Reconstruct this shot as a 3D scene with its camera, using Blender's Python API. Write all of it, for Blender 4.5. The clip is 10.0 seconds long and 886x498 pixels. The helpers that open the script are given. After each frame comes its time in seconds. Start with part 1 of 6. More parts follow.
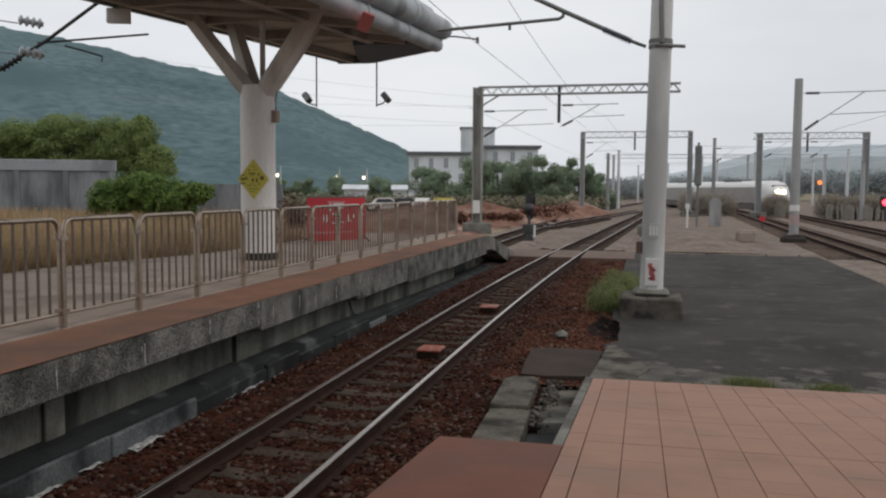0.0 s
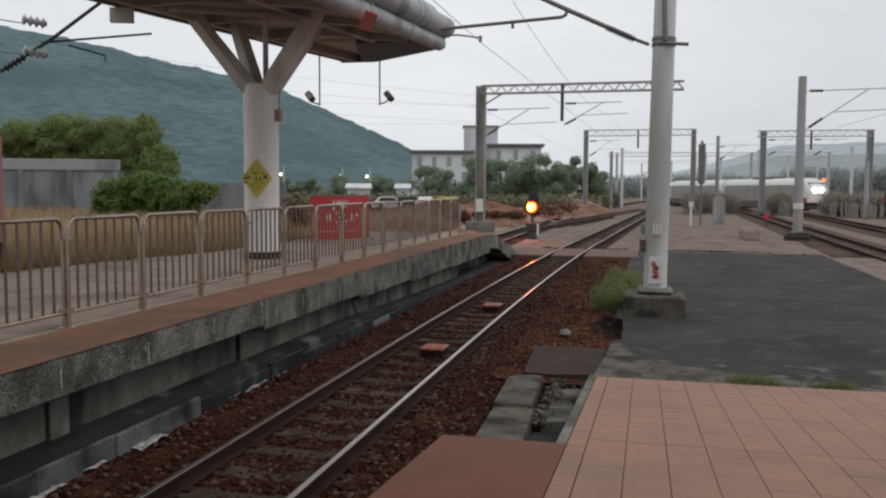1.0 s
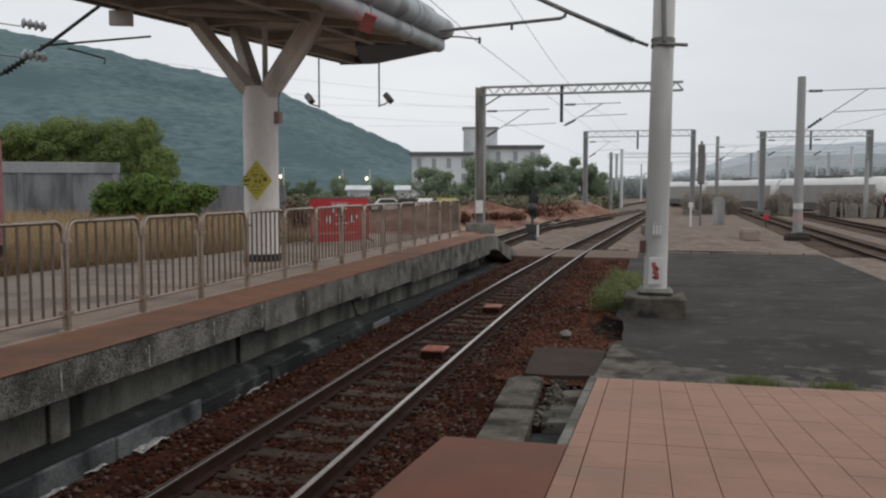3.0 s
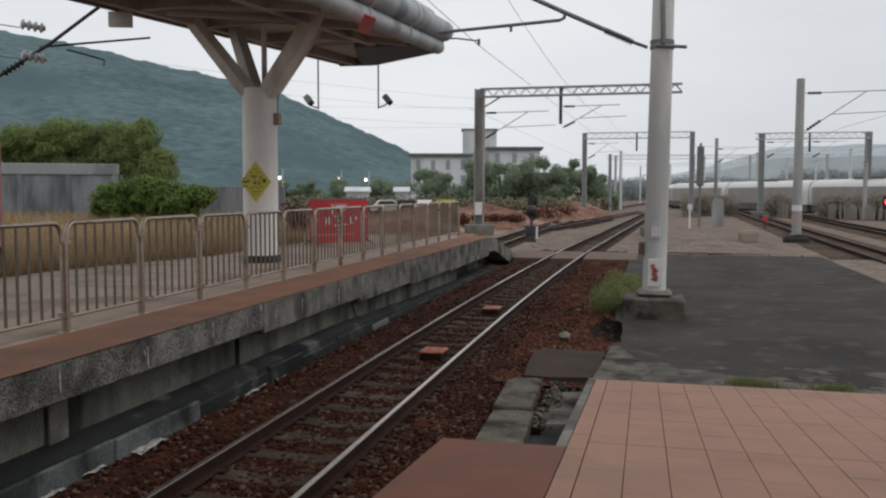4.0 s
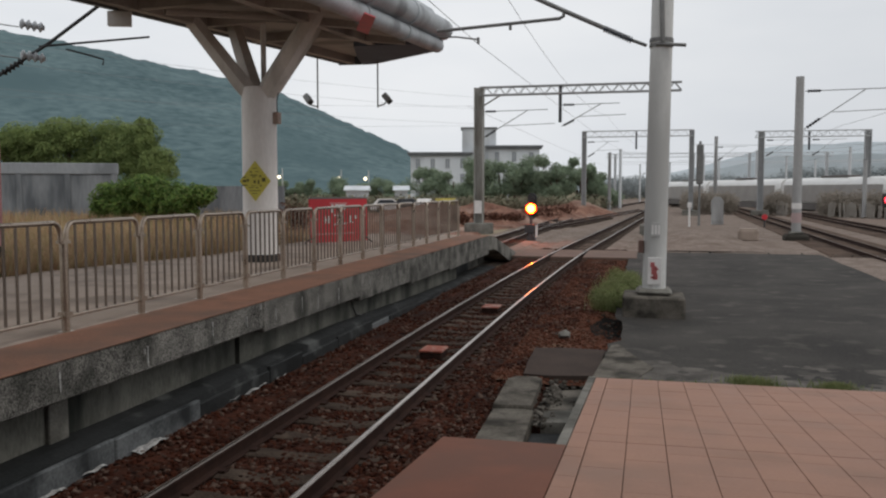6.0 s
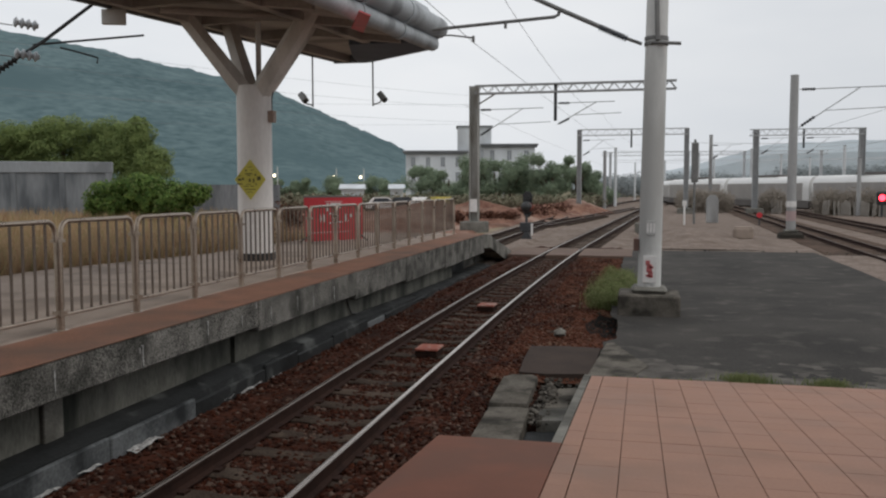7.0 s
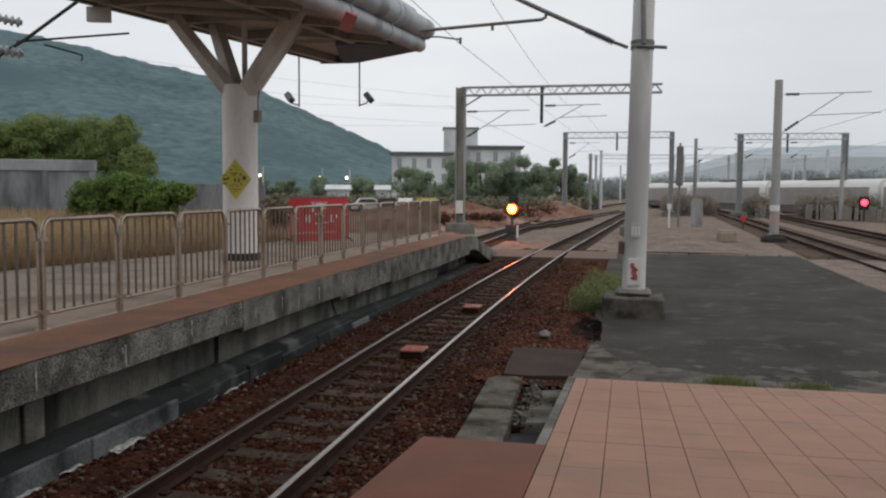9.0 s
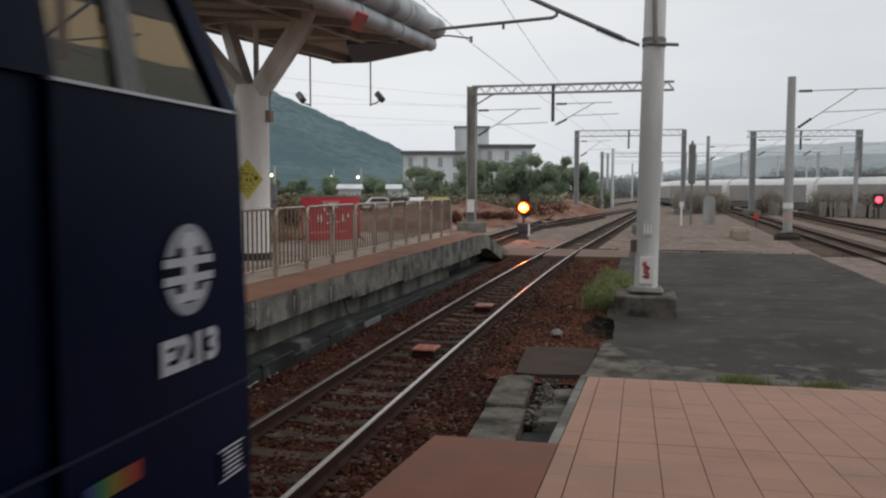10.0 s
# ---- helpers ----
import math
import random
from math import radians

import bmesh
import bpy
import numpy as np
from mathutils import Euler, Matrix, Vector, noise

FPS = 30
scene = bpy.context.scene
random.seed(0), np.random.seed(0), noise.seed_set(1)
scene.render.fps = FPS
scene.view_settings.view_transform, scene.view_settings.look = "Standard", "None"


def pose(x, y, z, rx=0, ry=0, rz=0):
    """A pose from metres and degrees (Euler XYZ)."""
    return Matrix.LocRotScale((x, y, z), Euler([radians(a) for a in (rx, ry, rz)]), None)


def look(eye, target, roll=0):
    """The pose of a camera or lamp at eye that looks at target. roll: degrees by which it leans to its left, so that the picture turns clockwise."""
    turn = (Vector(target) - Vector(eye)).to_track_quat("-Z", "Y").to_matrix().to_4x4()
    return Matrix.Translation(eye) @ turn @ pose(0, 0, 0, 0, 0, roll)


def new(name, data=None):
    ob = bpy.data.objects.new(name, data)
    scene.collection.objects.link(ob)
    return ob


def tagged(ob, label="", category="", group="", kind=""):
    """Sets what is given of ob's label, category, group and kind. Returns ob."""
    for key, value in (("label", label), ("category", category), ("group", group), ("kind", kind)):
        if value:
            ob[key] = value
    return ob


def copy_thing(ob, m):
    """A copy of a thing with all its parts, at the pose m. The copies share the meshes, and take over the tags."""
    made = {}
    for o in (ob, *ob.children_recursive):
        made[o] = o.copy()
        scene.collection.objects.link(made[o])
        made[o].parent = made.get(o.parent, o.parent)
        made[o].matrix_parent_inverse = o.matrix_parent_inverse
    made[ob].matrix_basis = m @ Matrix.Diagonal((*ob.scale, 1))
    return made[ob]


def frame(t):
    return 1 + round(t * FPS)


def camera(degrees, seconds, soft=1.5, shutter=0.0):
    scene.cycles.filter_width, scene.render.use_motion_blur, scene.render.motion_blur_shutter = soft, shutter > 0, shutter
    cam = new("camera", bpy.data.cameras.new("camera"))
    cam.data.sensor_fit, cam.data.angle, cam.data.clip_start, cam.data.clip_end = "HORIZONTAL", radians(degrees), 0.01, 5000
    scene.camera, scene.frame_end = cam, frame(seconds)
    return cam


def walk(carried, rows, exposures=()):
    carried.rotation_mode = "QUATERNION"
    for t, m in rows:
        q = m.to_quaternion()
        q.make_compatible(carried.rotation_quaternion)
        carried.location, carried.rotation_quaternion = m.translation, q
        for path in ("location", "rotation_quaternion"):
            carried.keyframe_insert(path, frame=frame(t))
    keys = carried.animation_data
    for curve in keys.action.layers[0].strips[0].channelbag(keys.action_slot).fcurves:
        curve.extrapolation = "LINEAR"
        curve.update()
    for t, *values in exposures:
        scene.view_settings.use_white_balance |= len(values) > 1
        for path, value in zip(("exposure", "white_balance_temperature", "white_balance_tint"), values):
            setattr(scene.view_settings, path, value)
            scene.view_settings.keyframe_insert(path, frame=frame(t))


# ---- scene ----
cam = camera(55.3, 10.0, soft=2.2, shutter=0.5)


def aim(yaw, pitch, roll):
    """The camera's stand, 1.4 m over the platform, turned about the vertical, tilted and leaned."""
    return pose(0, 0, 2.4, 0, 0, yaw) @ pose(0, 0, 0, 90 + pitch) @ pose(0, 0, 0, 0, 0, roll)


SWAY = ((0.0, 13.23, -4.014, 0.376), (0.5, 13.5, -4.143, 0.341), (1.0, 13.452, -4.109, 0.259), (1.5, 13.457, -4.047, 0.245),
        (2.0, 13.459, -3.952, 0.181), (2.5, 13.494, -4.025, 0.037), (4.0, 13.391, -3.894, 0.092), (4.5, 13.503, -3.853, 0.041),
        (5.0, 13.494, -3.934, 0.022), (5.5, 13.495, -3.975, 0.0), (7.0, 13.064, -4.088, -0.082), (7.5, 13.169, -4.267, -0.144),
        (8.0, 13.244, -4.138, -0.042), (8.5, 12.698, -4.118, 0.289), (9.0, 12.082, -3.993, 0.395), (9.5, 12.074, -4.027, 0.27),
        (10.0, 12.866, -4.065, 0.133))
walk(cam, [(t, aim(a, b, c)) for t, a, b, c in SWAY])

# ---- light: a grey evening under even cloud ----
world = bpy.data.worlds.new("world")
scene.world = world
world.use_nodes = True
wn, wl = world.node_tree.nodes, world.node_tree.links
wn.clear()
w_out, w_bg, w_sky = wn.new("ShaderNodeOutputWorld"), wn.new("ShaderNodeBackground"), wn.new("ShaderNodeTexSky")
w_sky.sky_type, w_sky.sun_disc, w_sky.sun_elevation, w_sky.sun_rotation = "NISHITA", False, radians(28), radians(60)
w_sky.air_density, w_sky.dust_density = 1.2, 4.0
w_sat, w_bgc, w_mix, w_add = wn.new("ShaderNodeHueSaturation"), wn.new("ShaderNodeBackground"), wn.new("ShaderNodeMix"), wn.new("ShaderNodeMixShader")
w_coord, w_noise, w_ramp = wn.new("ShaderNodeTexCoord"), wn.new("ShaderNodeTexNoise"), wn.new("ShaderNodeValToRGB")
w_noise.inputs["Scale"].default_value, w_noise.inputs["Detail"].default_value = 2.2, 4
w_ramp.color_ramp.elements[0].position, w_ramp.color_ramp.elements[1].position = 0.3, 0.75
w_ramp.color_ramp.elements[0].color, w_ramp.color_ramp.elements[1].color = (0.685, 0.715, 0.755, 1), (0.82, 0.832, 0.85, 1)
w_map = wn.new("ShaderNodeMapping")
w_map.inputs["Scale"].default_value = (1, 1, 3.5)
wl.new(w_coord.outputs["Generated"], w_map.inputs["Vector"])
wl.new(w_map.outputs["Vector"], w_noise.inputs["Vector"])
wl.new(w_noise.outputs["Fac"], w_ramp.inputs["Fac"])
# the cloud is a little thinner and brighter to the west
w_sep, w_east, w_dim = wn.new("ShaderNodeSeparateXYZ"), wn.new("ShaderNodeMapRange"), wn.new("ShaderNodeMix")
wl.new(w_coord.outputs["Generated"], w_sep.inputs["Vector"])
w_east.interpolation_type = "SMOOTHSTEP"
w_east.inputs["From Min"].default_value, w_east.inputs["From Max"].default_value = -0.25, 0.4
w_east.inputs["To Min"].default_value, w_east.inputs["To Max"].default_value = 0.0, 1.0
wl.new(w_sep.outputs["X"], w_east.inputs["Value"])
w_dim.data_type, w_dim.blend_type = "RGBA", "MULTIPLY"
w_dim.inputs["B"].default_value = (0.795, 0.805, 0.82, 1)
wl.new(w_east.outputs["Result"], w_dim.inputs["Factor"])
wl.new(w_ramp.outputs["Color"], w_dim.inputs["A"])
wl.new(w_dim.outputs["Result"], w_bgc.inputs["Color"])
w_bgc.inputs["Strength"].default_value = 1.10
wl.new(w_sky.outputs["Color"], w_sat.inputs["Color"])
w_sat.inputs["Saturation"].default_value = 0.35
wl.new(w_sat.outputs["Color"], w_bg.inputs["Color"])
w_bg.inputs["Strength"].default_value = 0.06
w_add.inputs["Fac"].default_value = 0.9
wl.new(w_bg.outputs["Background"], w_add.inputs[1])
wl.new(w_bgc.outputs["Background"], w_add.inputs[2])
wl.new(w_add.outputs["Shader"], w_out.inputs["Surface"])

sun = new("sun", bpy.data.lights.new("sun", "SUN"))
sun.data.energy, sun.data.angle, sun.data.color = 0.75, radians(25), (1.0, 0.95, 0.88)
sun.matrix_world = look((30, 10, 40), (0, 20, 0))
scene.view_settings.exposure = 0.06


# ---- materials ----
def material(name, color, color2=None, rough=0.8, metal=0.0, scale=3.0, fine=40.0, bump=0.2, depth=0.01, stain=None, stain_scale=0.6,
             stain_at=(0.5, 0.65), stretch=(1, 1, 1), rand=0.0, spec=None, rough2=None, grain=0.45, local=False):
    m = bpy.data.materials.new(name)
    m.use_nodes = True
    n, l = m.node_tree.nodes, m.node_tree.links
    b = n["Principled BSDF"]
    color2 = color2 or tuple(c * 0.75 for c in color)
    tc, mp = n.new("ShaderNodeTexCoord"), n.new("ShaderNodeMapping")
    mp.inputs["Scale"].default_value = stretch
    geo = n.new("ShaderNodeNewGeometry")
    l.new(tc.outputs["Object"] if local else geo.outputs["Position"], mp.inputs["Vector"])
    big, small = n.new("ShaderNodeTexNoise"), n.new("ShaderNodeTexNoise")
    big.inputs["Scale"].default_value, big.inputs["Detail"].default_value = scale, 5
    small.inputs["Scale"].default_value, small.inputs["Detail"].default_value = fine, 4
    l.new(mp.outputs["Vector"], big.inputs["Vector"])
    l.new(mp.outputs["Vector"], small.inputs["Vector"])
    mixf = n.new("ShaderNodeMath")
    mixf.operation = "MULTIPLY_ADD"
    mixf.inputs[1].default_value = grain
    l.new(small.outputs["Fac"], mixf.inputs[0])
    half = n.new("ShaderNodeMath")
    half.operation = "MULTIPLY"
    half.inputs[1].default_value = 1.05 - grain
    l.new(big.outputs["Fac"], half.inputs[0])
    l.new(half.outputs[0], mixf.inputs[2])
    ramp = n.new("ShaderNodeValToRGB")
    ramp.color_ramp.elements[0].position, ramp.color_ramp.elements[1].position = 0.38, 0.66
    ramp.color_ramp.elements[0].color, ramp.color_ramp.elements[1].color = (*color2, 1), (*color, 1)
    l.new(mixf.outputs[0], ramp.inputs["Fac"])
    out = ramp.outputs["Color"]
    if stain:
        st, sr, mx = n.new("ShaderNodeTexNoise"), n.new("ShaderNodeValToRGB"), n.new("ShaderNodeMix")
        st.inputs["Scale"].default_value, st.inputs["Detail"].default_value = stain_scale, 6
        l.new(mp.outputs["Vector"], st.inputs["Vector"])
        sr.color_ramp.elements[0].position, sr.color_ramp.elements[1].position = stain_at
        l.new(st.outputs["Fac"], sr.inputs["Fac"])
        mx.data_type = "RGBA"
        l.new(sr.outputs["Color"], mx.inputs["Factor"])
        l.new(out, mx.inputs["A"])
        mx.inputs["B"].default_value = (*stain, 1)
        out = mx.outputs["Result"]
    if rand:
        oi, hs, ma = n.new("ShaderNodeObjectInfo"), n.new("ShaderNodeHueSaturation"), n.new("ShaderNodeMapRange")
        ma.inputs["To Min"].default_value, ma.inputs["To Max"].default_value = 1 - rand, 1 + rand
        l.new(oi.outputs["Random"], ma.inputs["Value"])
        l.new(ma.outputs["Result"], hs.inputs["Value"])
        l.new(out, hs.inputs["Color"])
        out = hs.outputs["Color"]
    l.new(out, b.inputs["Base Color"])
    b.inputs["Metallic"].default_value = metal
    if rough2 is None:
        b.inputs["Roughness"].default_value = rough
    else:
        rr = n.new("ShaderNodeMapRange")
        rr.inputs["From Min"].default_value, rr.inputs["From Max"].default_value = 0.35, 0.65
        rr.inputs["To Min"].default_value, rr.inputs["To Max"].default_value = rough, rough2
        l.new(big.outputs["Fac"], rr.inputs["Value"])
        l.new(rr.outputs["Result"], b.inputs["Roughness"])
    if spec is not None:
        b.inputs["Specular IOR Level"].default_value = spec
    if bump:
        bp = n.new("ShaderNodeBump")
        bp.inputs["Strength"].default_value, bp.inputs["Distance"].default_value = bump, depth
        l.new(mixf.outputs[0], bp.inputs["Height"])
        l.new(bp.outputs["Normal"], b.inputs["Normal"])
    return m


def island_material(name, colors, rough=0.8, bump=0.0, transl=0.0):
    """Pieces of one mesh that differ one from another."""
    m = bpy.data.materials.new(name)
    m.use_nodes = True
    n, l = m.node_tree.nodes, m.node_tree.links
    b = n["Principled BSDF"]
    g, ramp = n.new("ShaderNodeNewGeometry"), n.new("ShaderNodeValToRGB")
    while len(ramp.color_ramp.elements) < len(colors):
        ramp.color_ramp.elements.new(0.5)
    for i, c in enumerate(colors):
        ramp.color_ramp.elements[i].position = i / max(1, len(colors) - 1)
        ramp.color_ramp.elements[i].color = (*c, 1)
    l.new(g.outputs["Random Per Island"], ramp.inputs["Fac"])
    nz, mx = n.new("ShaderNodeTexNoise"), n.new("ShaderNodeMix")
    nz.inputs["Scale"].default_value = 0.9
    l.new(g.outputs["Position"], nz.inputs["Vector"])
    mx.data_type, mx.blend_type = "RGBA", "MULTIPLY"
    mx.inputs["Factor"].default_value = 0.5
    l.new(ramp.outputs["Color"], mx.inputs["A"])
    l.new(nz.outputs["Color"], mx.inputs["B"])
    sat = n.new("ShaderNodeHueSaturation")
    sat.inputs["Saturation"].default_value = 0.0
    l.new(nz.outputs["Color"], sat.inputs["Color"])
    l.new(sat.outputs["Color"], mx.inputs["B"])
    l.new(mx.outputs["Result"], b.inputs["Base Color"])
    b.inputs["Roughness"].default_value = rough
    b.inputs["Specular IOR Level"].default_value = 0.08
    if transl:
        tr, ms = n.new("ShaderNodeBsdfTranslucent"), n.new("ShaderNodeMixShader")
        ms.inputs["Fac"].default_value = transl
        l.new(mx.outputs["Result"], tr.inputs["Color"])
        l.new(b.outputs["BSDF"], ms.inputs[1])
        l.new(tr.outputs["BSDF"], ms.inputs[2])
        l.new(ms.outputs["Shader"], n["Material Output"].inputs["Surface"])
    return m


def glow(name, color, strength):
    m = bpy.data.materials.new(name)
    m.use_nodes = True
    b = m.node_tree.nodes["Principled BSDF"]
    b.inputs["Base Color"].default_value = (*color, 1)
    b.inputs["Emission Color"].default_value = (*color, 1)
    b.inputs["Emission Strength"].default_value = strength
    b.inputs["Roughness"].default_value = 0.3
    return m


CONCRETE = material("concrete", (0.235, 0.225, 0.20), (0.11, 0.105, 0.092), 0.9, scale=2.2, fine=60, bump=0.4, stain=(0.05, 0.048, 0.042), stain_scale=1.3, stain_at=(0.48, 0.68), spec=0.12)
# for wet ledges and slabs, and for painted shade under the platform end
WET_SHADE_CONCRETE = material("wet_shade_concrete", (0.026, 0.027, 0.027), (0.008, 0.009, 0.009), 0.5, scale=1.6, fine=30, bump=0.4, stain=(0.09, 0.094, 0.09), stain_scale=1.8, stain_at=(0.60, 0.74), rough2=0.85, spec=0.22)
WALL_CONCRETE = material("stained_wall", (0.165, 0.16, 0.14), (0.068, 0.068, 0.058), 0.9, scale=1.1, fine=25, bump=0.3, stain=(0.026, 0.028, 0.024), stain_scale=0.8, stretch=(1, 1.6, 0.5), stain_at=(0.46, 0.64), spec=0.12)
LEDGE_FACE = material("pale_ledge_face", (0.15, 0.157, 0.16), (0.05, 0.054, 0.056), 0.7, scale=2.2, fine=30, bump=0.4, stain=(0.02, 0.022, 0.023), stain_scale=1.4, stain_at=(0.5, 0.62), spec=0.2)
LIP = material("aggregate_lip", (0.29, 0.275, 0.25), (0.024, 0.023, 0.021), 0.9, scale=2.6, fine=58, bump=0.9, depth=0.025, stain=(0.032, 0.033, 0.028), stain_scale=2.4, stain_at=(0.44, 0.74), grain=0.74, spec=0.12)
EDGE_RED = material("red_edge_paving", (0.265, 0.132, 0.088), (0.17, 0.093, 0.066), 0.8, scale=2.0, fine=35, bump=0.2, stain=(0.135, 0.092, 0.072), stain_scale=0.9, stain_at=(0.46, 0.70), grain=0.6, spec=0.12)
PAVING = material("grey_paving", (0.37, 0.30, 0.25), (0.29, 0.232, 0.19), 0.8, scale=1.0, fine=30, bump=0.15, stain=(0.21, 0.168, 0.14), stain_scale=0.8, spec=0.12)
TILE = material("red_tile", (0.335, 0.190, 0.136), (0.28, 0.155, 0.110), 0.62, scale=1.6, fine=45, bump=0.12, stain=(0.24, 0.144, 0.105), stain_scale=1.1, stain_at=(0.48, 0.72), rand=0.03, rough2=0.75, spec=0.25)
SLAB_RED = material("red_slab", (0.20, 0.085, 0.058), (0.165, 0.074, 0.052), 0.75, scale=2.5, fine=70, bump=0.2, stain=(0.15, 0.075, 0.055), stain_scale=1.1, spec=0.12)
JOINT = material("dark_joint", (0.15, 0.09, 0.06), (0.09, 0.058, 0.042), 0.95, scale=3, fine=60)
ASPHALT = material("old_asphalt", (0.068, 0.062, 0.056), (0.032, 0.030, 0.028), 0.9, scale=0.55, fine=38, bump=0.5, stain=(0.115, 0.105, 0.092), stain_scale=1.9, stain_at=(0.55, 0.82), spec=0.12, grain=0.42)
GRAVEL = material("grey_gravel", (0.27, 0.216, 0.182), (0.13, 0.10, 0.083), 0.95, scale=2.4, fine=11, bump=0.9, depth=0.05, stain=(0.125, 0.092, 0.073), stain_scale=0.8, stain_at=(0.45, 0.75), spec=0.12, grain=0.55)
BALLAST = material("rusty_ballast", (0.074, 0.025, 0.014), (0.020, 0.009, 0.006), 0.95, scale=4, fine=16, bump=1.0, depth=0.05, stain=(0.024, 0.012, 0.009), stain_scale=0.8, spec=0.12)
SOIL = material("red_soil", (0.27, 0.15, 0.108), (0.12, 0.058, 0.043), 0.95, scale=0.6, fine=4, bump=0.8, depth=0.2, stain=(0.36, 0.265, 0.215), stain_scale=0.2, stain_at=(0.5, 0.7), spec=0.12)
GROUND = material("dry_ground", (0.30, 0.24, 0.165), (0.18, 0.15, 0.10), 0.95, scale=0.3, fine=3, bump=0.6, depth=0.1, stain=(0.13, 0.13, 0.075), stain_scale=0.05, spec=0.12)
SLEEPER = material("concrete_sleeper", (0.088, 0.066, 0.051), (0.024, 0.016, 0.012), 0.9, scale=3, fine=40, bump=0.4, rand=0.22, spec=0.12)
RUST = material("rusty_steel", (0.044, 0.023, 0.017), (0.02, 0.011, 0.009), 0.85, scale=6, fine=70, bump=0.3, spec=0.12)
RAIL_TOP = material("bright_rail", (0.72, 0.67, 0.62), (0.58, 0.53, 0.49), 0.19, metal=1.0, scale=2, fine=60, bump=0.02, stretch=(1, 0.1, 1), rough2=0.3)
RAIL_EDGE = material("worn_rail_edge", (0.40, 0.365, 0.335), (0.28, 0.25, 0.225), 0.5, metal=0.9, scale=3, fine=60, bump=0.03, stretch=(1, 0.1, 1), rough2=0.6)
DULL_STEEL = material("dull_steel", (0.21, 0.17, 0.14), (0.125, 0.10, 0.082), 0.45, metal=0.7, scale=2.5, fine=50, bump=0.05, rough2=0.6)
STEEL = material("brushed_steel", (0.47, 0.395, 0.325), (0.29, 0.235, 0.19), 0.26, metal=0.85, scale=2.5, fine=50, bump=0.05, rough2=0.42)
GALV = material("grey_steel", (0.21, 0.208, 0.20), (0.14, 0.14, 0.137), 0.6, metal=0.3, scale=2, fine=30, bump=0.1)
GANTRY_STEEL = material("weathered_gantry_steel", (0.33, 0.325, 0.30), (0.24, 0.235, 0.215), 0.7, metal=0.1, scale=1.5, fine=20, bump=0.1, stain=(0.18, 0.165, 0.14), stain_scale=1.1, stretch=(1, 1, 0.3))
# distance haze is mixed into the next two steel colours
HAZE_STEEL = material("haze_paled_steel", (0.60, 0.615, 0.625), (0.52, 0.535, 0.545), 0.8, scale=1, fine=10, bump=0.03)
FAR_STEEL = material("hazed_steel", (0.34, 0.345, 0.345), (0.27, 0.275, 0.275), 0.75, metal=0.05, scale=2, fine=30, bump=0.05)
MOSSY = material("mossy_concrete", (0.165, 0.148, 0.126), (0.075, 0.067, 0.056), 0.95, scale=2.5, fine=40, bump=0.5, stain=(0.036, 0.033, 0.028), stain_scale=2.6, stain_at=(0.48, 0.66), spec=0.1)
VERGE = material("brown_verge", (0.115, 0.045, 0.026), (0.05, 0.020, 0.013), 0.95, scale=2.6, fine=18, bump=1.0, depth=0.045, stain=(0.15, 0.095, 0.065), stain_scale=0.9, stain_at=(0.52, 0.75), spec=0.1)
DUST = material("pale_grit", (0.115, 0.105, 0.094), (0.058, 0.053, 0.048), 0.95, scale=2.2, fine=50, bump=0.4, stain=(0.17, 0.155, 0.138), stain_scale=2.4, stain_at=(0.5, 0.75), spec=0.1)
YARD_BED = material("brown_yard_ballast", (0.12, 0.08, 0.058), (0.05, 0.034, 0.026), 0.95, scale=1.5, fine=12, bump=0.8, depth=0.04, stain=(0.045, 0.028, 0.02), stain_scale=0.5, spec=0.12)
DARK_STEEL = material("dark_steel", (0.07, 0.072, 0.075), (0.04, 0.042, 0.045), 0.6, metal=0.4, scale=3, fine=30, bump=0.1)
POLE = material("concrete_pole", (0.62, 0.62, 0.60), (0.51, 0.51, 0.495), 0.8, scale=0.8, fine=30, bump=0.1, stain=(0.41, 0.405, 0.39), stain_scale=0.7, stretch=(1, 1, 0.3), spec=0.2)
WHITE_PAINT = material("worn_white_paint", (0.81, 0.775, 0.745), (0.69, 0.655, 0.625), 0.65, scale=1.1, fine=20, bump=0.1, stain=(0.46, 0.42, 0.38), stain_scale=1.0, stretch=(1, 1, 0.35), stain_at=(0.50, 0.76))
CANOPY_PAINT = material("grey_brown_canopy", (0.43, 0.385, 0.35), (0.32, 0.285, 0.26), 0.6, scale=0.8, fine=15, bump=0.05, stain=(0.19, 0.168, 0.15), stain_scale=0.5, spec=0.2)
CANOPY_GREY = material("grey_gutter", (0.50, 0.53, 0.55), (0.36, 0.385, 0.405), 0.68, scale=0.9, fine=15, bump=0.05, stain=(0.22, 0.23, 0.24), stain_scale=0.9, spec=0.25)
CANOPY_DARK = material("dark_fascia", (0.17, 0.18, 0.195), (0.12, 0.13, 0.14), 0.5, metal=0.1, scale=0.9, fine=15, bump=0.05)
YELLOW = material("yellow_sheet", (0.57, 0.50, 0.085), (0.47, 0.41, 0.07), 0.5, scale=3, fine=30, bump=0.03)
BLACK = material("black_paint", (0.025, 0.025, 0.025), (0.015, 0.015, 0.015), 0.5, scale=5, fine=40, bump=0.05)
RED = material("red_banner", (0.60, 0.03, 0.042), (0.5, 0.025, 0.035), 0.5, scale=2, fine=15, bump=0.1)
WHITE = material("white_print", (0.72, 0.70, 0.68), (0.62, 0.6, 0.58), 0.6, scale=4, fine=30, bump=0.02)
PINK = material("faded_pink_print", (0.62, 0.32, 0.32), (0.55, 0.25, 0.25), 0.6, scale=4, fine=30, bump=0.02)
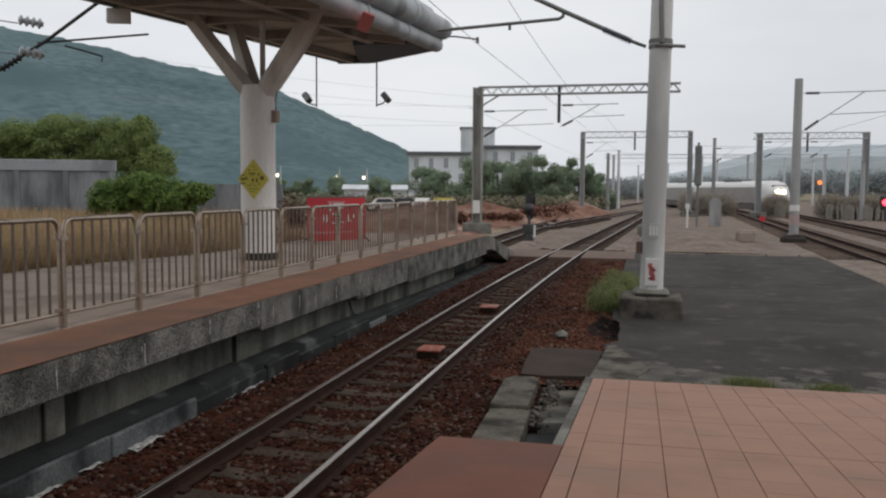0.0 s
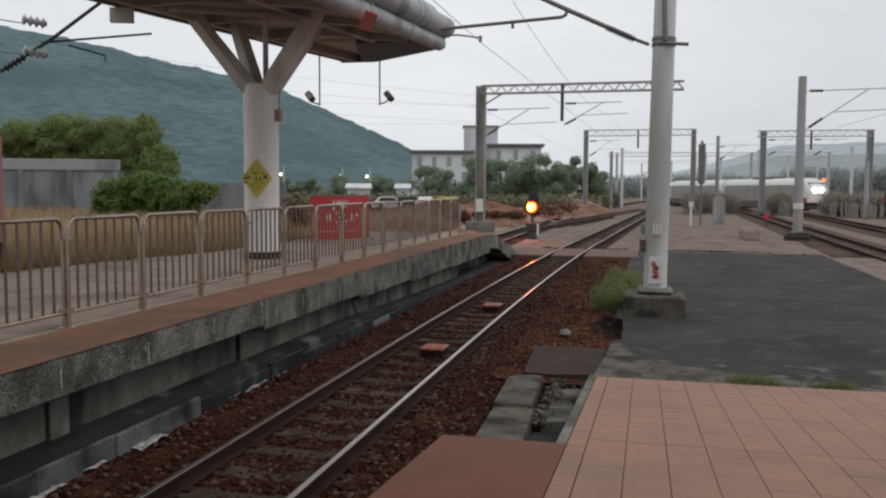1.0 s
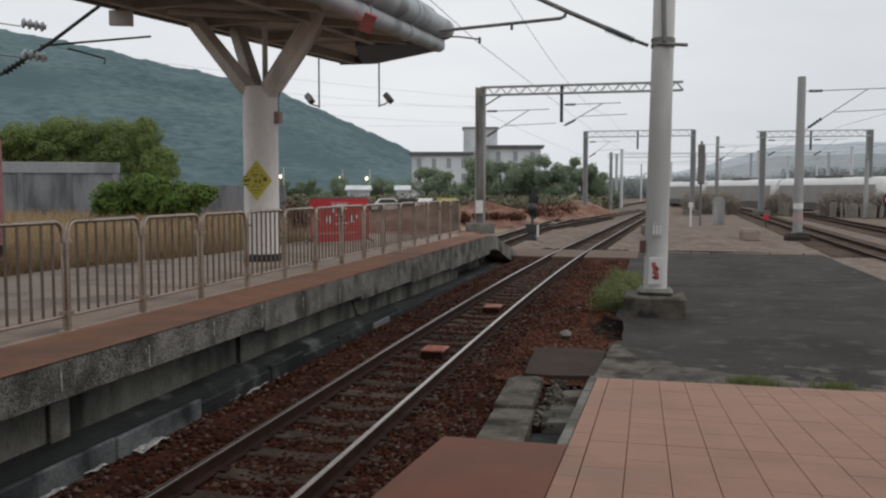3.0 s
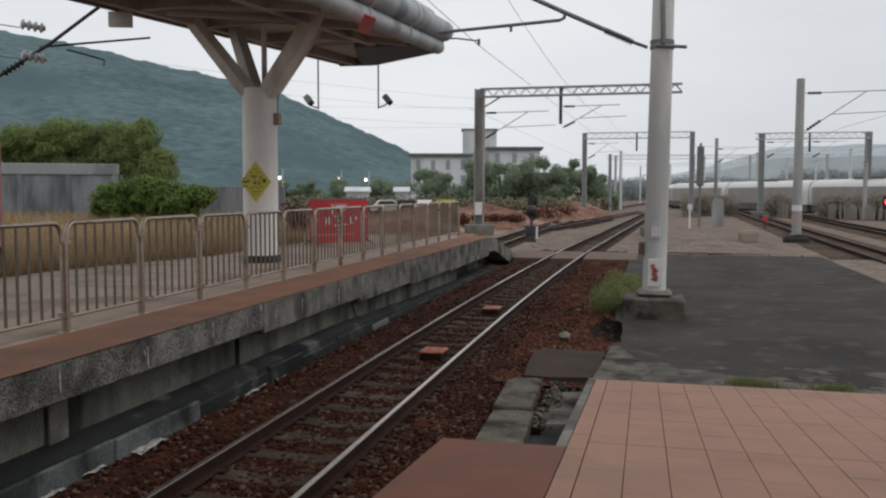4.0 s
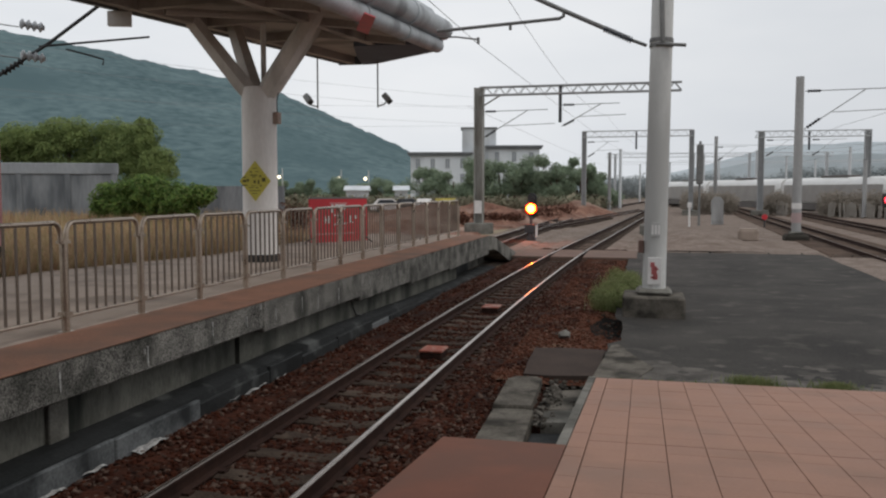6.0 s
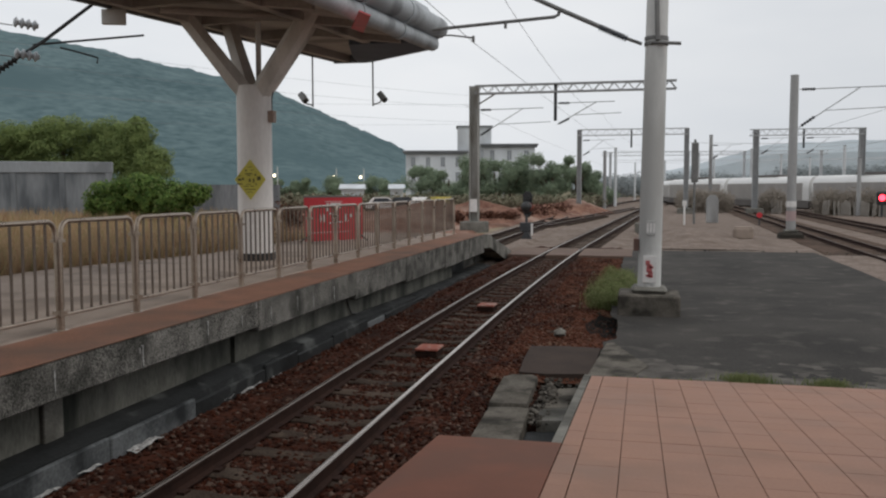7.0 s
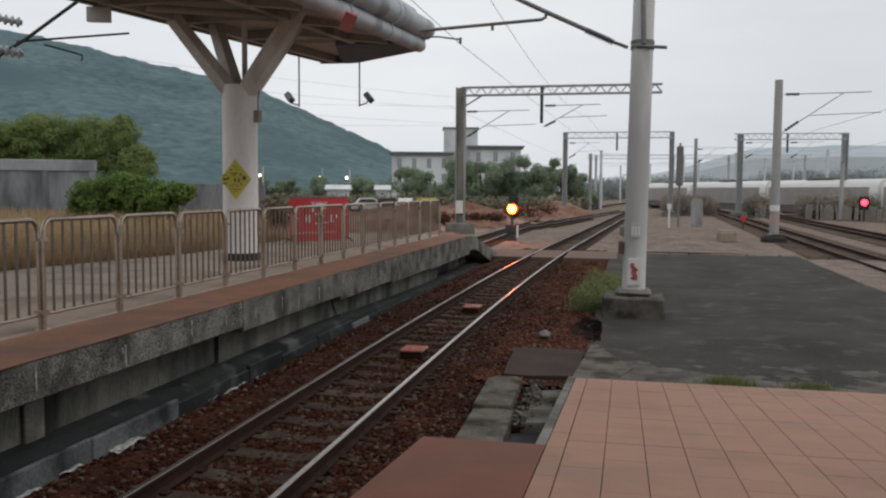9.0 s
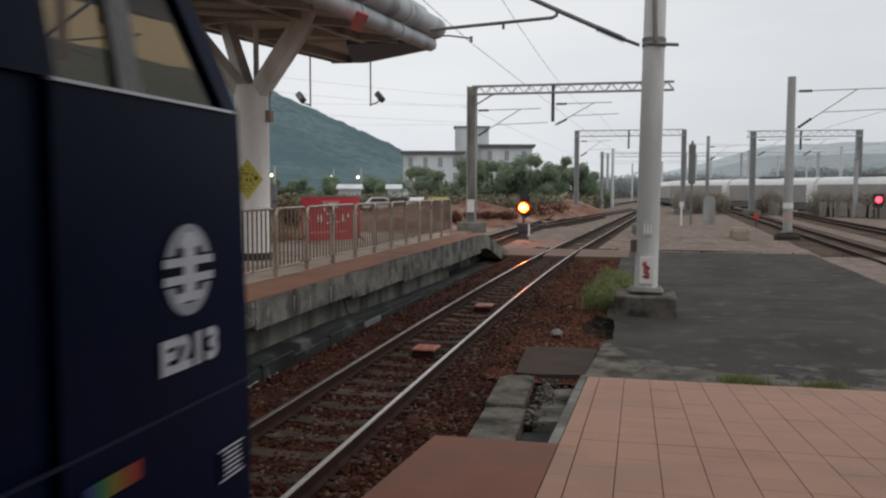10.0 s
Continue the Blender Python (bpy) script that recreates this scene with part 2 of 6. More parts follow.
FADED_PINK = material("washed_pink_paint", (0.42, 0.30, 0.29), (0.36, 0.27, 0.26), 0.8, scale=3, fine=20, bump=0.05)
FAR_WALL = material("old_concrete_wall", (0.245, 0.255, 0.265), (0.16, 0.17, 0.18), 0.9, scale=0.8, fine=6, bump=0.2, stain=(0.105, 0.113, 0.122), stain_scale=1.3, stretch=(1, 1, 0.2), stain_at=(0.42, 0.62), spec=0.12)
WALL_CAP = material("wall_capping", (0.32, 0.335, 0.35), (0.25, 0.262, 0.275), 0.9, scale=0.8, fine=8, bump=0.2, stain=(0.19, 0.2, 0.21), stain_scale=0.8, stretch=(1, 1, 0.3), spec=0.12)
BARK = material("bark", (0.14, 0.10, 0.07), (0.07, 0.05, 0.035), 0.9, scale=3, fine=20, bump=0.6)
BLUE = material("dark_blue_enamel", (0.0022, 0.0090, 0.036), (0.0016, 0.0068, 0.028), 0.34, scale=0.7, fine=8, bump=0.01, spec=0.05, rough2=0.45, local=True)
# evening haze is mixed into the hill's blue-green colour
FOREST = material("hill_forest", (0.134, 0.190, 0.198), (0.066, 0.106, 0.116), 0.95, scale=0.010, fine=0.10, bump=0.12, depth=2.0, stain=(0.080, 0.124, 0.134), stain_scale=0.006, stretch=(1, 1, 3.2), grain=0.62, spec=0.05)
HOUSE_WALL = material("pale_plaster", (0.64, 0.67, 0.70), (0.56, 0.59, 0.615), 0.85, scale=0.3, fine=3, bump=0.05, stain=(0.46, 0.48, 0.50), stain_scale=0.2, stretch=(1, 1, 0.4))
DARK_GLASS = material("dark_window", (0.05, 0.06, 0.07), (0.035, 0.042, 0.05), 0.15, scale=1, fine=5, bump=0)
INSULATOR = material("glazed_insulator", (0.52, 0.545, 0.575), (0.40, 0.42, 0.45), 0.3, scale=5, fine=40, bump=0.02)
FOLIAGE = island_material("bush_leaves", [(0.06, 0.12, 0.035), (0.15, 0.25, 0.06), (0.25, 0.34, 0.09), (0.11, 0.20, 0.055), (0.24, 0.26, 0.10)], 0.6, transl=0.35)
TREE_LEAVES = island_material("tree_leaves", [(0.19, 0.27, 0.10), (0.28, 0.355, 0.13), (0.33, 0.395, 0.155), (0.24, 0.31, 0.115)], 0.65, transl=0.45)
# far leaves are lightened beyond their own green to paint in haze
FAR_LEAVES = island_material("hazed_tree_leaves", [(0.27, 0.35, 0.25), (0.33, 0.41, 0.285), (0.38, 0.45, 0.31)], 0.8, transl=0.45)
DRY_GRASS = island_material("dry_grass", [(0.52, 0.33, 0.20), (0.36, 0.33, 0.16), (0.66, 0.47, 0.31), (0.46, 0.285, 0.175), (0.42, 0.34, 0.18), (0.40, 0.22, 0.14)], 0.8, transl=0.35)
GREEN_GRASS = island_material("weeds", [(0.16, 0.22, 0.08), (0.25, 0.29, 0.12), (0.33, 0.32, 0.17), (0.19, 0.25, 0.09)], 0.75, transl=0.35)
STONES = island_material("ballast_stones", [(0.016, 0.008, 0.006), (0.056, 0.018, 0.010), (0.088, 0.029, 0.016), (0.032, 0.013, 0.009), (0.045, 0.016, 0.009), (0.17, 0.12, 0.095), (0.050, 0.027, 0.020), (0.072, 0.022, 0.012), (0.024, 0.011, 0.008)], 0.9)
YARD_POLE = material("grey_yard_pole", (0.39, 0.39, 0.385), (0.31, 0.31, 0.305), 0.85, scale=0.8, fine=20, bump=0.08, stain=(0.25, 0.245, 0.24), stain_scale=0.6, stretch=(1, 1, 0.3), spec=0.15)
PALING = material("weathered_paling", (0.33, 0.305, 0.275), (0.25, 0.23, 0.205), 0.9, scale=1.5, fine=12, bump=0.1, spec=0.12)
VERGE_STONES = island_material("verge_stones", [(0.085, 0.028, 0.016), (0.12, 0.042, 0.024), (0.06, 0.021, 0.013), (0.15, 0.085, 0.058), (0.10, 0.034, 0.02)], 0.9)
GREY_STONES = island_material("grey_stones", [(0.05, 0.045, 0.039), (0.11, 0.098, 0.083), (0.22, 0.20, 0.175), (0.075, 0.066, 0.056), (0.04, 0.036, 0.032)], 0.9)


# ---- mesh helpers ----
class Shape:
    """Collects vertices and faces of one mesh."""

    def __init__(self):
        self.v, self.f, self.mi = [], [], []

    def add(self, verts, faces, m=None, mat=0):
        o = len(self.v)
        self.v += [tuple(m @ Vector(p)) for p in verts] if m else [tuple(p) for p in verts]
        self.f += [tuple(i + o for i in fc) for fc in faces]
        self.mi += [mat] * len(faces)
        return self

    def box(self, x0, x1, y0, y1, z0, z1, b=0.0, m=None, mat=0):
        if b <= 0:
            v = [(x, y, z) for z in (z0, z1) for y in (y0, y1) for x in (x0, x1)]
            return self.add(v, [(0, 2, 3, 1), (4, 5, 7, 6), (0, 1, 5, 4), (2, 6, 7, 3), (0, 4, 6, 2), (1, 3, 7, 5)], m, mat)
        bm = bmesh.new()
        bmesh.ops.create_cube(bm, size=1, matrix=Matrix.Translation(((x0 + x1) / 2, (y0 + y1) / 2, (z0 + z1) / 2)) @ Matrix.Diagonal((x1 - x0, y1 - y0, z1 - z0, 1)))
        bmesh.ops.bevel(bm, geom=bm.edges[:], offset=b, segments=1, affect="EDGES")
        bm.verts.index_update()
        self.add([v.co.copy() for v in bm.verts], [[v.index for v in fc.verts] for fc in bm.faces], m, mat)
        bm.free()
        return self

    def tube(self, pts, r, n=8, mat=0, ends=True, radii=None):
        pts = [Vector(p) for p in pts]
        rings, up = [], None
        for i, p in enumerate(pts):
            d = (pts[min(i + 1, len(pts) - 1)] - pts[max(i - 1, 0)]).normalized()
            if up is None:
                up = Vector((0, 0, 1)) if abs(d.z) < 0.9 else Vector((0, 1, 0))
            a = d.cross(up).normalized()
            c = a.cross(d).normalized()
            up = c
            rr = radii[i] if radii else r
            rings.append([p + rr * (a * math.cos(2 * math.pi * k / n) + c * math.sin(2 * math.pi * k / n)) for k in range(n)])
        v = [q for ring in rings for q in ring]
        f = [(i * n + k, i * n + (k + 1) % n, (i + 1) * n + (k + 1) % n, (i + 1) * n + k) for i in range(len(pts) - 1) for k in range(n)]
        if ends:
            f += [tuple(range(n - 1, -1, -1)), tuple((len(pts) - 1) * n + k for k in range(n))]
        return self.add(v, f, None, mat)

    def prism(self, outline, axis, a, b, m=None, mat=0):
        """An outline of (u, v) pairs drawn out along an axis from a to b."""
        n = len(outline)
        put = {"x": lambda u, v, w: (w, u, v), "y": lambda u, v, w: (u, w, v), "z": lambda u, v, w: (u, v, w)}[axis]
        v = [put(u, w, a) for u, w in outline] + [put(u, w, b) for u, w in outline]
        f = [(i, (i + 1) % n, n + (i + 1) % n, n + i) for i in range(n)] + [tuple(range(n - 1, -1, -1)), tuple(range(n, 2 * n))]
        return self.add(v, f, m, mat)

    def mesh(self, name, mats, smooth=False):
        me = bpy.data.meshes.new(name)
        me.from_pydata(self.v, [], self.f)
        for mt in mats if isinstance(mats, (list, tuple)) else [mats]:
            me.materials.append(mt)
        me.polygons.foreach_set("material_index", self.mi)
        if smooth:
            me.polygons.foreach_set("use_smooth", [True] * len(self.f))
        bm = bmesh.new()
        bm.from_mesh(me)
        if len(bm.faces) < 20000:
            bmesh.ops.recalc_face_normals(bm, faces=bm.faces[:])
        if smooth and len(bm.faces) < 20000:
            for e in bm.edges:
                if len(e.link_faces) == 2 and e.calc_face_angle(0) > 0.7:
                    e.smooth = False
        bm.to_mesh(me)
        bm.free()
        me.update()
        return me


def part(name, shape, mats, parent=None, label="", smooth=False):
    ob = new(name, shape.mesh(name, mats, smooth) if isinstance(shape, Shape) else shape)
    ob.parent = parent
    if label:
        ob["label"] = label
    return ob


def thing(name, m, label, category, group="", kind=""):
    ob = new(name)
    ob.empty_display_size = 0.1
    ob.matrix_world = m
    return tagged(ob, label, category, group, kind)


def solid(name, shape, mats, label, category, group="", kind="", smooth=False):
    return tagged(part(name, shape, mats, None, "", smooth), label, category, group, kind)


def grid_sheet(x0, x1, y0, y1, nx, ny, height):
    s = Shape()
    v = [(x0 + (x1 - x0) * i / nx, y0 + (y1 - y0) * j / ny) for j in range(ny + 1) for i in range(nx + 1)]
    f = [(j * (nx + 1) + i, j * (nx + 1) + i + 1, (j + 1) * (nx + 1) + i + 1, (j + 1) * (nx + 1) + i) for j in range(ny) for i in range(nx)]
    return s.add([(x, y, height(x, y)) for x, y in v], f)


def hills(x, y, s=1.0):
    return noise.noise((x * s, y * s, 0.3))


# ---- ground ----
RAMP_A, RAMP_B = 1.004, 0.0893


def ramp_z(y):
    return RAMP_A - RAMP_B * y if y > 0 else RAMP_A


def ring(a, b, n):
    """Steps that grow outwards."""
    return [a * (b / a) ** (i / n) for i in range(n + 1)]


axis_x = [-v for v in reversed(ring(12, 3500, 22))] + [-8, -4, 0, 4, 8] + ring(12, 3500, 22)
g = Shape()
g.add([(x, y, -0.32 + 0.04 * hills(x, y, 0.2)) for y in axis_x for x in axis_x],
      [(j * len(axis_x) + i, j * len(axis_x) + i + 1, (j + 1) * len(axis_x) + i + 1, (j + 1) * len(axis_x) + i) for j in range(len(axis_x) - 1) for i in range(len(axis_x) - 1)])
solid("ground", g, GROUND, "dry brown earth around the station", "ground", kind="structure")


def main_x(y):
    """Centre of the main track: straight by the platforms, then bending off."""
    if y < 12:
        return -3.21
    if y < 40:
        return -3.21 + 0.0009 * (y - 12) ** 2
    return -2.50 + 0.0504 * (y - 40)


def branch_x(y):
    return -6.95 + (0.00036 * (y - 40) ** 2 if y > 40 else 0.0)


def yard_x(y):
    return 9.02 + 0.034 * (y - 40)


def yard_far_x(y):
    return 14.55 + 0.032 * (y - 60)


def strip(fx, half, y0, y1, step, z, edge_drop, rough=0.0):
    """A bank along a track: flat top, sloping shoulders."""
    s, n, offs = Shape(), 0, (-half - edge_drop * 1.6, -half, -half * 0.5, 0, half * 0.5, half, half + edge_drop * 1.6)
    ys = [y0 + (y1 - y0) * i / int((y1 - y0) / step) for i in range(int((y1 - y0) / step) + 1)]
    for y in ys:
        for i, o in enumerate(offs):
            zz = z - (edge_drop if i in (0, 6) else 0) + rough * noise.noise((o * 3, y * 1.3, z * 9))
            s.v.append((fx(y) + o, y, zz))
    k = len(offs)
    s.f = [(j * k + i, j * k + i + 1, (j + 1) * k + i + 1, (j + 1) * k + i) for j in range(len(ys) - 1) for i in range(k - 1)]
    s.mi = [0] * len(s.f)
    return s


RAIL_HALF = [(-0.0135, 0.0), (-0.029, -0.004), (-0.0335, -0.013), (-0.0325, -0.035), (-0.009, -0.05), (-0.009, -0.125), (-0.06, -0.14), (-0.06, -0.153),
             (0.06, -0.153), (0.06, -0.14), (0.009, -0.125), (0.009, -0.05), (0.0325, -0.035), (0.0335, -0.013), (0.029, -0.004), (0.0135, 0.0)]


def rail(fx, off, y0, y1, step):
    s = Shape()
    n, k = max(2, int((y1 - y0) / step)), len(RAIL_HALF)
    for j in range(n + 1):
        y = y0 + (y1 - y0) * j / n
        s.v += [(fx(y) + off + u, y, w) for u, w in RAIL_HALF]
    for j in range(n):
        for i in range(k):
            s.f.append((j * k + i, j * k + (i + 1) % k, (j + 1) * k + (i + 1) % k, (j + 1) * k + i))
            s.mi.append(1 if i == k - 1 else 2 if i in (0, k - 2) else 0)
    return s


def sleeper_mesh():
    s = Shape()
    out = [(-1.0, -0.34), (-1.0, -0.155), (-0.95, -0.15), (-0.32, -0.15), (-0.2, -0.168), (0.2, -0.168), (0.32, -0.15), (0.95, -0.15), (1.0, -0.155), (1.0, -0.34)]
    n = len(out)
    v = [(u, -0.13, w) for u, w in out] + [(u, -0.10, w + (0.0 if w < -0.3 else 0.012)) for u, w in out] + [(u, 0.10, w + (0.0 if w < -0.3 else 0.012)) for u, w in out] + [(u, 0.13, w) for u, w in out]
    f = [(r * n + i, r * n + (i + 1) % n, (r + 1) * n + (i + 1) % n, (r + 1) * n + i) for r in range(3) for i in range(n)]
    f += [tuple(range(n - 1, -1, -1)), tuple(range(3 * n, 4 * n))]
    s.add(v, f)
    for side in (-1, 1):
        for d in (-0.09, 0.09):
            s.box(side * 0.565 + d - 0.035, side * 0.565 + d + 0.035, -0.05, 0.05, -0.16, -0.115, mat=1)
    return s.mesh("sleeper", [SLEEPER, RUST])


SLEEPER_MESH = sleeper_mesh()


def track(label, fx, y0, y1, step, sleepers_to, tops=(RAIL_TOP, RAIL_EDGE)):
    t = thing("railway_track", Matrix(), label, "railway track", "tracks through the station")
    for side in (-0.5665, 0.5665):
        part("rail", rail(fx, side, y0, y1, step), [RUST, *tops], t, "steel rail with a bright worn top" if tops[0] == RAIL_TOP else "dull brown steel rail")
    y = y0 + 0.3
    while y < sleepers_to:
        o = part("sleeper", SLEEPER_MESH, None, t)
        slope = math.atan2(fx(y + 0.5) - fx(y - 0.5), 1.0)
        o.matrix_basis = Matrix.Translation((fx(y), y + random.uniform(-0.02, 0.02), random.uniform(-0.022, -0.006))) @ pose(0, 0, 0, 0, 0, -math.degrees(slope) + random.uniform(-1, 1))
        y += 0.62
    return t


track("main track with bright rails on rusty brown ballast", main_x, -30, 260, 1.0, 110)
track("branch track curving past the platform end", branch_x, 30, 260, 2.0, 90)
track("turnout track linking the branch to the main track", lambda y: -4.8 + 0.117 * (y - 71), 56, 112, 3.0, 80)
track("yard track on grey gravel", yard_x, 20, 300, 2.0, 90, (DULL_STEEL, RUST))
track("farther yard track on grey gravel", yard_far_x, 30, 300, 3.0, 90, (DULL_STEEL, RUST))


PROFILE = ((-2.0, -0.3), (-1.6, -0.09), (-1.2, -0.12), (-0.82, -0.135), (-0.68, -0.195), (-0.3, -0.185), (0.3, -0.185), (0.68, -0.195), (0.82, -0.135), (1.4, -0.13), (1.9, -0.14), (2.2, -0.32))
bed, ys = Shape(), [-30 + 0.4 * i for i in range(166)]
for y in ys:
    bed.v += [(main_x(y) + o, y, z + 0.03 * noise.noise((o * 3, y * 1.3, 2))) for o, z in PROFILE]
kk = len(PROFILE)
bed.f = [(j * kk + i, j * kk + i + 1, (j + 1) * kk + i + 1, (j + 1) * kk + i) for j in range(len(ys) - 1) for i in range(kk - 1)]
bed.mi = [0] * len(bed.f)
solid("ballast_bed", bed, BALLAST, "rust-stained brown stone ballast under the main track", "ballast", kind="structure")
bed = strip(lambda y: main_x(y), 1.7, 36, 260, 2, -0.19, 0.12, 0.03)
solid("ballast_bed", bed, GRAVEL, "grey-brown ballast under the far main track", "ballast", kind="structure")
bed = strip(branch_x, 1.7, 26, 260, 2, -0.20, 0.1, 0.03)
solid("ballast_bed", bed, GRAVEL, "grey ballast under the branch track", "ballast", kind="structure")
for fx, lab in ((yard_x, "brown ballast under the yard track"), (yard_far_x, "brown ballast under the farther yard track")):
    solid("ballast_bed", strip(fx, 1.7, 12, 260, 2, -0.155, 0.05, 0.02), YARD_BED, lab, "ballast", kind="structure")
g = grid_sheet(-9.0, 60, 32, 260, 46, 90, lambda x, y: -0.20 + 0.04 * hills(x, y, 0.4) - (0.10 if x < main_x(y) + 2.2 else 0))
solid("gravel_yard", g, GRAVEL, "grey-brown gravel of the track yard", "gravel", kind="structure")

# ---- near platform: ramp with tiles, red slab, asphalt ----
g = Shape()
g.prism([(-60, -0.3), (-60, 0.965), (0, 0.965), (10.68, 0.008), (10.68, -0.3)], "x", -0.56, 16)
platform = solid("platform", g, JOINT, "end of the platform, ramping down, red tiles in dark mortar", "platform", kind="structure")
g = Shape()
g.prism([(-60, -0.3), (-60, 1.0), (0, 1.0), (6.5, RAMP_A - RAMP_B * 6.5), (6.5, RAMP_A - RAMP_B * 6.5 - 0.14), (6.3, RAMP_A - RAMP_B * 6.3 - 0.16), (6.3, -0.3)], "x", -1.545, -0.563)
solid("platform_edge", g, SLAB_RED, "dark red rendered slab along the platform edge", "platform edge", kind="structure")
g = Shape()
for x0, x1, b0 in ((-0.648, -0.565, 6.52),):
    g.prism([(b0, -0.3), (b0, ramp_z(b0) - 0.012), (10.72, ramp_z(10.72) - 0.0), (10.72, -0.3)], "x", x0, x1)
solid("kerb", g, CONCRETE, "worn grey concrete kerb beside the tiled ramp", "kerb", kind="structure")

g = grid_sheet(-0.52, 6.6, 10.6, 34.4, 24, 60, lambda x, y: -0.005 + 0.018 * hills(x, y, 0.5) - 0.002 * (y - 10.6))
for i, v in enumerate(g.v):
    x, y, z = v
    # the outer side runs slanting, both edges ragged
    lim = 6.3 if y < 24 else 6.3 + 0.02 * (y - 24)
    t = (x + 0.52) / 7.12
    left = -0.52 + (0.7 if 13.6 < y < 15.9 else 0.0) * 0.25 + 0.05 * hills(3, y, 2)
    g.v[i] = (left + t * (lim - left), y, z)
asphalt = solid("asphalt_path", g, ASPHALT, "patched dark asphalt beyond the platform end", "asphalt", kind="structure")
def grit_height(x, y):
    return 0.004 + 0.018 * hills(x, y, 0.5) - 0.002 * (y - 10.6) + 0.02 * noise.noise((x * 1.7, y * 2.6, 4)) + 0.012 * noise.noise((x * 7, y * 7, 4)) - 0.011 * (y - 10.7)


g = grid_sheet(-0.1, 6.0, 10.72, 13.4, 90, 40, grit_height)
solid("grit", g, DUST, "pale grit swept over the asphalt edge", "grit", kind="structure")
g = grid_sheet(6.0, 40, -20, 34, 20, 30, lambda x, y: -0.10 + 0.04 * hills(x, y, 0.5))
solid("gravel_verge", g, GRAVEL, "grey-brown gravel verge beside the asphalt", "gravel", kind="structure")
def verge_height(x, y):
    # a washed-out hollow beside the pole's footing
    u, v = (x + 0.55) / 0.42, (y - 15.9) / 1.5
    return -0.13 + 0.05 * hills(x, y, 1.1) + 0.035 * noise.noise((x * 5, y * 5, 2)) - 0.15 * max(0.0, 1 - (u * u + v * v) ** 1.5)


g = grid_sheet(-1.9, 0.2, 10.9, 33, 40, 220, verge_height)
solid("verge_soil", g, VERGE, "brown soil and stones beside the track", "soil", kind="structure")

# damp soil, with the hollow's shade painted into its near-black colour
HOLLOW = material("shaded_damp_soil", (0.014, 0.011, 0.009), (0.006, 0.005, 0.004), 0.9, scale=4, fine=40, bump=0.6, spec=0.1)
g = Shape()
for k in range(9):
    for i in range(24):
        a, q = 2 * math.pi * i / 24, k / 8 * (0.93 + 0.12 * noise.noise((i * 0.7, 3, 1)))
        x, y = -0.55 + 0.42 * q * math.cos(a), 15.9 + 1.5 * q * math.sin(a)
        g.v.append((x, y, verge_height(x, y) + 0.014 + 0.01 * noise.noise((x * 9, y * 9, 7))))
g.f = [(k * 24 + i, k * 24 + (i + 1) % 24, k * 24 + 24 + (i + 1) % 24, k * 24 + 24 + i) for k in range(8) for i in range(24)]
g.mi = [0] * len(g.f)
solid("hollow_soil", g, HOLLOW, "damp soil in a washed-out hollow by the footing, darkened for shade", "soil", kind="structure")

# blocks and rubble in the gap between ballast and kerb
def cover_slab(outline, z, mat, label):
    """A thick cover slab with worn corners."""
    s, n = Shape(), len(outline)
    cx, cy = sum(p[0] for p in outline) / n, sum(p[1] for p in outline) / n
    s.v = [(x, y, -0.4) for x, y in outline] + [(x, y, z - 0.025) for x, y in outline] + [(cx + (x - cx) * 0.975, cy + (y - cy) * 0.99, z) for x, y in outline]
    s.f = [(k * n + i, k * n + (i + 1) % n, k * n + n + (i + 1) % n, k * n + n + i) for k in range(2) for i in range(n)] + [tuple(range(2 * n, 3 * n)), tuple(range(n - 1, -1, -1))]
    s.mi = [0] * len(s.f)
    solid("concrete_slab", s, mat, label, "slab", "cover slabs")


cover_slab([(-1.58, 6.7), (-1.06, 6.7), (-1.17, 9.30), (-1.30, 9.36), (-1.63, 9.30)], -0.06, MOSSY, "weathered grey concrete cover slab beside the ballast")
cover_slab([(-1.645, 9.36), (-1.21, 9.40), (-1.25, 10.82), (-1.33, 10.93), (-1.60, 10.90), (-1.69, 10.74)], -0.035, MOSSY, "weathered grey cover slab with chipped corners")
cover_slab([(-1.16, 6.6), (-0.77, 6.6), (-0.78, 8.92), (-1.14, 8.84)], -0.19, WET_SHADE_CONCRETE, "dark wet sunken cover slab beside the kerb")
cover_slab([(-1.05, 8.96), (-0.75, 9.02), (-0.76, 9.58), (-1.07, 9.46)], -0.10, CONCRETE, "pale broken cover slab among rubble")
cover_slab([(-1.06, 9.62), (-0.74, 9.7), (-0.72, 10.72), (-1.02, 10.6)], -0.13, MOSSY, "stained broken cover slab among rubble")
g = Shape().prism([(-1.54, 11.15), (-1.2, 11.10), (-0.58, 11.22), (-0.545, 13.1), (-1.1, 13.16), (-1.62, 13.06), (-1.60, 12.1)], "z", -0.2, -0.055)
solid("steel_plate", g, material("dull_plate", (0.064, 0.046, 0.038), (0.045, 0.034, 0.029), 0.85, scale=2, fine=30, bump=0.2, spec=0.1), "dull brown cover plate lying on the soil", "plate")
g = Shape().prism([(-0.62, 10.74), (-0.1, 10.74), (0.15, 11.6), (-0.2, 12.7), (-0.36, 13.3), (-0.46, 13.2)], "z", -0.3, 0.012)
solid("apron", g, MOSSY, "worn concrete apron at the corner of the asphalt", "apron", kind="structure")


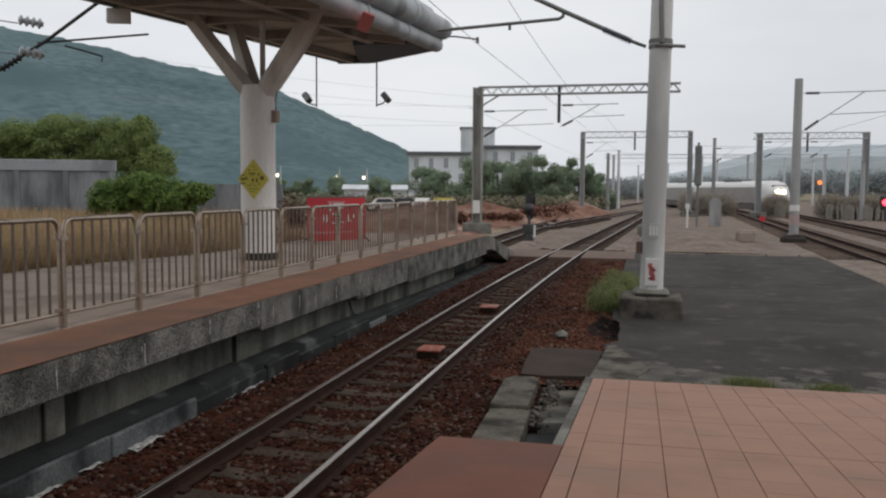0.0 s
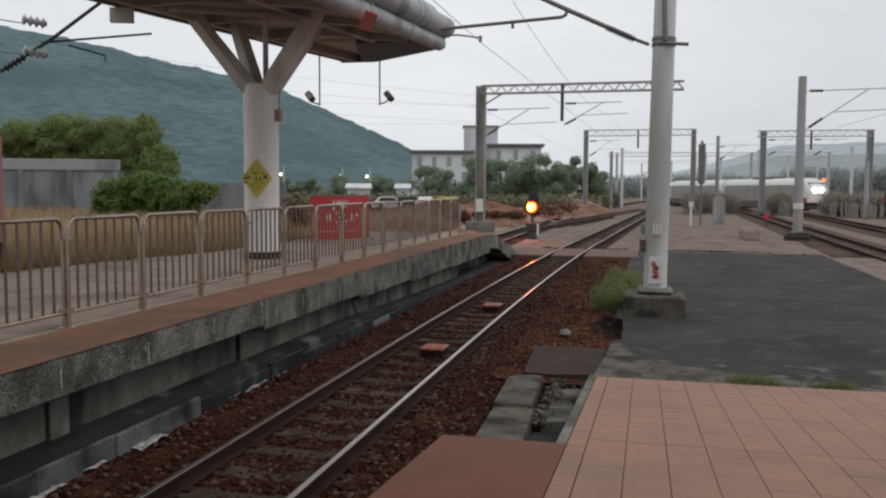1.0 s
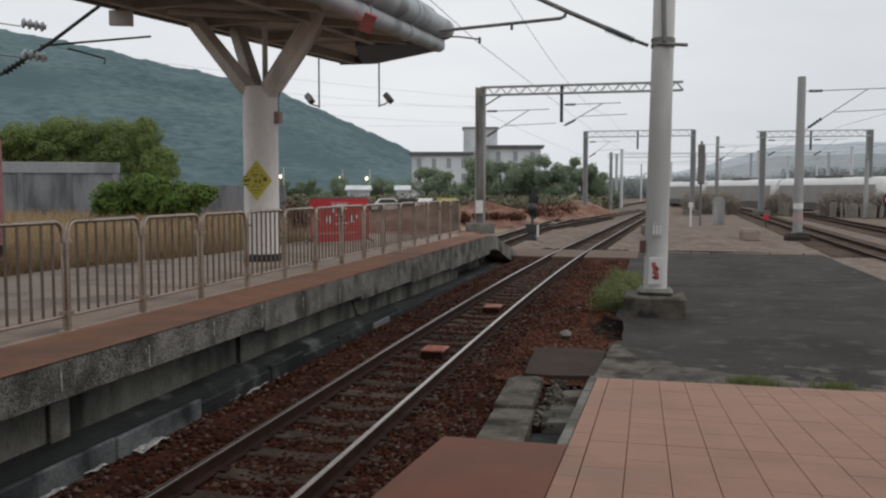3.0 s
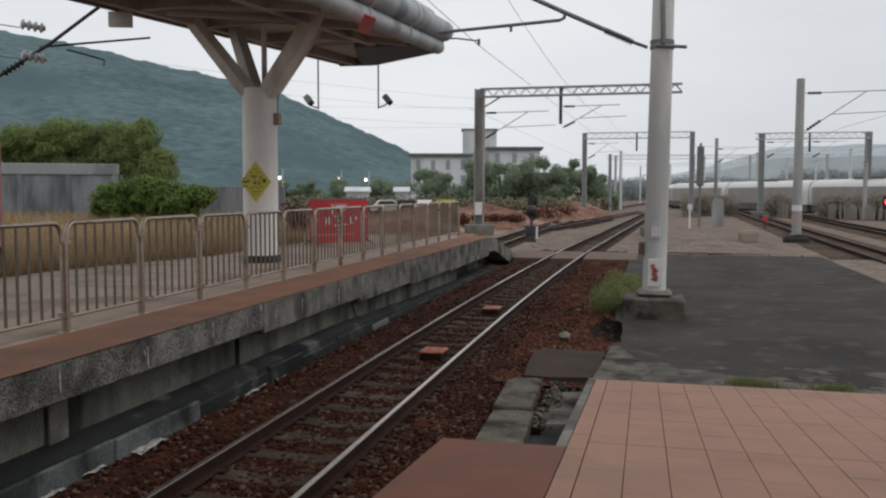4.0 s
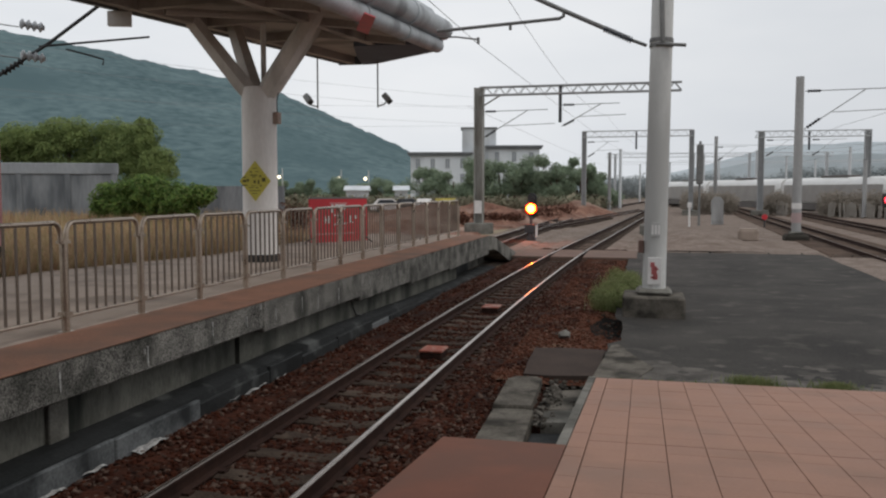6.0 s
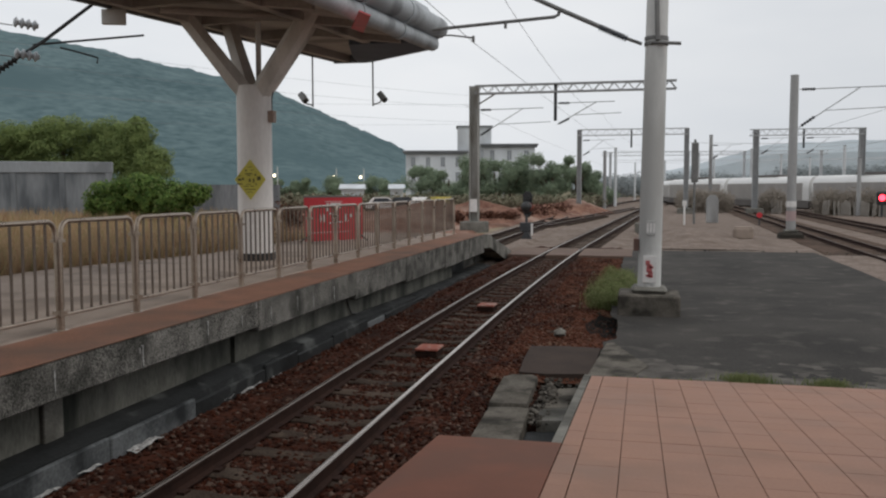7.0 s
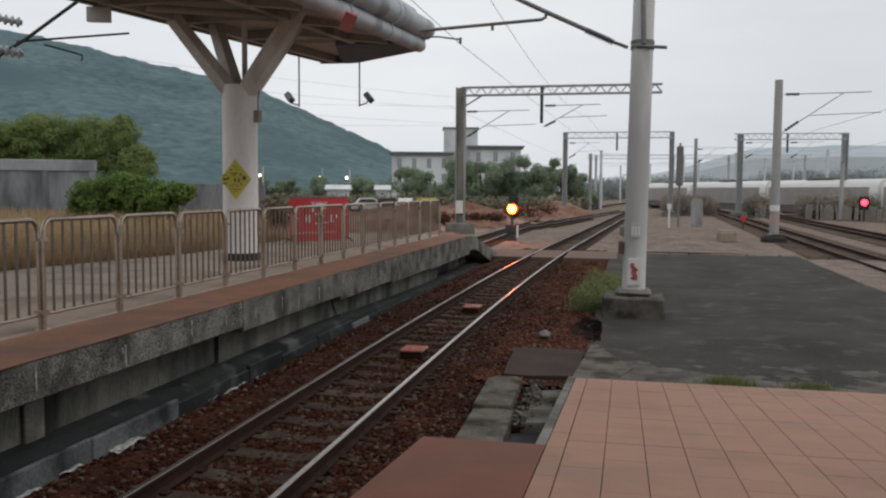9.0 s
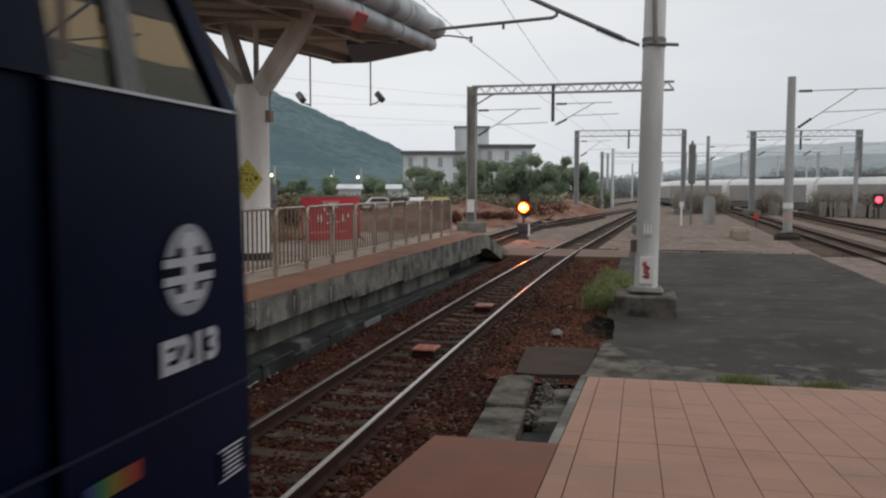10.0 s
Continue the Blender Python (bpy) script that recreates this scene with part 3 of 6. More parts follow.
def stone(r, seed):
    rnd = random.Random(seed)
    a = (1 + 5 ** 0.5) / 2
    base = [(-1, a, 0), (1, a, 0), (-1, -a, 0), (1, -a, 0), (0, -1, a), (0, 1, a), (0, -1, -a), (0, 1, -a), (a, 0, -1), (a, 0, 1), (-a, 0, -1), (-a, 0, 1)]
    f = [(0, 11, 5), (0, 5, 1), (0, 1, 7), (0, 7, 10), (0, 10, 11), (1, 5, 9), (5, 11, 4), (11, 10, 2), (10, 7, 6), (7, 1, 8), (3, 9, 4), (3, 4, 2), (3, 2, 6), (3, 6, 8), (3, 8, 9), (4, 9, 5), (2, 4, 11), (6, 2, 10), (8, 6, 7), (9, 8, 1)]
    k = r / 1.9
    sx, sy, sz = rnd.uniform(0.7, 1.2), rnd.uniform(0.7, 1.2), rnd.uniform(0.5, 0.9)
    return [(x * k * sx * rnd.uniform(0.8, 1.2), y * k * sy * rnd.uniform(0.8, 1.2), z * k * sz * rnd.uniform(0.8, 1.2)) for x, y, z in base], f


STONE_KINDS = [stone(1.0, i) for i in range(12)]


def scatter_stones(name, mat, label, count, place, size):
    rnd = random.Random(count)
    s = Shape()
    for i in range(count):
        x, y, z = place(rnd)
        v, f = STONE_KINDS[rnd.randrange(12)]
        r = rnd.uniform(*size)
        a, b = rnd.uniform(0, 6.283), rnd.uniform(-0.5, 0.5)
        ca, sa = math.cos(a) * r, math.sin(a) * r
        o = len(s.v)
        s.v += [(x + p[0] * ca - p[1] * sa, y + p[0] * sa + p[1] * ca, z + p[2] * r + p[0] * b * r) for p in v]
        s.f += [(p + o, q + o, t + o) for p, q, t in f]
    s.mi = [0] * len(s.f)
    return solid(name, s, mat, label, "stones", kind="stuff")


def bed_place(rnd):
    y = 4.5 + 32 * rnd.random() ** 1.7
    x = main_x(y) + rnd.uniform(-1.5, 2.0)
    o = abs(x - main_x(y))
    z = -0.188 if o < 0.7 else -0.135 if o > 0.82 else -0.165
    if x < main_x(y) - 1.3:
        z = -0.105
    return x, y, z + rnd.uniform(-0.01, 0.012)


scatter_stones("ballast_stones", STONES, "loose rust-brown ballast stones around the sleepers", 40000, bed_place, (0.015, 0.040))
def verge_place(rnd):
    y = 11.0 + 20 * rnd.random() ** 1.5
    x = -1.95 + 1.75 * rnd.random() ** 1.5
    return x, y, verge_height(x, y) + 0.004


scatter_stones("verge_ballast", VERGE_STONES, "rust-brown ballast stones spilled over the soil", 9000, verge_place, (0.012, 0.032))
scatter_stones("rubble", GREY_STONES, "grey rubble and broken concrete beside the kerb", 190,
               lambda r: (-1.16 + abs(r.gauss(0, 0.13)), 8.9 + 2.3 * r.random(), r.uniform(-0.16, -0.10)), (0.012, 0.052))
scatter_stones("verge_stones", GREY_STONES, "scattered grey stones on the gravel", 500,
               lambda r: (r.uniform(-1.5, 9), 12 + 24 * r.random(), -0.13), (0.02, 0.06))
g = Shape()
g.add(*STONE_KINDS[3], Matrix.Translation((-1.27, 14.2, -0.03)) @ Matrix.Scale(0.13, 4))
solid("boulder", g, CONCRETE, "single grey rounded stone on the soil", "stone", smooth=True)

# ---- far platform ----
def BACK(y):
    """The platform's rear edge, which steps in past the middle."""
    return -10.3 if y < 13 else -10.3 + 0.25 * (y - 13) if y < 17 else -9.3


g = Shape()
ys = [-60, 13, 17, 26.4]
g.add([(x, y, z) for y in ys for x, z in ((-5.56, 0.97), (BACK(y), 0.97), (BACK(y), -0.3), (-5.56, -0.3))],
      [(4 * k + a, 4 * k + b, 4 * k + 4 + b, 4 * k + 4 + a) for k in range(3) for a, b in ((0, 1), (1, 2), (3, 0))] + [(12, 13, 14, 15), (0, 3, 2, 1)])
solid("platform", g, PAVING, "grey paved platform with a fence and a canopy", "platform", kind="structure")
lip = thing("platform_lip", Matrix(), "overhanging concrete platform lip with stained exposed aggregate", "platform edge", kind="structure")
lip_y = [-30, -20, -10, 0, 10.05, 13.9, 17.2, 20.9, 24.0, 26.4]
for a, b in zip(lip_y, lip_y[1:]):
    lowz = 0.61 if a < 10 else 0.55 if a < 13.8 else 0.47 if a < 17 else 0.41 if a < 20 else 0.37
    part("lip_block", Shape().box(-5.55, -4.78 + random.uniform(-0.008, 0.008), a + 0.008, b - 0.008, lowz, 0.955, 0.015), LIP, lip)
    part("coping", Shape().box(-5.66, -4.772, a + 0.002, b - 0.002, 0.957, 0.972, 0.006), EDGE_RED, lip, "red-brown worn coping")
g = Shape()
g.prism([(26.41, 0.5), (26.41, 0.95), (27.3, 0.9), (32.2, 0.03), (32.2, -0.3), (31.3, -0.3), (27.6, 0.45)], "x", -5.9, -4.79)
g.box(-5.9, -5.57, 26.45, 31.2, -0.3, 0.2)
solid("platform_ramp", g, CONCRETE, "sloping concrete end of the platform", "ramp", kind="structure")
g = Shape().box(-5.62, -5.055, -30, 9.78, -0.3, 0.606)
g.box(-5.62, -5.0, 9.79, 22.6, -0.3, 0.365)
g.box(-5.62, -5.0, 9.79, 20.9, 0.366, 0.405)
g.box(-5.62, -5.0, 9.79, 17.2, 0.406, 0.465)
g.box(-5.62, -5.0, 9.79, 13.9, 0.466, 0.545)
solid("platform_wall", g, WALL_CONCRETE, "stained concrete wall set back under the platform lip", "wall", kind="structure")
# shade of the open platform end, put in as a dark sheet
solid("platform_void", Shape().box(-5.55, -5.45, 22.61, 26.4, -0.3, 0.368), WET_SHADE_CONCRETE, "dark sheet painted as the shade under the platform end", "wall", kind="structure")
piers = thing("platform_piers", Matrix(), "pale concrete piers under the platform lip", "pier", kind="structure")
pier_mesh = Shape().box(-5.10, -5.01, -0.13, 0.13, -0.3, 0.604, 0.01).mesh("pier", CONCRETE)
for y in (-8.1, -4.5, -0.9, 2.75, 6.38):
    p = part("pier", pier_mesh, None, piers)
    p.location = (0, y, 0)
g = Shape()
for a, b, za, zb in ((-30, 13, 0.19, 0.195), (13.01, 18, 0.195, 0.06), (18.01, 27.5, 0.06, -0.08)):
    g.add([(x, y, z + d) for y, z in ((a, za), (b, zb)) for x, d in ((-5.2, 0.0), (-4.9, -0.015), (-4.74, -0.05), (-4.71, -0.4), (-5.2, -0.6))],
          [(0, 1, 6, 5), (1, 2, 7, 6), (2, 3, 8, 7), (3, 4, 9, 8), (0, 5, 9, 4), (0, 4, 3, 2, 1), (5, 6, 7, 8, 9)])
solid("drain_ledge", g, WET_SHADE_CONCRETE, "wet dark concrete ledge at the foot of the platform wall", "ledge", kind="structure")
ker = thing("ledge_kerb", Matrix(), "pale kerb stones along the wet ledge", "kerb", kind="structure")
rnd = random.Random(4)
y = -3.0
while y < 22:
    ln = rnd.uniform(0.9, 1.9)
    top = 0.115 if y < 12 else 0.115 - 0.022 * (y - 12)
    near = y < 8.0
    if near or rnd.random() < 0.8:
        low = rnd.uniform(0.0, 0.015) if near else rnd.uniform(0.0, 0.09)
        part("kerb_stone", Shape().box(-4.755, -4.69 + rnd.uniform(-0.015, 0.005), y, y + ln - (0.004 if near else 0.02), -0.3, top + 0.012 - low, 0.012), LEDGE_FACE if near or rnd.random() < 0.3 else WET_SHADE_CONCRETE, ker)
    y += ln
g = Shape().tube([(-4.985, 14.0, 0.45), (-4.97, 14.05, 0.33), (-4.96, 14.15, 0.2), (-4.95, 14.5, 0.13), (-4.94, 15.3, 0.11)], 0.014, 6)
solid("loose_cable", g, BLACK, "loose black cable hanging on the platform wall", "cable")
LIME = material("lime_crust", (0.52, 0.51, 0.49), (0.10, 0.095, 0.09), 0.9, scale=16, fine=60, bump=0.5)
for y, ln, w_ in ((5.5, 0.5, 0.08), (6.95, 0.5, 0.14), (6.25, 0.3, 0.06), (9.3, 0.55, 0.07), (10.1, 0.4, 0.05), (8.9, 0.25, 0.04)):
    g = grid_sheet(-4.72, -4.72 + w_, y, y + ln, 5, 8, lambda x, q: -0.065 + 0.04 * hills(x, q, 9))
    solid("lime_crust", g, LIME, "white lime crust at the edge of the ballast", "lime crust", "lime crusts")

# pale drips down the lip's face
rnd = random.Random(12)
for y in (6.1, 7.35, 7.4, 8.7, 9.55, 9.95, 10.4, 11.3, 11.9, 12.8, 14.4, 15.7, 18.2):
    z1 = rnd.uniform(0.82, 0.95)
    z0 = z1 - rnd.uniform(0.06, 0.26)
    wd = rnd.uniform(0.006, 0.014)
    g = Shape().prism([(y - wd, z1), (y + wd, z1), (y + wd * 0.7, (z0 + z1) / 2), (y + wd * 0.9, z0 + 0.02), (y, z0), (y - wd * 0.6, z0 + 0.03)], "x", -4.785, -4.768)
    part("lime_drip", g, LIME, lip, "thin pale lime drip")

# ---- fence: stainless panels with rounded tops ----
PANEL = 1.33


fence = thing("platform_fence", pose(-5.69, 3.40, 0.965), "stainless steel railing with rounded panels along the platform", "fence")
w = PANEL - 0.05
arc = [(0.02 + 0.11 * (1 - math.cos(a)), 0.99 + 0.12 * math.sin(a)) for a in [i * math.pi / 12 for i in range(7)]]
path = [(0, arc[0][0], 0.9)] + [(0, u, z) for u, z in arc] + [(0, w - u, z) for u, z in reversed(arc)] + [(0, w - arc[0][0], 0.9)]
TOP_RAIL = Shape().tube(path, 0.025, 8).mesh("top_rail", STEEL, True)
BOTTOM_RAIL = Shape().tube([(0, 0.02, 0.16), (0, w - 0.02, 0.16)], 0.02, 8).mesh("bottom_rail", STEEL, True)
BAR = Shape().tube([(0, 0, 0.16), (0, 0, 1.10)], 0.0155, 6, ends=False).mesh("bar", DULL_STEEL, True)
s = Shape().tube([(0, 0, 0.0), (0, 0, 0.95)], 0.042, 10)
s.box(-0.06, 0.06, -0.06, 0.06, 0, 0.012)
s.box(-0.048, 0.048, -0.055, 0.055, 0.15, 0.21)
s.box(-0.048, 0.048, -0.055, 0.055, 0.9, 0.93)
FENCE_POST = s.mesh("post", STEEL, True)
for i in range(18):
    y = i * PANEL
    p = part("post", FENCE_POST, None, fence)
    p.location = (0, y, 0)
    if i == 17:
        break
    p = part("top_rail", TOP_RAIL, None, fence, "bent round top rail of one panel" if i == 0 else "")
    p.location = (0, y + 0.025, 0)
    q = part("bottom_rail", BOTTOM_RAIL, None, p)
    for k in range(7):
        q = part("bar", BAR, None, p)
        q.location = (0, 0.16 + k * (w - 0.32) / 6, 0)

# ---- column and canopy ----
# stained white paint, darkened to hold the canopy's shade on the arms
ARM_PAINT = material("shaded_arm_paint", (0.74, 0.70, 0.66), (0.60, 0.56, 0.52), 0.7, scale=1.2, fine=20, bump=0.1, stain=(0.34, 0.31, 0.28), stain_scale=1.3, stretch=(1, 1, 0.4), stain_at=(0.50, 0.74))
COL = (-7.54, 15.78)
column = thing("canopy_column", pose(COL[0], COL[1], 0.968), "white painted column branching into four slanting arms", "column")
g = Shape()
path_z = [0.14, 0.3, 1.5, 3.2, 3.47]
g.tube([(0, 0, z) for z in path_z], 0.36, 20, radii=[0.37, 0.355, 0.35, 0.345, 0.33])
part("shaft", g, WHITE_PAINT, column, "worn white painted shaft", True)
part("plinth", Shape().tube([(0, 0, 0), (0, 0, 0.15)], 0.385, 20), BLACK, column, "black painted foot", True)
for dx, dy in ((-1.27, -0.5), (-1.0, 0.9), (1.5, -0.5), (0.85, 1.1)):
    a, b = Vector((dx * 0.13, dy * 0.13, 3.36)), Vector((dx, dy, 4.92 + 0.06 * dy))
    part("arm", Shape().tube([a, a.lerp(b, 0.12), a.lerp(b, 0.86), b], 0.2, 6, radii=[0.19, 0.205, 0.18, 0.155]), ARM_PAINT, column, "slanting faceted white arm", True)
part("junction_box", Shape().box(0.33, 0.45, -0.09, 0.07, 2.75, 2.98, 0.01), material("box_beige", (0.35, 0.25, 0.2), None, 0.6, scale=5), column, "small beige junction box")
part("cable", Shape().tube([(0.40, -0.02, 2.97), (0.40, -0.03, 3.2), (0.46, -0.05, 3.45), (0.47, 0.0, 3.9), (0.7, 0.05, 4.4)], 0.012, 5), BLACK, column)
part("drain_pipe", Shape().tube([(-0.12, 0.5, 3.3), (-0.12, 0.5, 4.9)], 0.06, 8), WHITE_PAINT, column, "thin rain pipe", True)
WORN_MARK = material("worn_dark_print", (0.15, 0.13, 0.03), (0.04, 0.036, 0.02), 0.6, scale=14, fine=60, bump=0.02)
warning = thing("warning_sign", pose(COL[0] + 0.12, COL[1] - 0.345, 2.58, 0, 0, 20), "yellow diamond sign with dark worn marks fixed to the column", "sign")
side = 0.30
part("sign_plate", Shape().prism([(-side, 0), (0, -side * 1.33), (side, 0), (0, side * 1.33)], "y", -0.012, 0.0, pose(-0.05, -0.03, 0)), YELLOW, warning)
for x0, x1, z0, z1 in ((-0.24, -0.17, -0.03, 0.03), (-0.26, -0.15, -0.10, -0.07), (-0.23, -0.18, 0.06, 0.09), (-0.1, 0.04, 0.1, 0.13), (-0.06, 0.01, 0.07, 0.09), (0.05, 0.08, -0.08, 0.04), (0.13, 0.2, -0.03, 0.08), (-0.12, -0.03, -0.14, -0.12), (0.0, 0.06, -0.14, -0.12), (-0.1, 0.1, -0.2, -0.18), (-0.07, 0.04, -0.25, -0.235), (-0.16, -0.12, -0.02, 0.05), (-0.03, 0.01, -0.06, 0.03), (-0.1, -0.06, 0.16, 0.2), (0.0, 0.07, 0.18, 0.195), (-0.05, 0.03, 0.24, 0.255), (0.08, 0.12, 0.07, 0.12), (-0.08, 0.02, -0.1, -0.085), (0.1, 0.12, -0.12, -0.06)):
    part("mark", Shape().box(x0 - 0.05, x1 - 0.05, -0.048, -0.042, z0 + 0.15 * (z1 - z0), z1 - 0.15 * (z1 - z0)), WORN_MARK, warning)

RISE = 0.0615


def cz(y, z):
    return z + RISE * (y - 15.78)


END_PANEL = material("blue_grey_end_sheet", (0.125, 0.145, 0.18), (0.09, 0.105, 0.135), 0.7, scale=0.9, fine=12, bump=0.04, spec=0.08)
canopy = thing("platform_canopy", Matrix(), "brown metal platform canopy with grey round gutters along its edge", "canopy")
END_NEAR, END_FAR, EDGE_NEAR, EDGE_FAR = 20.5, 24.66, -4.95, -8.05


def end_y(x):
    """Square across at the back, then slanting towards the gutters."""
    return END_NEAR + (END_FAR - END_NEAR) * min(1.0, (EDGE_NEAR - x) / (EDGE_NEAR - EDGE_FAR))


def canopy_sheet(cross, y0, mats, name, label=""):
    """A closed cross-section of (x, z) drawn along the platform to the slanting end."""
    n = len(cross)
    s = Shape()
    s.add([(x, y0, cz(y0, z)) for x, z in cross] + [(x, end_y(x), cz(end_y(x), z)) for x, z in cross],
          [(i, (i + 1) % n, n + (i + 1) % n, n + i) for i in range(n)] + [tuple(range(n - 1, -1, -1)), tuple(range(n, 2 * n))])
    return part(name, s, mats, canopy, label)


canopy_sheet([(-9.02, 5.88), (-8.05, 5.905), (-7.3, 5.93), (-5.15, 5.60), (-5.1, 6.1), (-7.3, 6.15), (-8.05, 6.2), (-9.02, 6.3)], -25, CANOPY_PAINT, "soffit", "brown sheet soffit")
canopy_sheet([(-9.14, 5.70), (-9.03, 5.70), (-9.03, 6.45), (-9.14, 6.45)], -25, CANOPY_DARK, "fascia", "dark grey edge beam")
canopy_sheet([(-9.2, 6.46), (-8.05, 6.3), (-7.3, 6.2), (-5.1, 6.22), (-5.1, 6.27), (-7.3, 6.28), (-8.05, 6.4), (-9.2, 6.54)], -25, CANOPY_GREY, "roof_sheet", "grey roof sheet")
for xx, zz in ((-8.7, 5.70), (-6.3, 5.62)):
    canopy_sheet([(xx - 0.09, zz - 0.02), (xx + 0.09, zz - 0.02), (xx + 0.09, zz + 0.22), (xx - 0.09, zz + 0.22)], -25, CANOPY_PAINT, "purlin")
for yy in (-14.2, -4.2, 5.8, 13.4, 15.78, 18.6):
    part("cross_beam", Shape().prism([(-9.02, 5.68), (-7.3, 5.72), (-5.3, 5.50), (-5.3, 5.63), (-7.3, 5.94), (-9.02, 5.89)], "y", -0.07, 0.07, Matrix.Translation((0, yy, RISE * (yy - 15.78)))), CANOPY_PAINT, canopy)
part("brace", Shape().tube([(-8.5, 14.0, cz(14.0, 5.75)), (-6.2, 16.4, cz(16.4, 5.78))], 0.07, 8), CANOPY_PAINT, canopy, "", True)
# end beam round the corner, and the dark sloping end panel behind it
def end_piece(name, plan, low, high, mat, label):
    """An outline in plan hung between two heights that follow the canopy's rise."""
    s, n = Shape(), len(plan)
    s.v = [(x, y, cz(y, low(x))) for x, y in plan] + [(x, y, cz(y, high(x))) for x, y in plan]
    s.f = [(i, (i + 1) % n, n + (i + 1) % n, n + i) for i in range(n)] + [tuple(range(n - 1, -1, -1)), tuple(range(n, 2 * n))]
    s.mi = [0] * len(s.f)
    part(name, s, mat, canopy, label)


def end_low(x):
    return 5.66 - 0.10 * max(0.0, x + 8.05) / 3.1


end_piece("end_beam", [(-9.14, 24.67), (-9.14, 24.79), (-8.6, 24.83), (-8.0, 24.79), (-4.9, 20.63), (-5.0, 20.54), (-8.05, 24.67)], end_low, lambda x: 6.36 - 0.02 * (x + 9), CANOPY_DARK, "dark grey end beam")
end_piece("end_panel", [(-8.35, 24.65), (-8.06, 24.65), (-5.06, 20.55), (-5.02, 18.9), (-6.8, 19.4), (-7.75, 22.4)], lambda x: end_low(x) - 0.02, lambda x: 5.8, END_PANEL, "dark blue-grey sheet at the canopy end")
for xx, zz, rr, ye in ((-4.86, 6.02, 0.25, 20.6), (-4.96, 5.62, 0.17, 20.35), (-5.12, 6.3, 0.2, 20.0)):
    g = Shape().tube([(xx, -25, cz(-25, zz)), (xx, ye - 0.12, cz(ye, zz)), (xx, ye - 0.03, cz(ye, zz)), (xx, ye, cz(ye, zz))], rr, 16, radii=[rr, rr, rr * 0.88, rr * 0.6])
    part("gutter", g, CANOPY_GREY, canopy, "grey rounded gutter", True)
    for yy in (7.0, 11.0, 14.6, 17.3):
        part("collar", Shape().tube([(xx, yy - 0.09, cz(yy - 0.09, zz)), (xx, yy + 0.09, cz(yy + 0.09, zz))], rr + 0.025, 16), CANOPY_GREY, canopy, "", True)
# a red light's soft reflection under the canopy, put in as a coloured plate
red_mat = material("red_light_reflection", (0.68, 0.035, 0.05), (0.5, 0.03, 0.04), 0.5, scale=3, fine=9, bump=0.02)
q = ((-5.225, 15.062, 5.347), (-5.239, 15.796, 5.395), (-3.983, 12.365, 4.991), (-4.004, 11.896, 4.965))
g = Shape().add(list(q) + [(x, y, z + 0.02) for x, y, z in q], [(0, 1, 2, 3), (4, 7, 6, 5), (0, 4, 5, 1), (1, 5, 6, 2), (2, 6, 7, 3), (3, 7, 4, 0)])
part("red_reflection", g, red_mat, canopy, "red plate painted as a red light's reflection")

sign_box = thing("hanging_sign", pose(-9.0, 13.35, cz(13.3, 5.55), 0, 0, 20), "small grey sign box hanging under the canopy edge", "sign")
part("sign_face", Shape().box(-0.2, 0.2, -0.05, 0.05, -0.13, 0.13, 0.01), WHITE, sign_box)
part("hanger", Shape().tube([(0, 0, 0.12), (0, 0, 0.33)], 0.012, 6), DARK_STEEL, sign_box)


def security_camera(x, y, ztop, drop, facing, side):
    t = thing("security_camera", pose(x, y, ztop - drop, 0, 0, facing), "small security camera on a thin pole hanging from the canopy", "camera", "cameras under the canopy")
    part("hanging_pole", Shape().tube([(0, 0, 0), (0, 0, drop + 0.2)], 0.022, 8), GALV, t, "", True)
    part("bracket", Shape().tube([(0, 0, 0.04), (side * 0.2, 0, 0.10), (side * 0.26, 0, 0.2)], 0.022, 6), GALV, t)
    hs = part("housing", Shape().box(-0.09, 0.09, -0.18, 0.18, -0.085, 0.085, 0.025, pose(side * 0.27, 0, 0.26, 42, 25, 60)), GALV, t, "grey camera housing")
    g = Shape().box(-0.05, 0.05, -0.2, -0.181, -0.045, 0.045, 0.005, pose(side * 0.27, 0, 0.26, 42, 25, 60))
    part("lens", g, BLACK, hs)


security_camera(-9.0, 22.6, cz(22.6, 5.72), 1.44, 10, -1)
security_camera(-7.5, 23.45, cz(23.4, 5.8), 1.5, 10, 1)

# ---- red banner stand on the platform ----
ban = thing("banner_stand", pose(-8.02, 21.56, 0.965, 0, 0, math.degrees(math.atan2(1.79, 1.15))) @ Matrix.Scale(0.91, 4), "red advertising banner in a wheeled steel frame on the platform", "banner")
part("banner", Shape().box(-1.06, 1.06, -0.02, 0.02, 0.05, 1.33, 0.008), RED, ban, "red printed banner")
part("top_band", Shape().box(-1.07, 1.07, -0.028, 0.028, 1.32, 1.37, 0.006), GALV, ban, "dark top edge")
for x in (-1.0, 1.0):
    part("leg", Shape().tube([(x, -0.3, 0.03), (x, 0, 0.18), (x, 0.3, 0.03)], 0.022, 6), DARK_STEEL, ban)
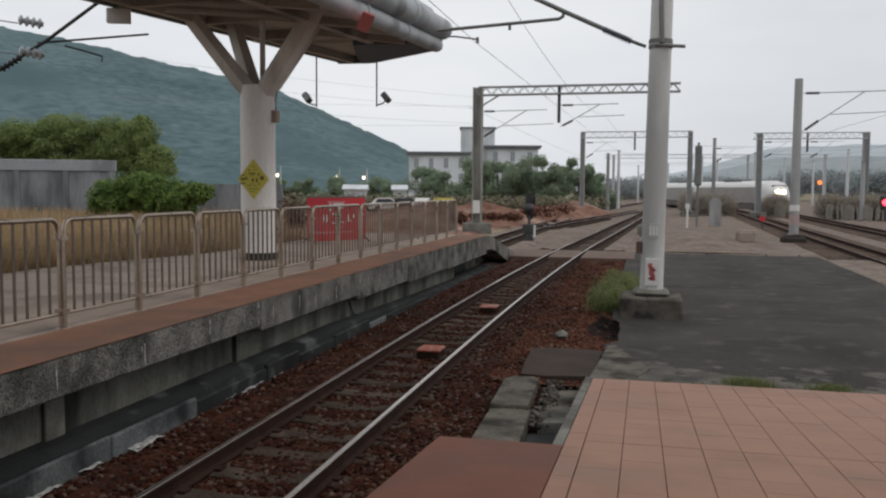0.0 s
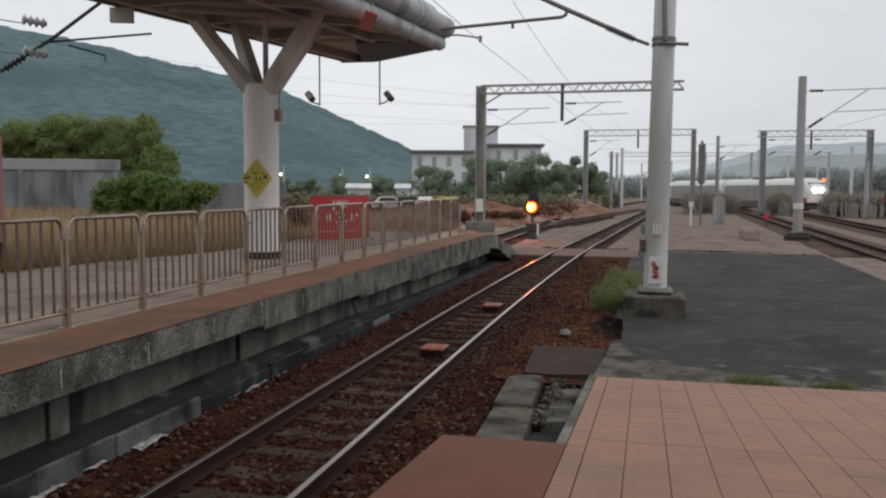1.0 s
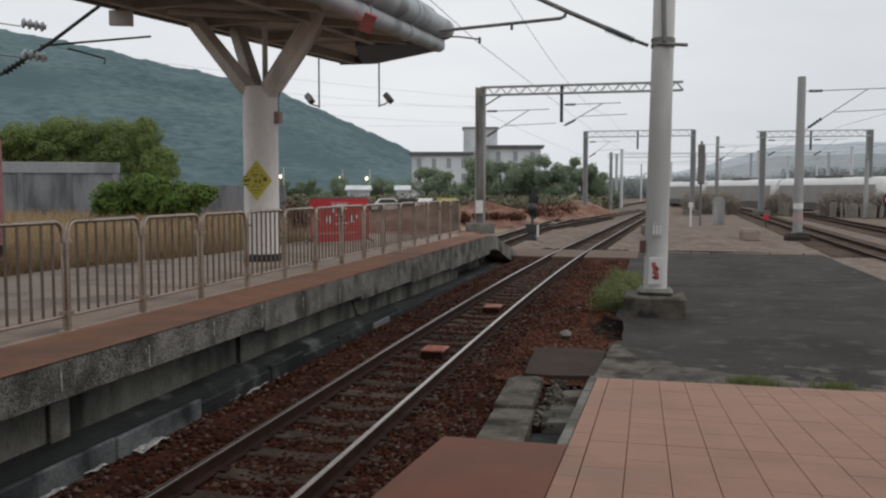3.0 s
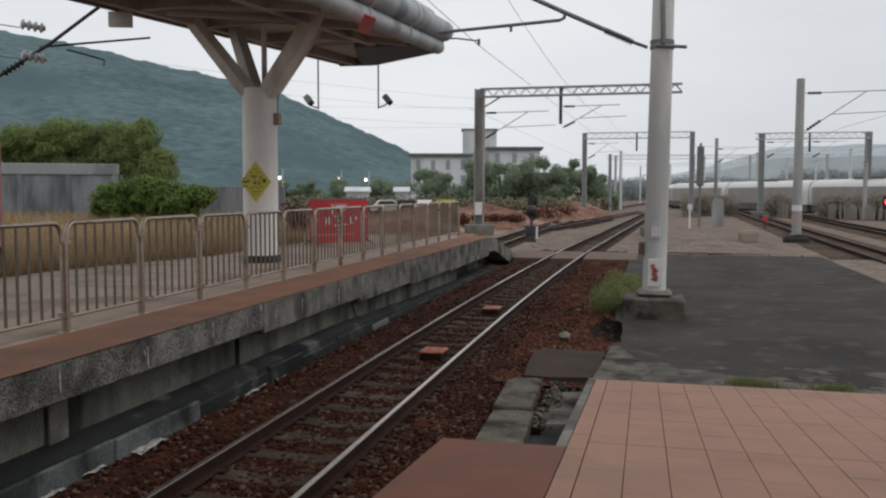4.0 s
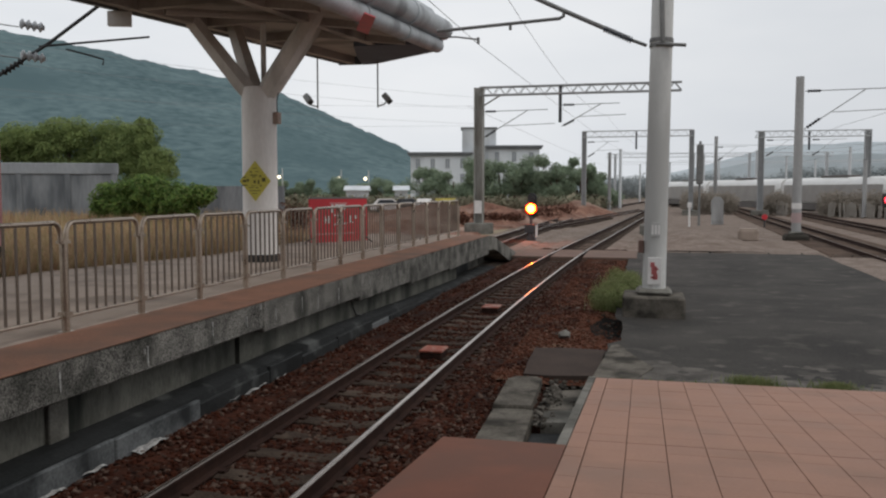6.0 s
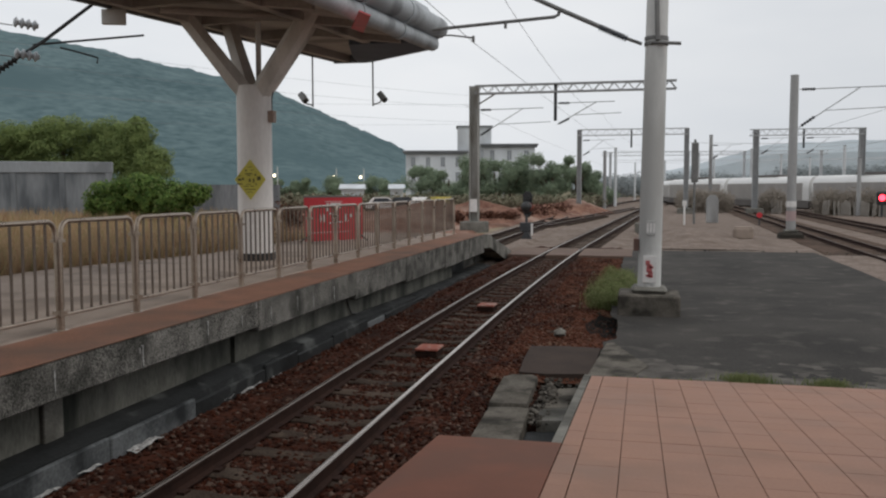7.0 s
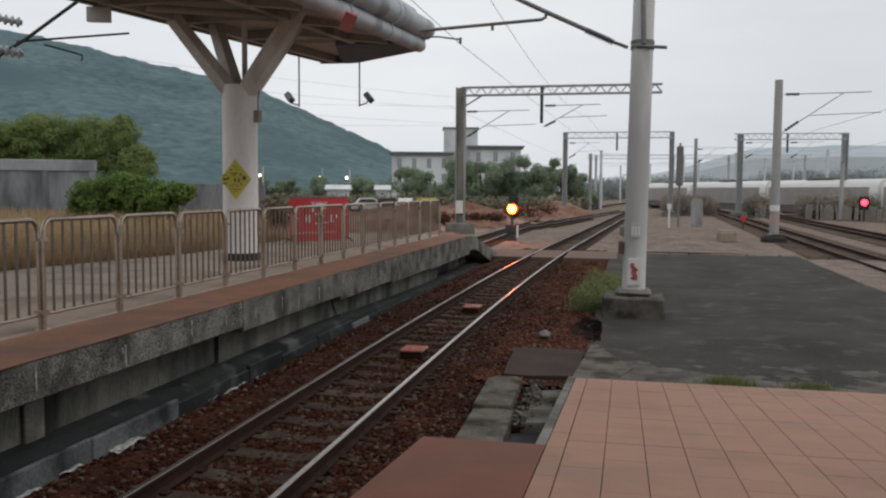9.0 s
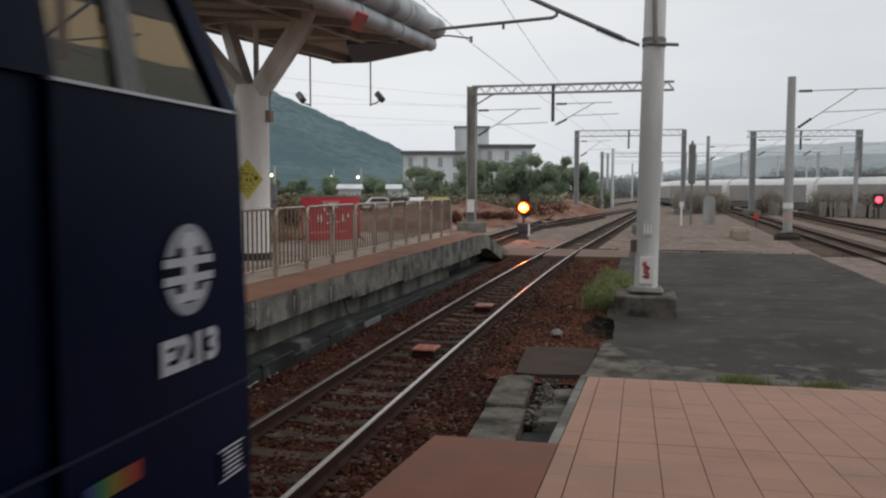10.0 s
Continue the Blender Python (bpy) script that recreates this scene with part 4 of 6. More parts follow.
for x0, x1, z0, z1, mt in ((-0.35, 0.3, 1.18, 1.21, PINK), (-0.3, -0.26, 1.02, 1.18, PINK), (0.22, 0.26, 1.02, 1.18, PINK), (-0.15, 0.15, 1.06, 1.16, WHITE), (-0.55, -0.49, 0.6, 0.82, WHITE), (-0.42, -0.36, 0.6, 0.82, WHITE), (-0.12, -0.06, 0.55, 0.85, WHITE), (0.02, 0.06, 0.7, 1.0, WHITE), (0.12, 0.17, 0.55, 0.9, WHITE), (0.24, 0.28, 0.75, 1.0, WHITE), (0.4, 0.45, 0.6, 0.82, WHITE), (0.55, 0.66, 0.72, 0.82, WHITE), (-0.57, -0.35, 0.68, 0.73, WHITE), (-0.2, 0.02, 0.82, 0.86, WHITE), (-0.2, 0.0, 0.55, 0.59, WHITE), (0.04, 0.3, 0.57, 0.61, WHITE), (0.34, 0.52, 0.6, 0.64, WHITE), (-0.28, -0.2, 0.92, 1.16, WHITE), (0.16, 0.22, 1.0, 1.16, WHITE), (-0.1, 0.2, 0.42, 0.49, PINK), (-0.85, 0.6, 0.28, 0.32, PINK)):
    part("print", Shape().box(x0, x1, -0.026, -0.021, z0, z1), mt, ban)

# ---- catenary poles, gantries, wires ----
def concrete_pole(m, h, r0, r1, label, group="catenary poles", block=True, skin=None, foot=None, foot_top=0.37):
    t = thing("catenary_pole", m, label, "pole", group)
    part("shaft", Shape().tube([(0, 0, 0), (0, 0, h)], r0, 20, radii=[r0, r1]), skin or POLE, t, "", True)
    if block:
        part("footing", Shape().box(-0.58, 0.58, -0.6, 0.6, -0.35, foot_top, 0.03 if foot is None else 0.12), foot or MOSSY, t, "dark stained concrete footing")
        part("collar", Shape().box(-0.34, 0.34, -0.34, 0.34, foot_top, foot_top + 0.13, 0.06), CONCRETE, t, "rough mortar collar")
    return t


P1 = (0.20, 16.95)
pole1 = concrete_pole(pose(P1[0], P1[1], 0.0, 0, 0.8), 9.5, 0.225, 0.19, "tall pale round concrete catenary pole on a dark footing")
part("number_plate", Shape().box(-0.09, 0.09, -0.232, -0.218, 1.5, 1.78, 0.004), POLE, pole1, "pale plate with worn bars")
for x in (-0.06, 0.0, 0.06):
    part("bar", Shape().box(x - 0.02, x + 0.02, -0.236, -0.2325, 1.55, 1.73), WHITE, pole1)
part("notice", Shape().box(-0.13, 0.13, -0.24, -0.2, 0.58, 1.1, 0.004), WHITE, pole1, "white notice with a red mark")
for x0, x1, z0, z1 in ((-0.06, 0.04, 0.78, 0.94), (-0.03, 0.06, 0.68, 0.80), (-0.08, 0.0, 0.92, 1.01), (-0.01, 0.07, 0.86, 0.9), (-0.07, 0.02, 0.70, 0.74)):
    part("mark", Shape().box(x0, x1, -0.245, -0.2405, z0, z1), material("red_mark", (0.5, 0.13, 0.13), None, 0.6, scale=20, fine=80), pole1)
for z in (5.12, 5.22):
    part("clamp", Shape().tube([(0, 0, z), (0, 0, z + 0.07)], 0.225, 16), GALV, pole1, "", True)
part("switch_box", Shape().box(-0.32, -0.21, -0.1, 0.06, 1.18, 1.42, 0.01), material("brown_box", (0.16, 0.09, 0.07), None, 0.7, scale=5), pole1, "small brown switch box")
part("clamp_bolt", Shape().tube([(-0.1, -0.22, 5.16), (0.45, -0.24, 5.12)], 0.035, 6), GALV, pole1)
part("conduit", Shape().tube([(0.02, -0.235, 5.2), (-0.02, -0.235, 6.0), (0.0, -0.21, 9.3)], 0.045, 8), GALV, pole1, "grey cable conduit", True)


def insulator(s, a, b, r, rings=7, mat=0):
    a, b = Vector(a), Vector(b)
    pts, rad = [], []
    for i in range(rings * 4 + 1):
        pts.append(a.lerp(b, i / (rings * 4)))
        rad.append(r * (1.0 if i % 4 in (1, 2) else 0.5))
    return s.tube(pts, r, 10, mat, radii=rad)


DARK_INSULATOR = material("dark_blue_insulator", (0.06, 0.075, 0.10), (0.04, 0.05, 0.07), 0.4, scale=5, fine=40, bump=0.02)
WIRE = material("weathered_wire", (0.24, 0.245, 0.25), (0.17, 0.175, 0.18), 0.7, scale=2, fine=20, bump=0)
arm1 = thing("catenary_bracket", pose(0, 16.95, 0), "hinged catenary bracket of grey tubes with dark insulators", "catenary bracket", "catenary brackets")
part("strut", Shape().tube([(-0.35, 0, 5.32), (-1.58, 0, 5.90), (-2.6, 0, 6.40)], 0.045, 8), GALV, arm1, "", True)
part("insulator", insulator(Shape(), (-0.28, 0, 5.28), (-0.82, 0, 5.53), 0.068, 12), DARK_INSULATOR, arm1, "dark ribbed insulator", True)
part("hinge", Shape().tube([(0.0, 0, 5.17), (-0.32, 0, 5.30)], 0.035, 6), GALV, arm1)
part("steady_tube", Shape().tube([(-1.58, 0, 5.9), (-1.60, 0, 5.80), (-1.68, 0, 5.76), (-4.15, 0, 5.62)], 0.034, 8), GALV, arm1, "", True)
part("registration_arm", Shape().tube([(-4.15, 0, 5.50), (-3.75, 0, 5.49), (-3.3, 0, 5.42)], 0.018, 6), GALV, arm1)
part("dropper", Shape().tube([(-3.3, 0, 5.46), (-3.3, 0, 5.34)], 0.03, 6), GALV, arm1)
part("clip", Shape().tube([(-2.65, 0, 5.70), (-2.65, 0, 5.58)], 0.03, 6), GALV, arm1)
part("top_tube", Shape().tube([(-2.6, 0, 6.40), (0.1, 0, 7.2)], 0.03, 8), GALV, arm1)


def gantry(y, x0, x1, ztop, label, posts, depth=0.5, droppers=(), col=GALV, thick=0.28, beam=None):
    t = thing("catenary_gantry", pose(0, y, 0), label, "gantry", "catenary gantries")
    for px in posts:
        s = Shape()
        s.box(px - thick, px - thick + 0.06, -thick, thick, -0.3, ztop)
        s.box(px + thick - 0.06, px + thick, -thick, thick, -0.3, ztop)
        s.box(px - thick + 0.06, px + thick - 0.06, -0.04, 0.04, -0.3, ztop)
        gp = part("post", s, col, t, "grey steel column")
        part("footing", Shape().box(px - 0.8, px + 0.8, -0.7, 0.7, -0.4, 0.35, 0.05), CONCRETE, gp)
    for zz in (ztop, ztop - depth):
        for yy in (-0.2, 0.2):
            part("chord", Shape().box(x0, x1, yy - 0.045, yy + 0.045, zz - 0.045, zz + 0.045), beam or col, t)
    n = int((x1 - x0) / 0.4)
    for yy in (-0.2, 0.2):
        s = Shape()
        pts = [(x0 + (x1 - x0) * i / n, yy, ztop if i % 2 else ztop - depth) for i in range(n + 1)]
        s.tube(pts, 0.03, 4, ends=False)
        part("lattice", s, beam or col, t, "zigzag lattice bar")
    for dx, dz in droppers:
        part("dropper", Shape().box(dx - 0.09, dx + 0.09, -0.09, 0.09, dz, ztop), DARK_STEEL, t, "hanging post")
    return t


def bracket(x, y, z, sgn, reach, s=1.0, tubes=GALV):
    t = thing("catenary_bracket", pose(x, y, z), "thin catenary bracket with insulators", "catenary bracket", "catenary brackets")
    part("upper_tube", Shape().tube([(0, 0, 1.0 * s), (sgn * reach * 0.9, 0, 1.05 * s)], 0.026, 6), tubes, t)
    part("strut", Shape().tube([(0, 0, -0.6 * s), (sgn * reach * 0.62, 0, 1.03 * s)], 0.028, 6), tubes, t)
    part("steady_tube", Shape().tube([(sgn * reach * 0.28, 0, 0.1 * s), (sgn * reach, 0, 0.2 * s)], 0.022, 6), tubes, t)
    for zz, dz in ((1.0 * s, 0.0), (-0.6 * s, 0.45 * s)):
        part("insulator", insulator(Shape(), (sgn * 0.12, 0, zz + dz * 0.15), (sgn * 0.75, 0, zz + dz), 0.085, 5), DARK_STEEL, t, "dark ribbed insulator")
    return t


main_gantry = gantry(52, -10.0, 2.03, 8.72, "steel lattice gantry spanning the main and branch tracks", (-10.05, 0.55), 0.48, ((-5.05, 6.5),), GANTRY_STEEL, 0.28, FAR_STEEL)
part("knee_brace", Shape().tube([(-9.76, 0, 7.62), (-8.7, 0, 8.24)], 0.05, 6), GANTRY_STEEL, main_gantry, "short slanting brace")
part("white_mark", Shape().box(-10.28, -9.82, -0.305, -0.295, 0.95, 1.75), WHITE, main_gantry, "white painted band")
bracket(-9.75, 52, 6.25, 1, 4.4, tubes=FAR_STEEL)
bracket(-4.95, 52, 6.75, 1, 3.8, 0.8, tubes=FAR_STEEL)
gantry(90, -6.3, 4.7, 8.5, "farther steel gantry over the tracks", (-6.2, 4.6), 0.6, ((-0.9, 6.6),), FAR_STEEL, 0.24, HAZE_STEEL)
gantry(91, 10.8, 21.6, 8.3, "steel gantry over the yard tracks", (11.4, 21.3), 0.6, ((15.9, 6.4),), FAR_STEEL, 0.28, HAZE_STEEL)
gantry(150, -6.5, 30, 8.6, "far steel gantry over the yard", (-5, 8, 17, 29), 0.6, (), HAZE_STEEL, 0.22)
poleR = concrete_pole(pose(7.6, 46.4, -0.02), 8.15, 0.24, 0.2, "round concrete catenary pole beside the yard track", skin=YARD_POLE, foot=material("blackened_footing", (0.06, 0.054, 0.046), (0.03, 0.027, 0.023), 0.95, scale=2, fine=30, bump=0.4, spec=0.1), foot_top=0.16)
part("white_band", Shape().tube([(0, 0, 1.45), (0, 0, 1.75)], 0.246, 18), WHITE, poleR, "white painted band", True)
part("pink_band", Shape().tube([(0, 0, 0.75), (0, 0, 1.25)], 0.247, 18), FADED_PINK, poleR, "faded pink band", True)
bracket(7.85, 46.4, 6.2, 1, 4.6, 1.2, tubes=FAR_STEEL)
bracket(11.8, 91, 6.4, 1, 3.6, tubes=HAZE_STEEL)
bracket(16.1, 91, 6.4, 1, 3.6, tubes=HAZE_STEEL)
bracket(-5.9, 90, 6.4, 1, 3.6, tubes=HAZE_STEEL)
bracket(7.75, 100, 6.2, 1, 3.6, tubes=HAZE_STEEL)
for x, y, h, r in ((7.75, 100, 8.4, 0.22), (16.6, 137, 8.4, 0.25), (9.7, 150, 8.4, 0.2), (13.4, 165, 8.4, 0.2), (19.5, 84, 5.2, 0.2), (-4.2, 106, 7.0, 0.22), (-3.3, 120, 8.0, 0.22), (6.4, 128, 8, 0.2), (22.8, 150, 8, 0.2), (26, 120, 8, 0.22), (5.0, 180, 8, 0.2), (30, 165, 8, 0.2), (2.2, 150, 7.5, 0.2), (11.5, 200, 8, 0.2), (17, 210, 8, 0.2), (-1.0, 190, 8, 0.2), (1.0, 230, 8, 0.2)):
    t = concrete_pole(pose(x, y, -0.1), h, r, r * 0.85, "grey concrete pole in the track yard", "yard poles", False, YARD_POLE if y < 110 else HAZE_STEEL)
    part("cap", Shape().tube([(0, 0, h), (0, 0, h + 0.08)], r * 0.9, 10), GALV, t)

# left catenary pole behind the platform with its bracket
pl = thing("catenary_pole", pose(-10.82, 12.15, 0.9), "dark steel catenary pole behind the platform", "pole", "catenary poles")
part("shaft", Shape().box(-0.16, 0.13, -0.16, 0.16, 0, 7.5, 0.02), material("dark_rust", (0.06, 0.045, 0.038), None, 0.8, scale=3), pl, "dark brown steel shaft")
part("edge_strip", Shape().box(0.132, 0.17, 0.06, 0.155, 0.55, 2.35, 0.005), PINK, pl, "faded pinkish marker strip")
arm2 = thing("catenary_bracket", pose(-10.55, 12.2, 0.16), "catenary bracket with pale ribbed insulators behind the canopy edge", "catenary bracket", "catenary brackets")
part("strut", Shape().tube([(0.0, 0, 4.15), (0.62, 0.5, 4.75), (1.25, 1.0, 5.45)], 0.03, 8), DARK_STEEL, arm2, "", True)
part("insulator", insulator(Shape(), (0.06, 0.05, 4.2), (0.3, 0.24, 4.43), 0.06, 5), BLACK, arm2, "dark ribbed insulator")
part("steady_tube", Shape().tube([(0.5, 0.4, 4.68), (1.33, 2.4, 5.15)], 0.022, 6), DARK_STEEL, arm2)
part("registration_arm", Shape().tube([(0.68, 0.85, 4.70), (0.82, 1.2, 4.66), (1.0, 1.45, 4.6), (0.98, 1.45, 4.5)], 0.016, 6), DARK_STEEL, arm2)
for z0 in (4.95, 4.43):
    part("insulator", insulator(Shape(), (0.29, 0.2, z0 + 0.09), (0.56, 0.47, z0 + 0.05), 0.088, 4), INSULATOR, arm2, "pale ribbed insulator", True)


def wire(pts, r, label):
    return solid("overhead_wire", Shape().tube(pts, r, 5), WIRE, label, "wire", "overhead wires")


def sag(a, b, drop, n=10):
    a, b = Vector(a), Vector(b)
    return [a.lerp(b, i / n) - Vector((0, 0, 4 * drop * (i / n) * (1 - i / n))) for i in range(n + 1)]


wire(sag((main_x(-20), -20, 5.3), (-3.3, 16.95, 5.33), 0.0) + sag((-3.3, 16.95, 5.33), (-2.3, 52, 5.3), 0.0) + sag((-2.3, 52, 5.3), (main_x(150), 150, 5.3), 0.0), 0.006, "thin contact wire over the main track")
wire(sag((main_x(-20), -20, 6.6), (-2.9, 16.95, 6.5), 0.4) + sag((-2.9, 16.95, 6.5), (-2.3, 52, 6.9), 0.6) + sag((-2.3, 52, 6.9), (main_x(90), 90, 6.8), 0.5), 0.006, "thin messenger wire over the main track")
wire(sag((-6.2, 30, 5.4), (-6.0, 52, 5.4), 0.0) + sag((-6.0, 52, 5.4), (branch_x(120), 120, 5.4), 0.0), 0.006, "thin contact wire over the branch track")
wire(sag((9.5, 10, 5.6), (9.5, 46, 5.6), 0.1) + sag((9.5, 46, 5.6), (13, 150, 5.6), 0.1), 0.008, "thin contact wire over the yard track")
wire(sag((14.3, 20, 5.6), (17.5, 150, 5.6), 0.2), 0.008, "thin contact wire over the farther yard track")
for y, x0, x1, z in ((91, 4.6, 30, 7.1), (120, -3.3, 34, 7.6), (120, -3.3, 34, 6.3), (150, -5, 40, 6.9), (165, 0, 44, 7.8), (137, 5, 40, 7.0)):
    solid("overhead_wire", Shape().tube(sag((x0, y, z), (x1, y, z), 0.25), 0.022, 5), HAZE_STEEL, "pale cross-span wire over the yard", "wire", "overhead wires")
for z in (5.6, 6.3, 4.7):
    wire(sag((-30, 6, z + 1.6), (-10.0, 52, z + 1.8), 0.5), 0.005, "thin feeder wire behind the platform")
for z in (6.0, 7.2):
    wire(sag((-40, 30, z), (-10.2, 52, z + 0.4), 0.3), 0.005, "thin feeder wire behind the platform")
for z0 in (5.14, 4.62):
    wire([(-16, 8.0, z0 + 0.6), (-10.27, 12.4, z0)], 0.01, "thin stay wire to an insulator")

# ---- backdrop: hill, far trees, buildings ----
HILL = ((-62, 120), (-52, 185), (-41, 195), (-37.7, 186), (-34.5, 177), (-31.2, 160), (-27.4, 151), (-24.1, 131), (-20.5, 98), (-16.7, 65), (-13.6, 32), (-10, 8), (-8, 2))


def hill_height(az):
    for (a, h), (b, k) in zip(HILL, HILL[1:]):
        if a <= az <= b:
            t = (az - a) / (b - a)
            return h + (k - h) * t
    return 0


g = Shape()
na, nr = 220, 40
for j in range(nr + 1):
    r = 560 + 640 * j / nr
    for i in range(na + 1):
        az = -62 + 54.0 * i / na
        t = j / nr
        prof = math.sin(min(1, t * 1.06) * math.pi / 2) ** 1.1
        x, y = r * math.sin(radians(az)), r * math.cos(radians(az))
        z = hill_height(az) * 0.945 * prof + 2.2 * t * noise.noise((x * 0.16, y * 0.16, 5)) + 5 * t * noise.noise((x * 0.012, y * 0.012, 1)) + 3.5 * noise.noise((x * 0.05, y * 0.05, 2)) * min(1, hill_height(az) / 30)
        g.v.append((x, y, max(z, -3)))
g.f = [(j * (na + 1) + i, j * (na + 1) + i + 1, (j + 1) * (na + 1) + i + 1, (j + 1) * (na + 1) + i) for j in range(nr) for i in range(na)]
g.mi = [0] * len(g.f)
solid("hill", g, FOREST, "long wooded hill, evening haze mixed into its bluish green", "hill", kind="structure", smooth=True)


# crowns of the woods along the ridge, haze put into their bluish colours
rnd = random.Random(17)
s = Shape()
for _ in range(2600):
    az, t = rnd.uniform(-48, -13), rnd.uniform(0.9, 1.0)
    top = hill_height(az)
    if top < 14:
        continue
    r = 560 + 640 * t
    x, y = r * math.sin(radians(az)), r * math.cos(radians(az))
    z = top * 0.945 * math.sin(min(1, t * 1.06) * math.pi / 2) ** 1.1 + 5 * t * noise.noise((x * 0.012, y * 0.012, 1)) + 3.5 * noise.noise((x * 0.05, y * 0.05, 2)) * min(1, top / 30)
    k = rnd.uniform(2.4, 4.8)
    o, (v, f) = len(s.v), STONE_KINDS[rnd.randrange(12)]
    s.v += [(x + p[0] * k, y + p[1] * k, z - 1.0 + p[2] * k * 0.8) for p in v]
    s.f += [(a + o, b + o, c + o) for a, b, c in f]
s.mi = [0] * len(s.f)
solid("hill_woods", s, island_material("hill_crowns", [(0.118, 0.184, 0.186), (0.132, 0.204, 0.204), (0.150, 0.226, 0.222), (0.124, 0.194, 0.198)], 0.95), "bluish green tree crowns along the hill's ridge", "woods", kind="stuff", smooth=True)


def leaf_cloud(s, rnd, centre, radii, count, size, squash=0.7):
    """Leaf clumps on and in a lumpy ball."""
    cx, cy, c_z = centre
    for _ in range(count):
        a, u = rnd.uniform(0, 6.283), rnd.uniform(-1, 1)
        k = (rnd.random() ** 0.35)
        q = math.sqrt(1 - u * u)
        dx, dy, dz = q * math.cos(a), q * math.sin(a), u
        lump = 0.78 + 0.35 * noise.noise((dx * 2.2 + cx, dy * 2.2 + cy, dz * 2.2 + c_z))
        p = Vector((cx + dx * radii[0] * k * lump, cy + dy * radii[1] * k * lump, c_z + dz * radii[2] * k * lump))
        n = Vector((dx + rnd.uniform(-0.7, 0.7), dy + rnd.uniform(-0.7, 0.7), dz + rnd.uniform(-0.3, 0.9))).normalized()
        t = n.cross(Vector((rnd.uniform(-1, 1), rnd.uniform(-1, 1), rnd.uniform(-1, 1)))).normalized()
        b = n.cross(t)
        w = size * rnd.uniform(0.6, 1.4)
        o = len(s.v)
        s.v += [tuple(p - t * w), tuple(p + b * w * 0.45 - n * w * 0.1), tuple(p + t * w), tuple(p - b * w * 0.45 - n * w * 0.1)]
        s.f.append((o, o + 1, o + 2, o + 3))
        s.mi.append(0)


def tree(x, y, z, height, lumps, leaves, size, mat, label, group, seed, trunk_r=0.12):
    rnd = random.Random(seed)
    t = thing("tree" if height > 3 else "bush", pose(x, y, z), label, "tree" if height > 3 else "bush", group)
    s = Shape()
    s.tube([(0, 0, -0.2), (0.1, 0.05, height * 0.3), (0.05, 0.1, height * 0.62)], trunk_r, 7, radii=[trunk_r * 1.3, trunk_r, trunk_r * 0.5])
    for c, r, k in lumps:
        s.tube([(0.08, 0.05, height * 0.25), tuple(Vector(c) * 0.7 + Vector((0, 0, height * 0.06))), c], 0.05, 5, radii=[trunk_r * 0.6, trunk_r * 0.35, trunk_r * 0.15])
    part("trunk", s, BARK, t, "", True)
    s = Shape()
    for c, r, k in lumps:
        leaf_cloud(s, rnd, c, r, int(leaves * k), size)
    part("crown", s, mat, t, "leafy crown")
    return t


def round_lumps(rnd, w, h, n):
    out = []
    for _ in range(n):
        a, q = rnd.uniform(0, 6.283), rnd.random() ** 0.5
        zz = h * rnd.uniform(0.14, 0.8)
        rr = w * rnd.uniform(0.32, 0.5) * (1.15 - 0.5 * zz / h)
        out.append(((q * w * 0.55 * math.cos(a), q * w * 0.55 * math.sin(a), zz), (rr, rr, rr * 0.8), 1.0 / n))
    return out


def polar(px_deg, dist):
    return dist * math.sin(radians(px_deg)), dist * math.cos(radians(px_deg))


# the trees and bush behind the platform
x, y = polar(-33.1, 58)
tree(x, y, 0.6, 8.2, [((0.3, 0, 5.0), (1.5, 1.6, 1.5), 0.25), ((-0.9, 0, 4.0), (2.2, 2, 1.6), 0.25), ((1.3, 0, 3.4), (1.8, 2, 1.6), 0.25), ((0.1, 0.5, 5.9), (0.8, 0.9, 0.8), 0.1), ((0.3, 0, 2.4), (2.4, 2, 1.5), 0.15)], 26000, 0.085, TREE_LEAVES, "tall green tree behind the concrete wall", "trees behind the platform", 5, 0.2)
x, y = polar(-37.2, 60)
tree(x, y, 0.6, 7.6, [((-2.4, -1.4, 5.1), (2.3, 2, 1.2), 0.2), ((0.0, 0, 5.4), (2.8, 2, 1.5), 0.28), ((2.5, 1.6, 5.3), (2.3, 2, 1.4), 0.24), ((-3.8, -2.3, 4.5), (1.7, 1.6, 0.9), 0.12), ((-2.8, -1.0, 4.0), (2.4, 1.5, 1.0), 0.15), ((1.2, 1.0, 4.0), (2.8, 1.5, 1.3), 0.2), ((3.6, 2.6, 3.8), (2.6, 1.6, 1.4), 0.2), ((-1.0, -0.5, 3.2), (3.4, 1.5, 1.1), 0.15), ((-1.2, -0.7, 4.5), (2.4, 1.6, 1.4), 0.22)], 30000, 0.085, TREE_LEAVES, "broad green tree behind the concrete wall", "trees behind the platform", 6, 0.2)
x, y = polar(-32.7, 43)
tree(x, y, 0.7, 2.95, [((-1.6, 0, 1.2), (1.5, 1.4, 1.25), 0.27), ((0.2, 0, 1.5), (1.7, 1.4, 1.35), 0.32), ((1.7, 0, 1.2), (1.5, 1.3, 1.1), 0.25), ((2.9, 0, 1.5), (0.9, 0.9, 0.7), 0.1), ((-2.3, 0, 0.7), (0.9, 1, 0.7), 0.06)], 24000, 0.085, FOLIAGE, "dense dark green bush before the concrete wall", "bushes", 7, 0.06)
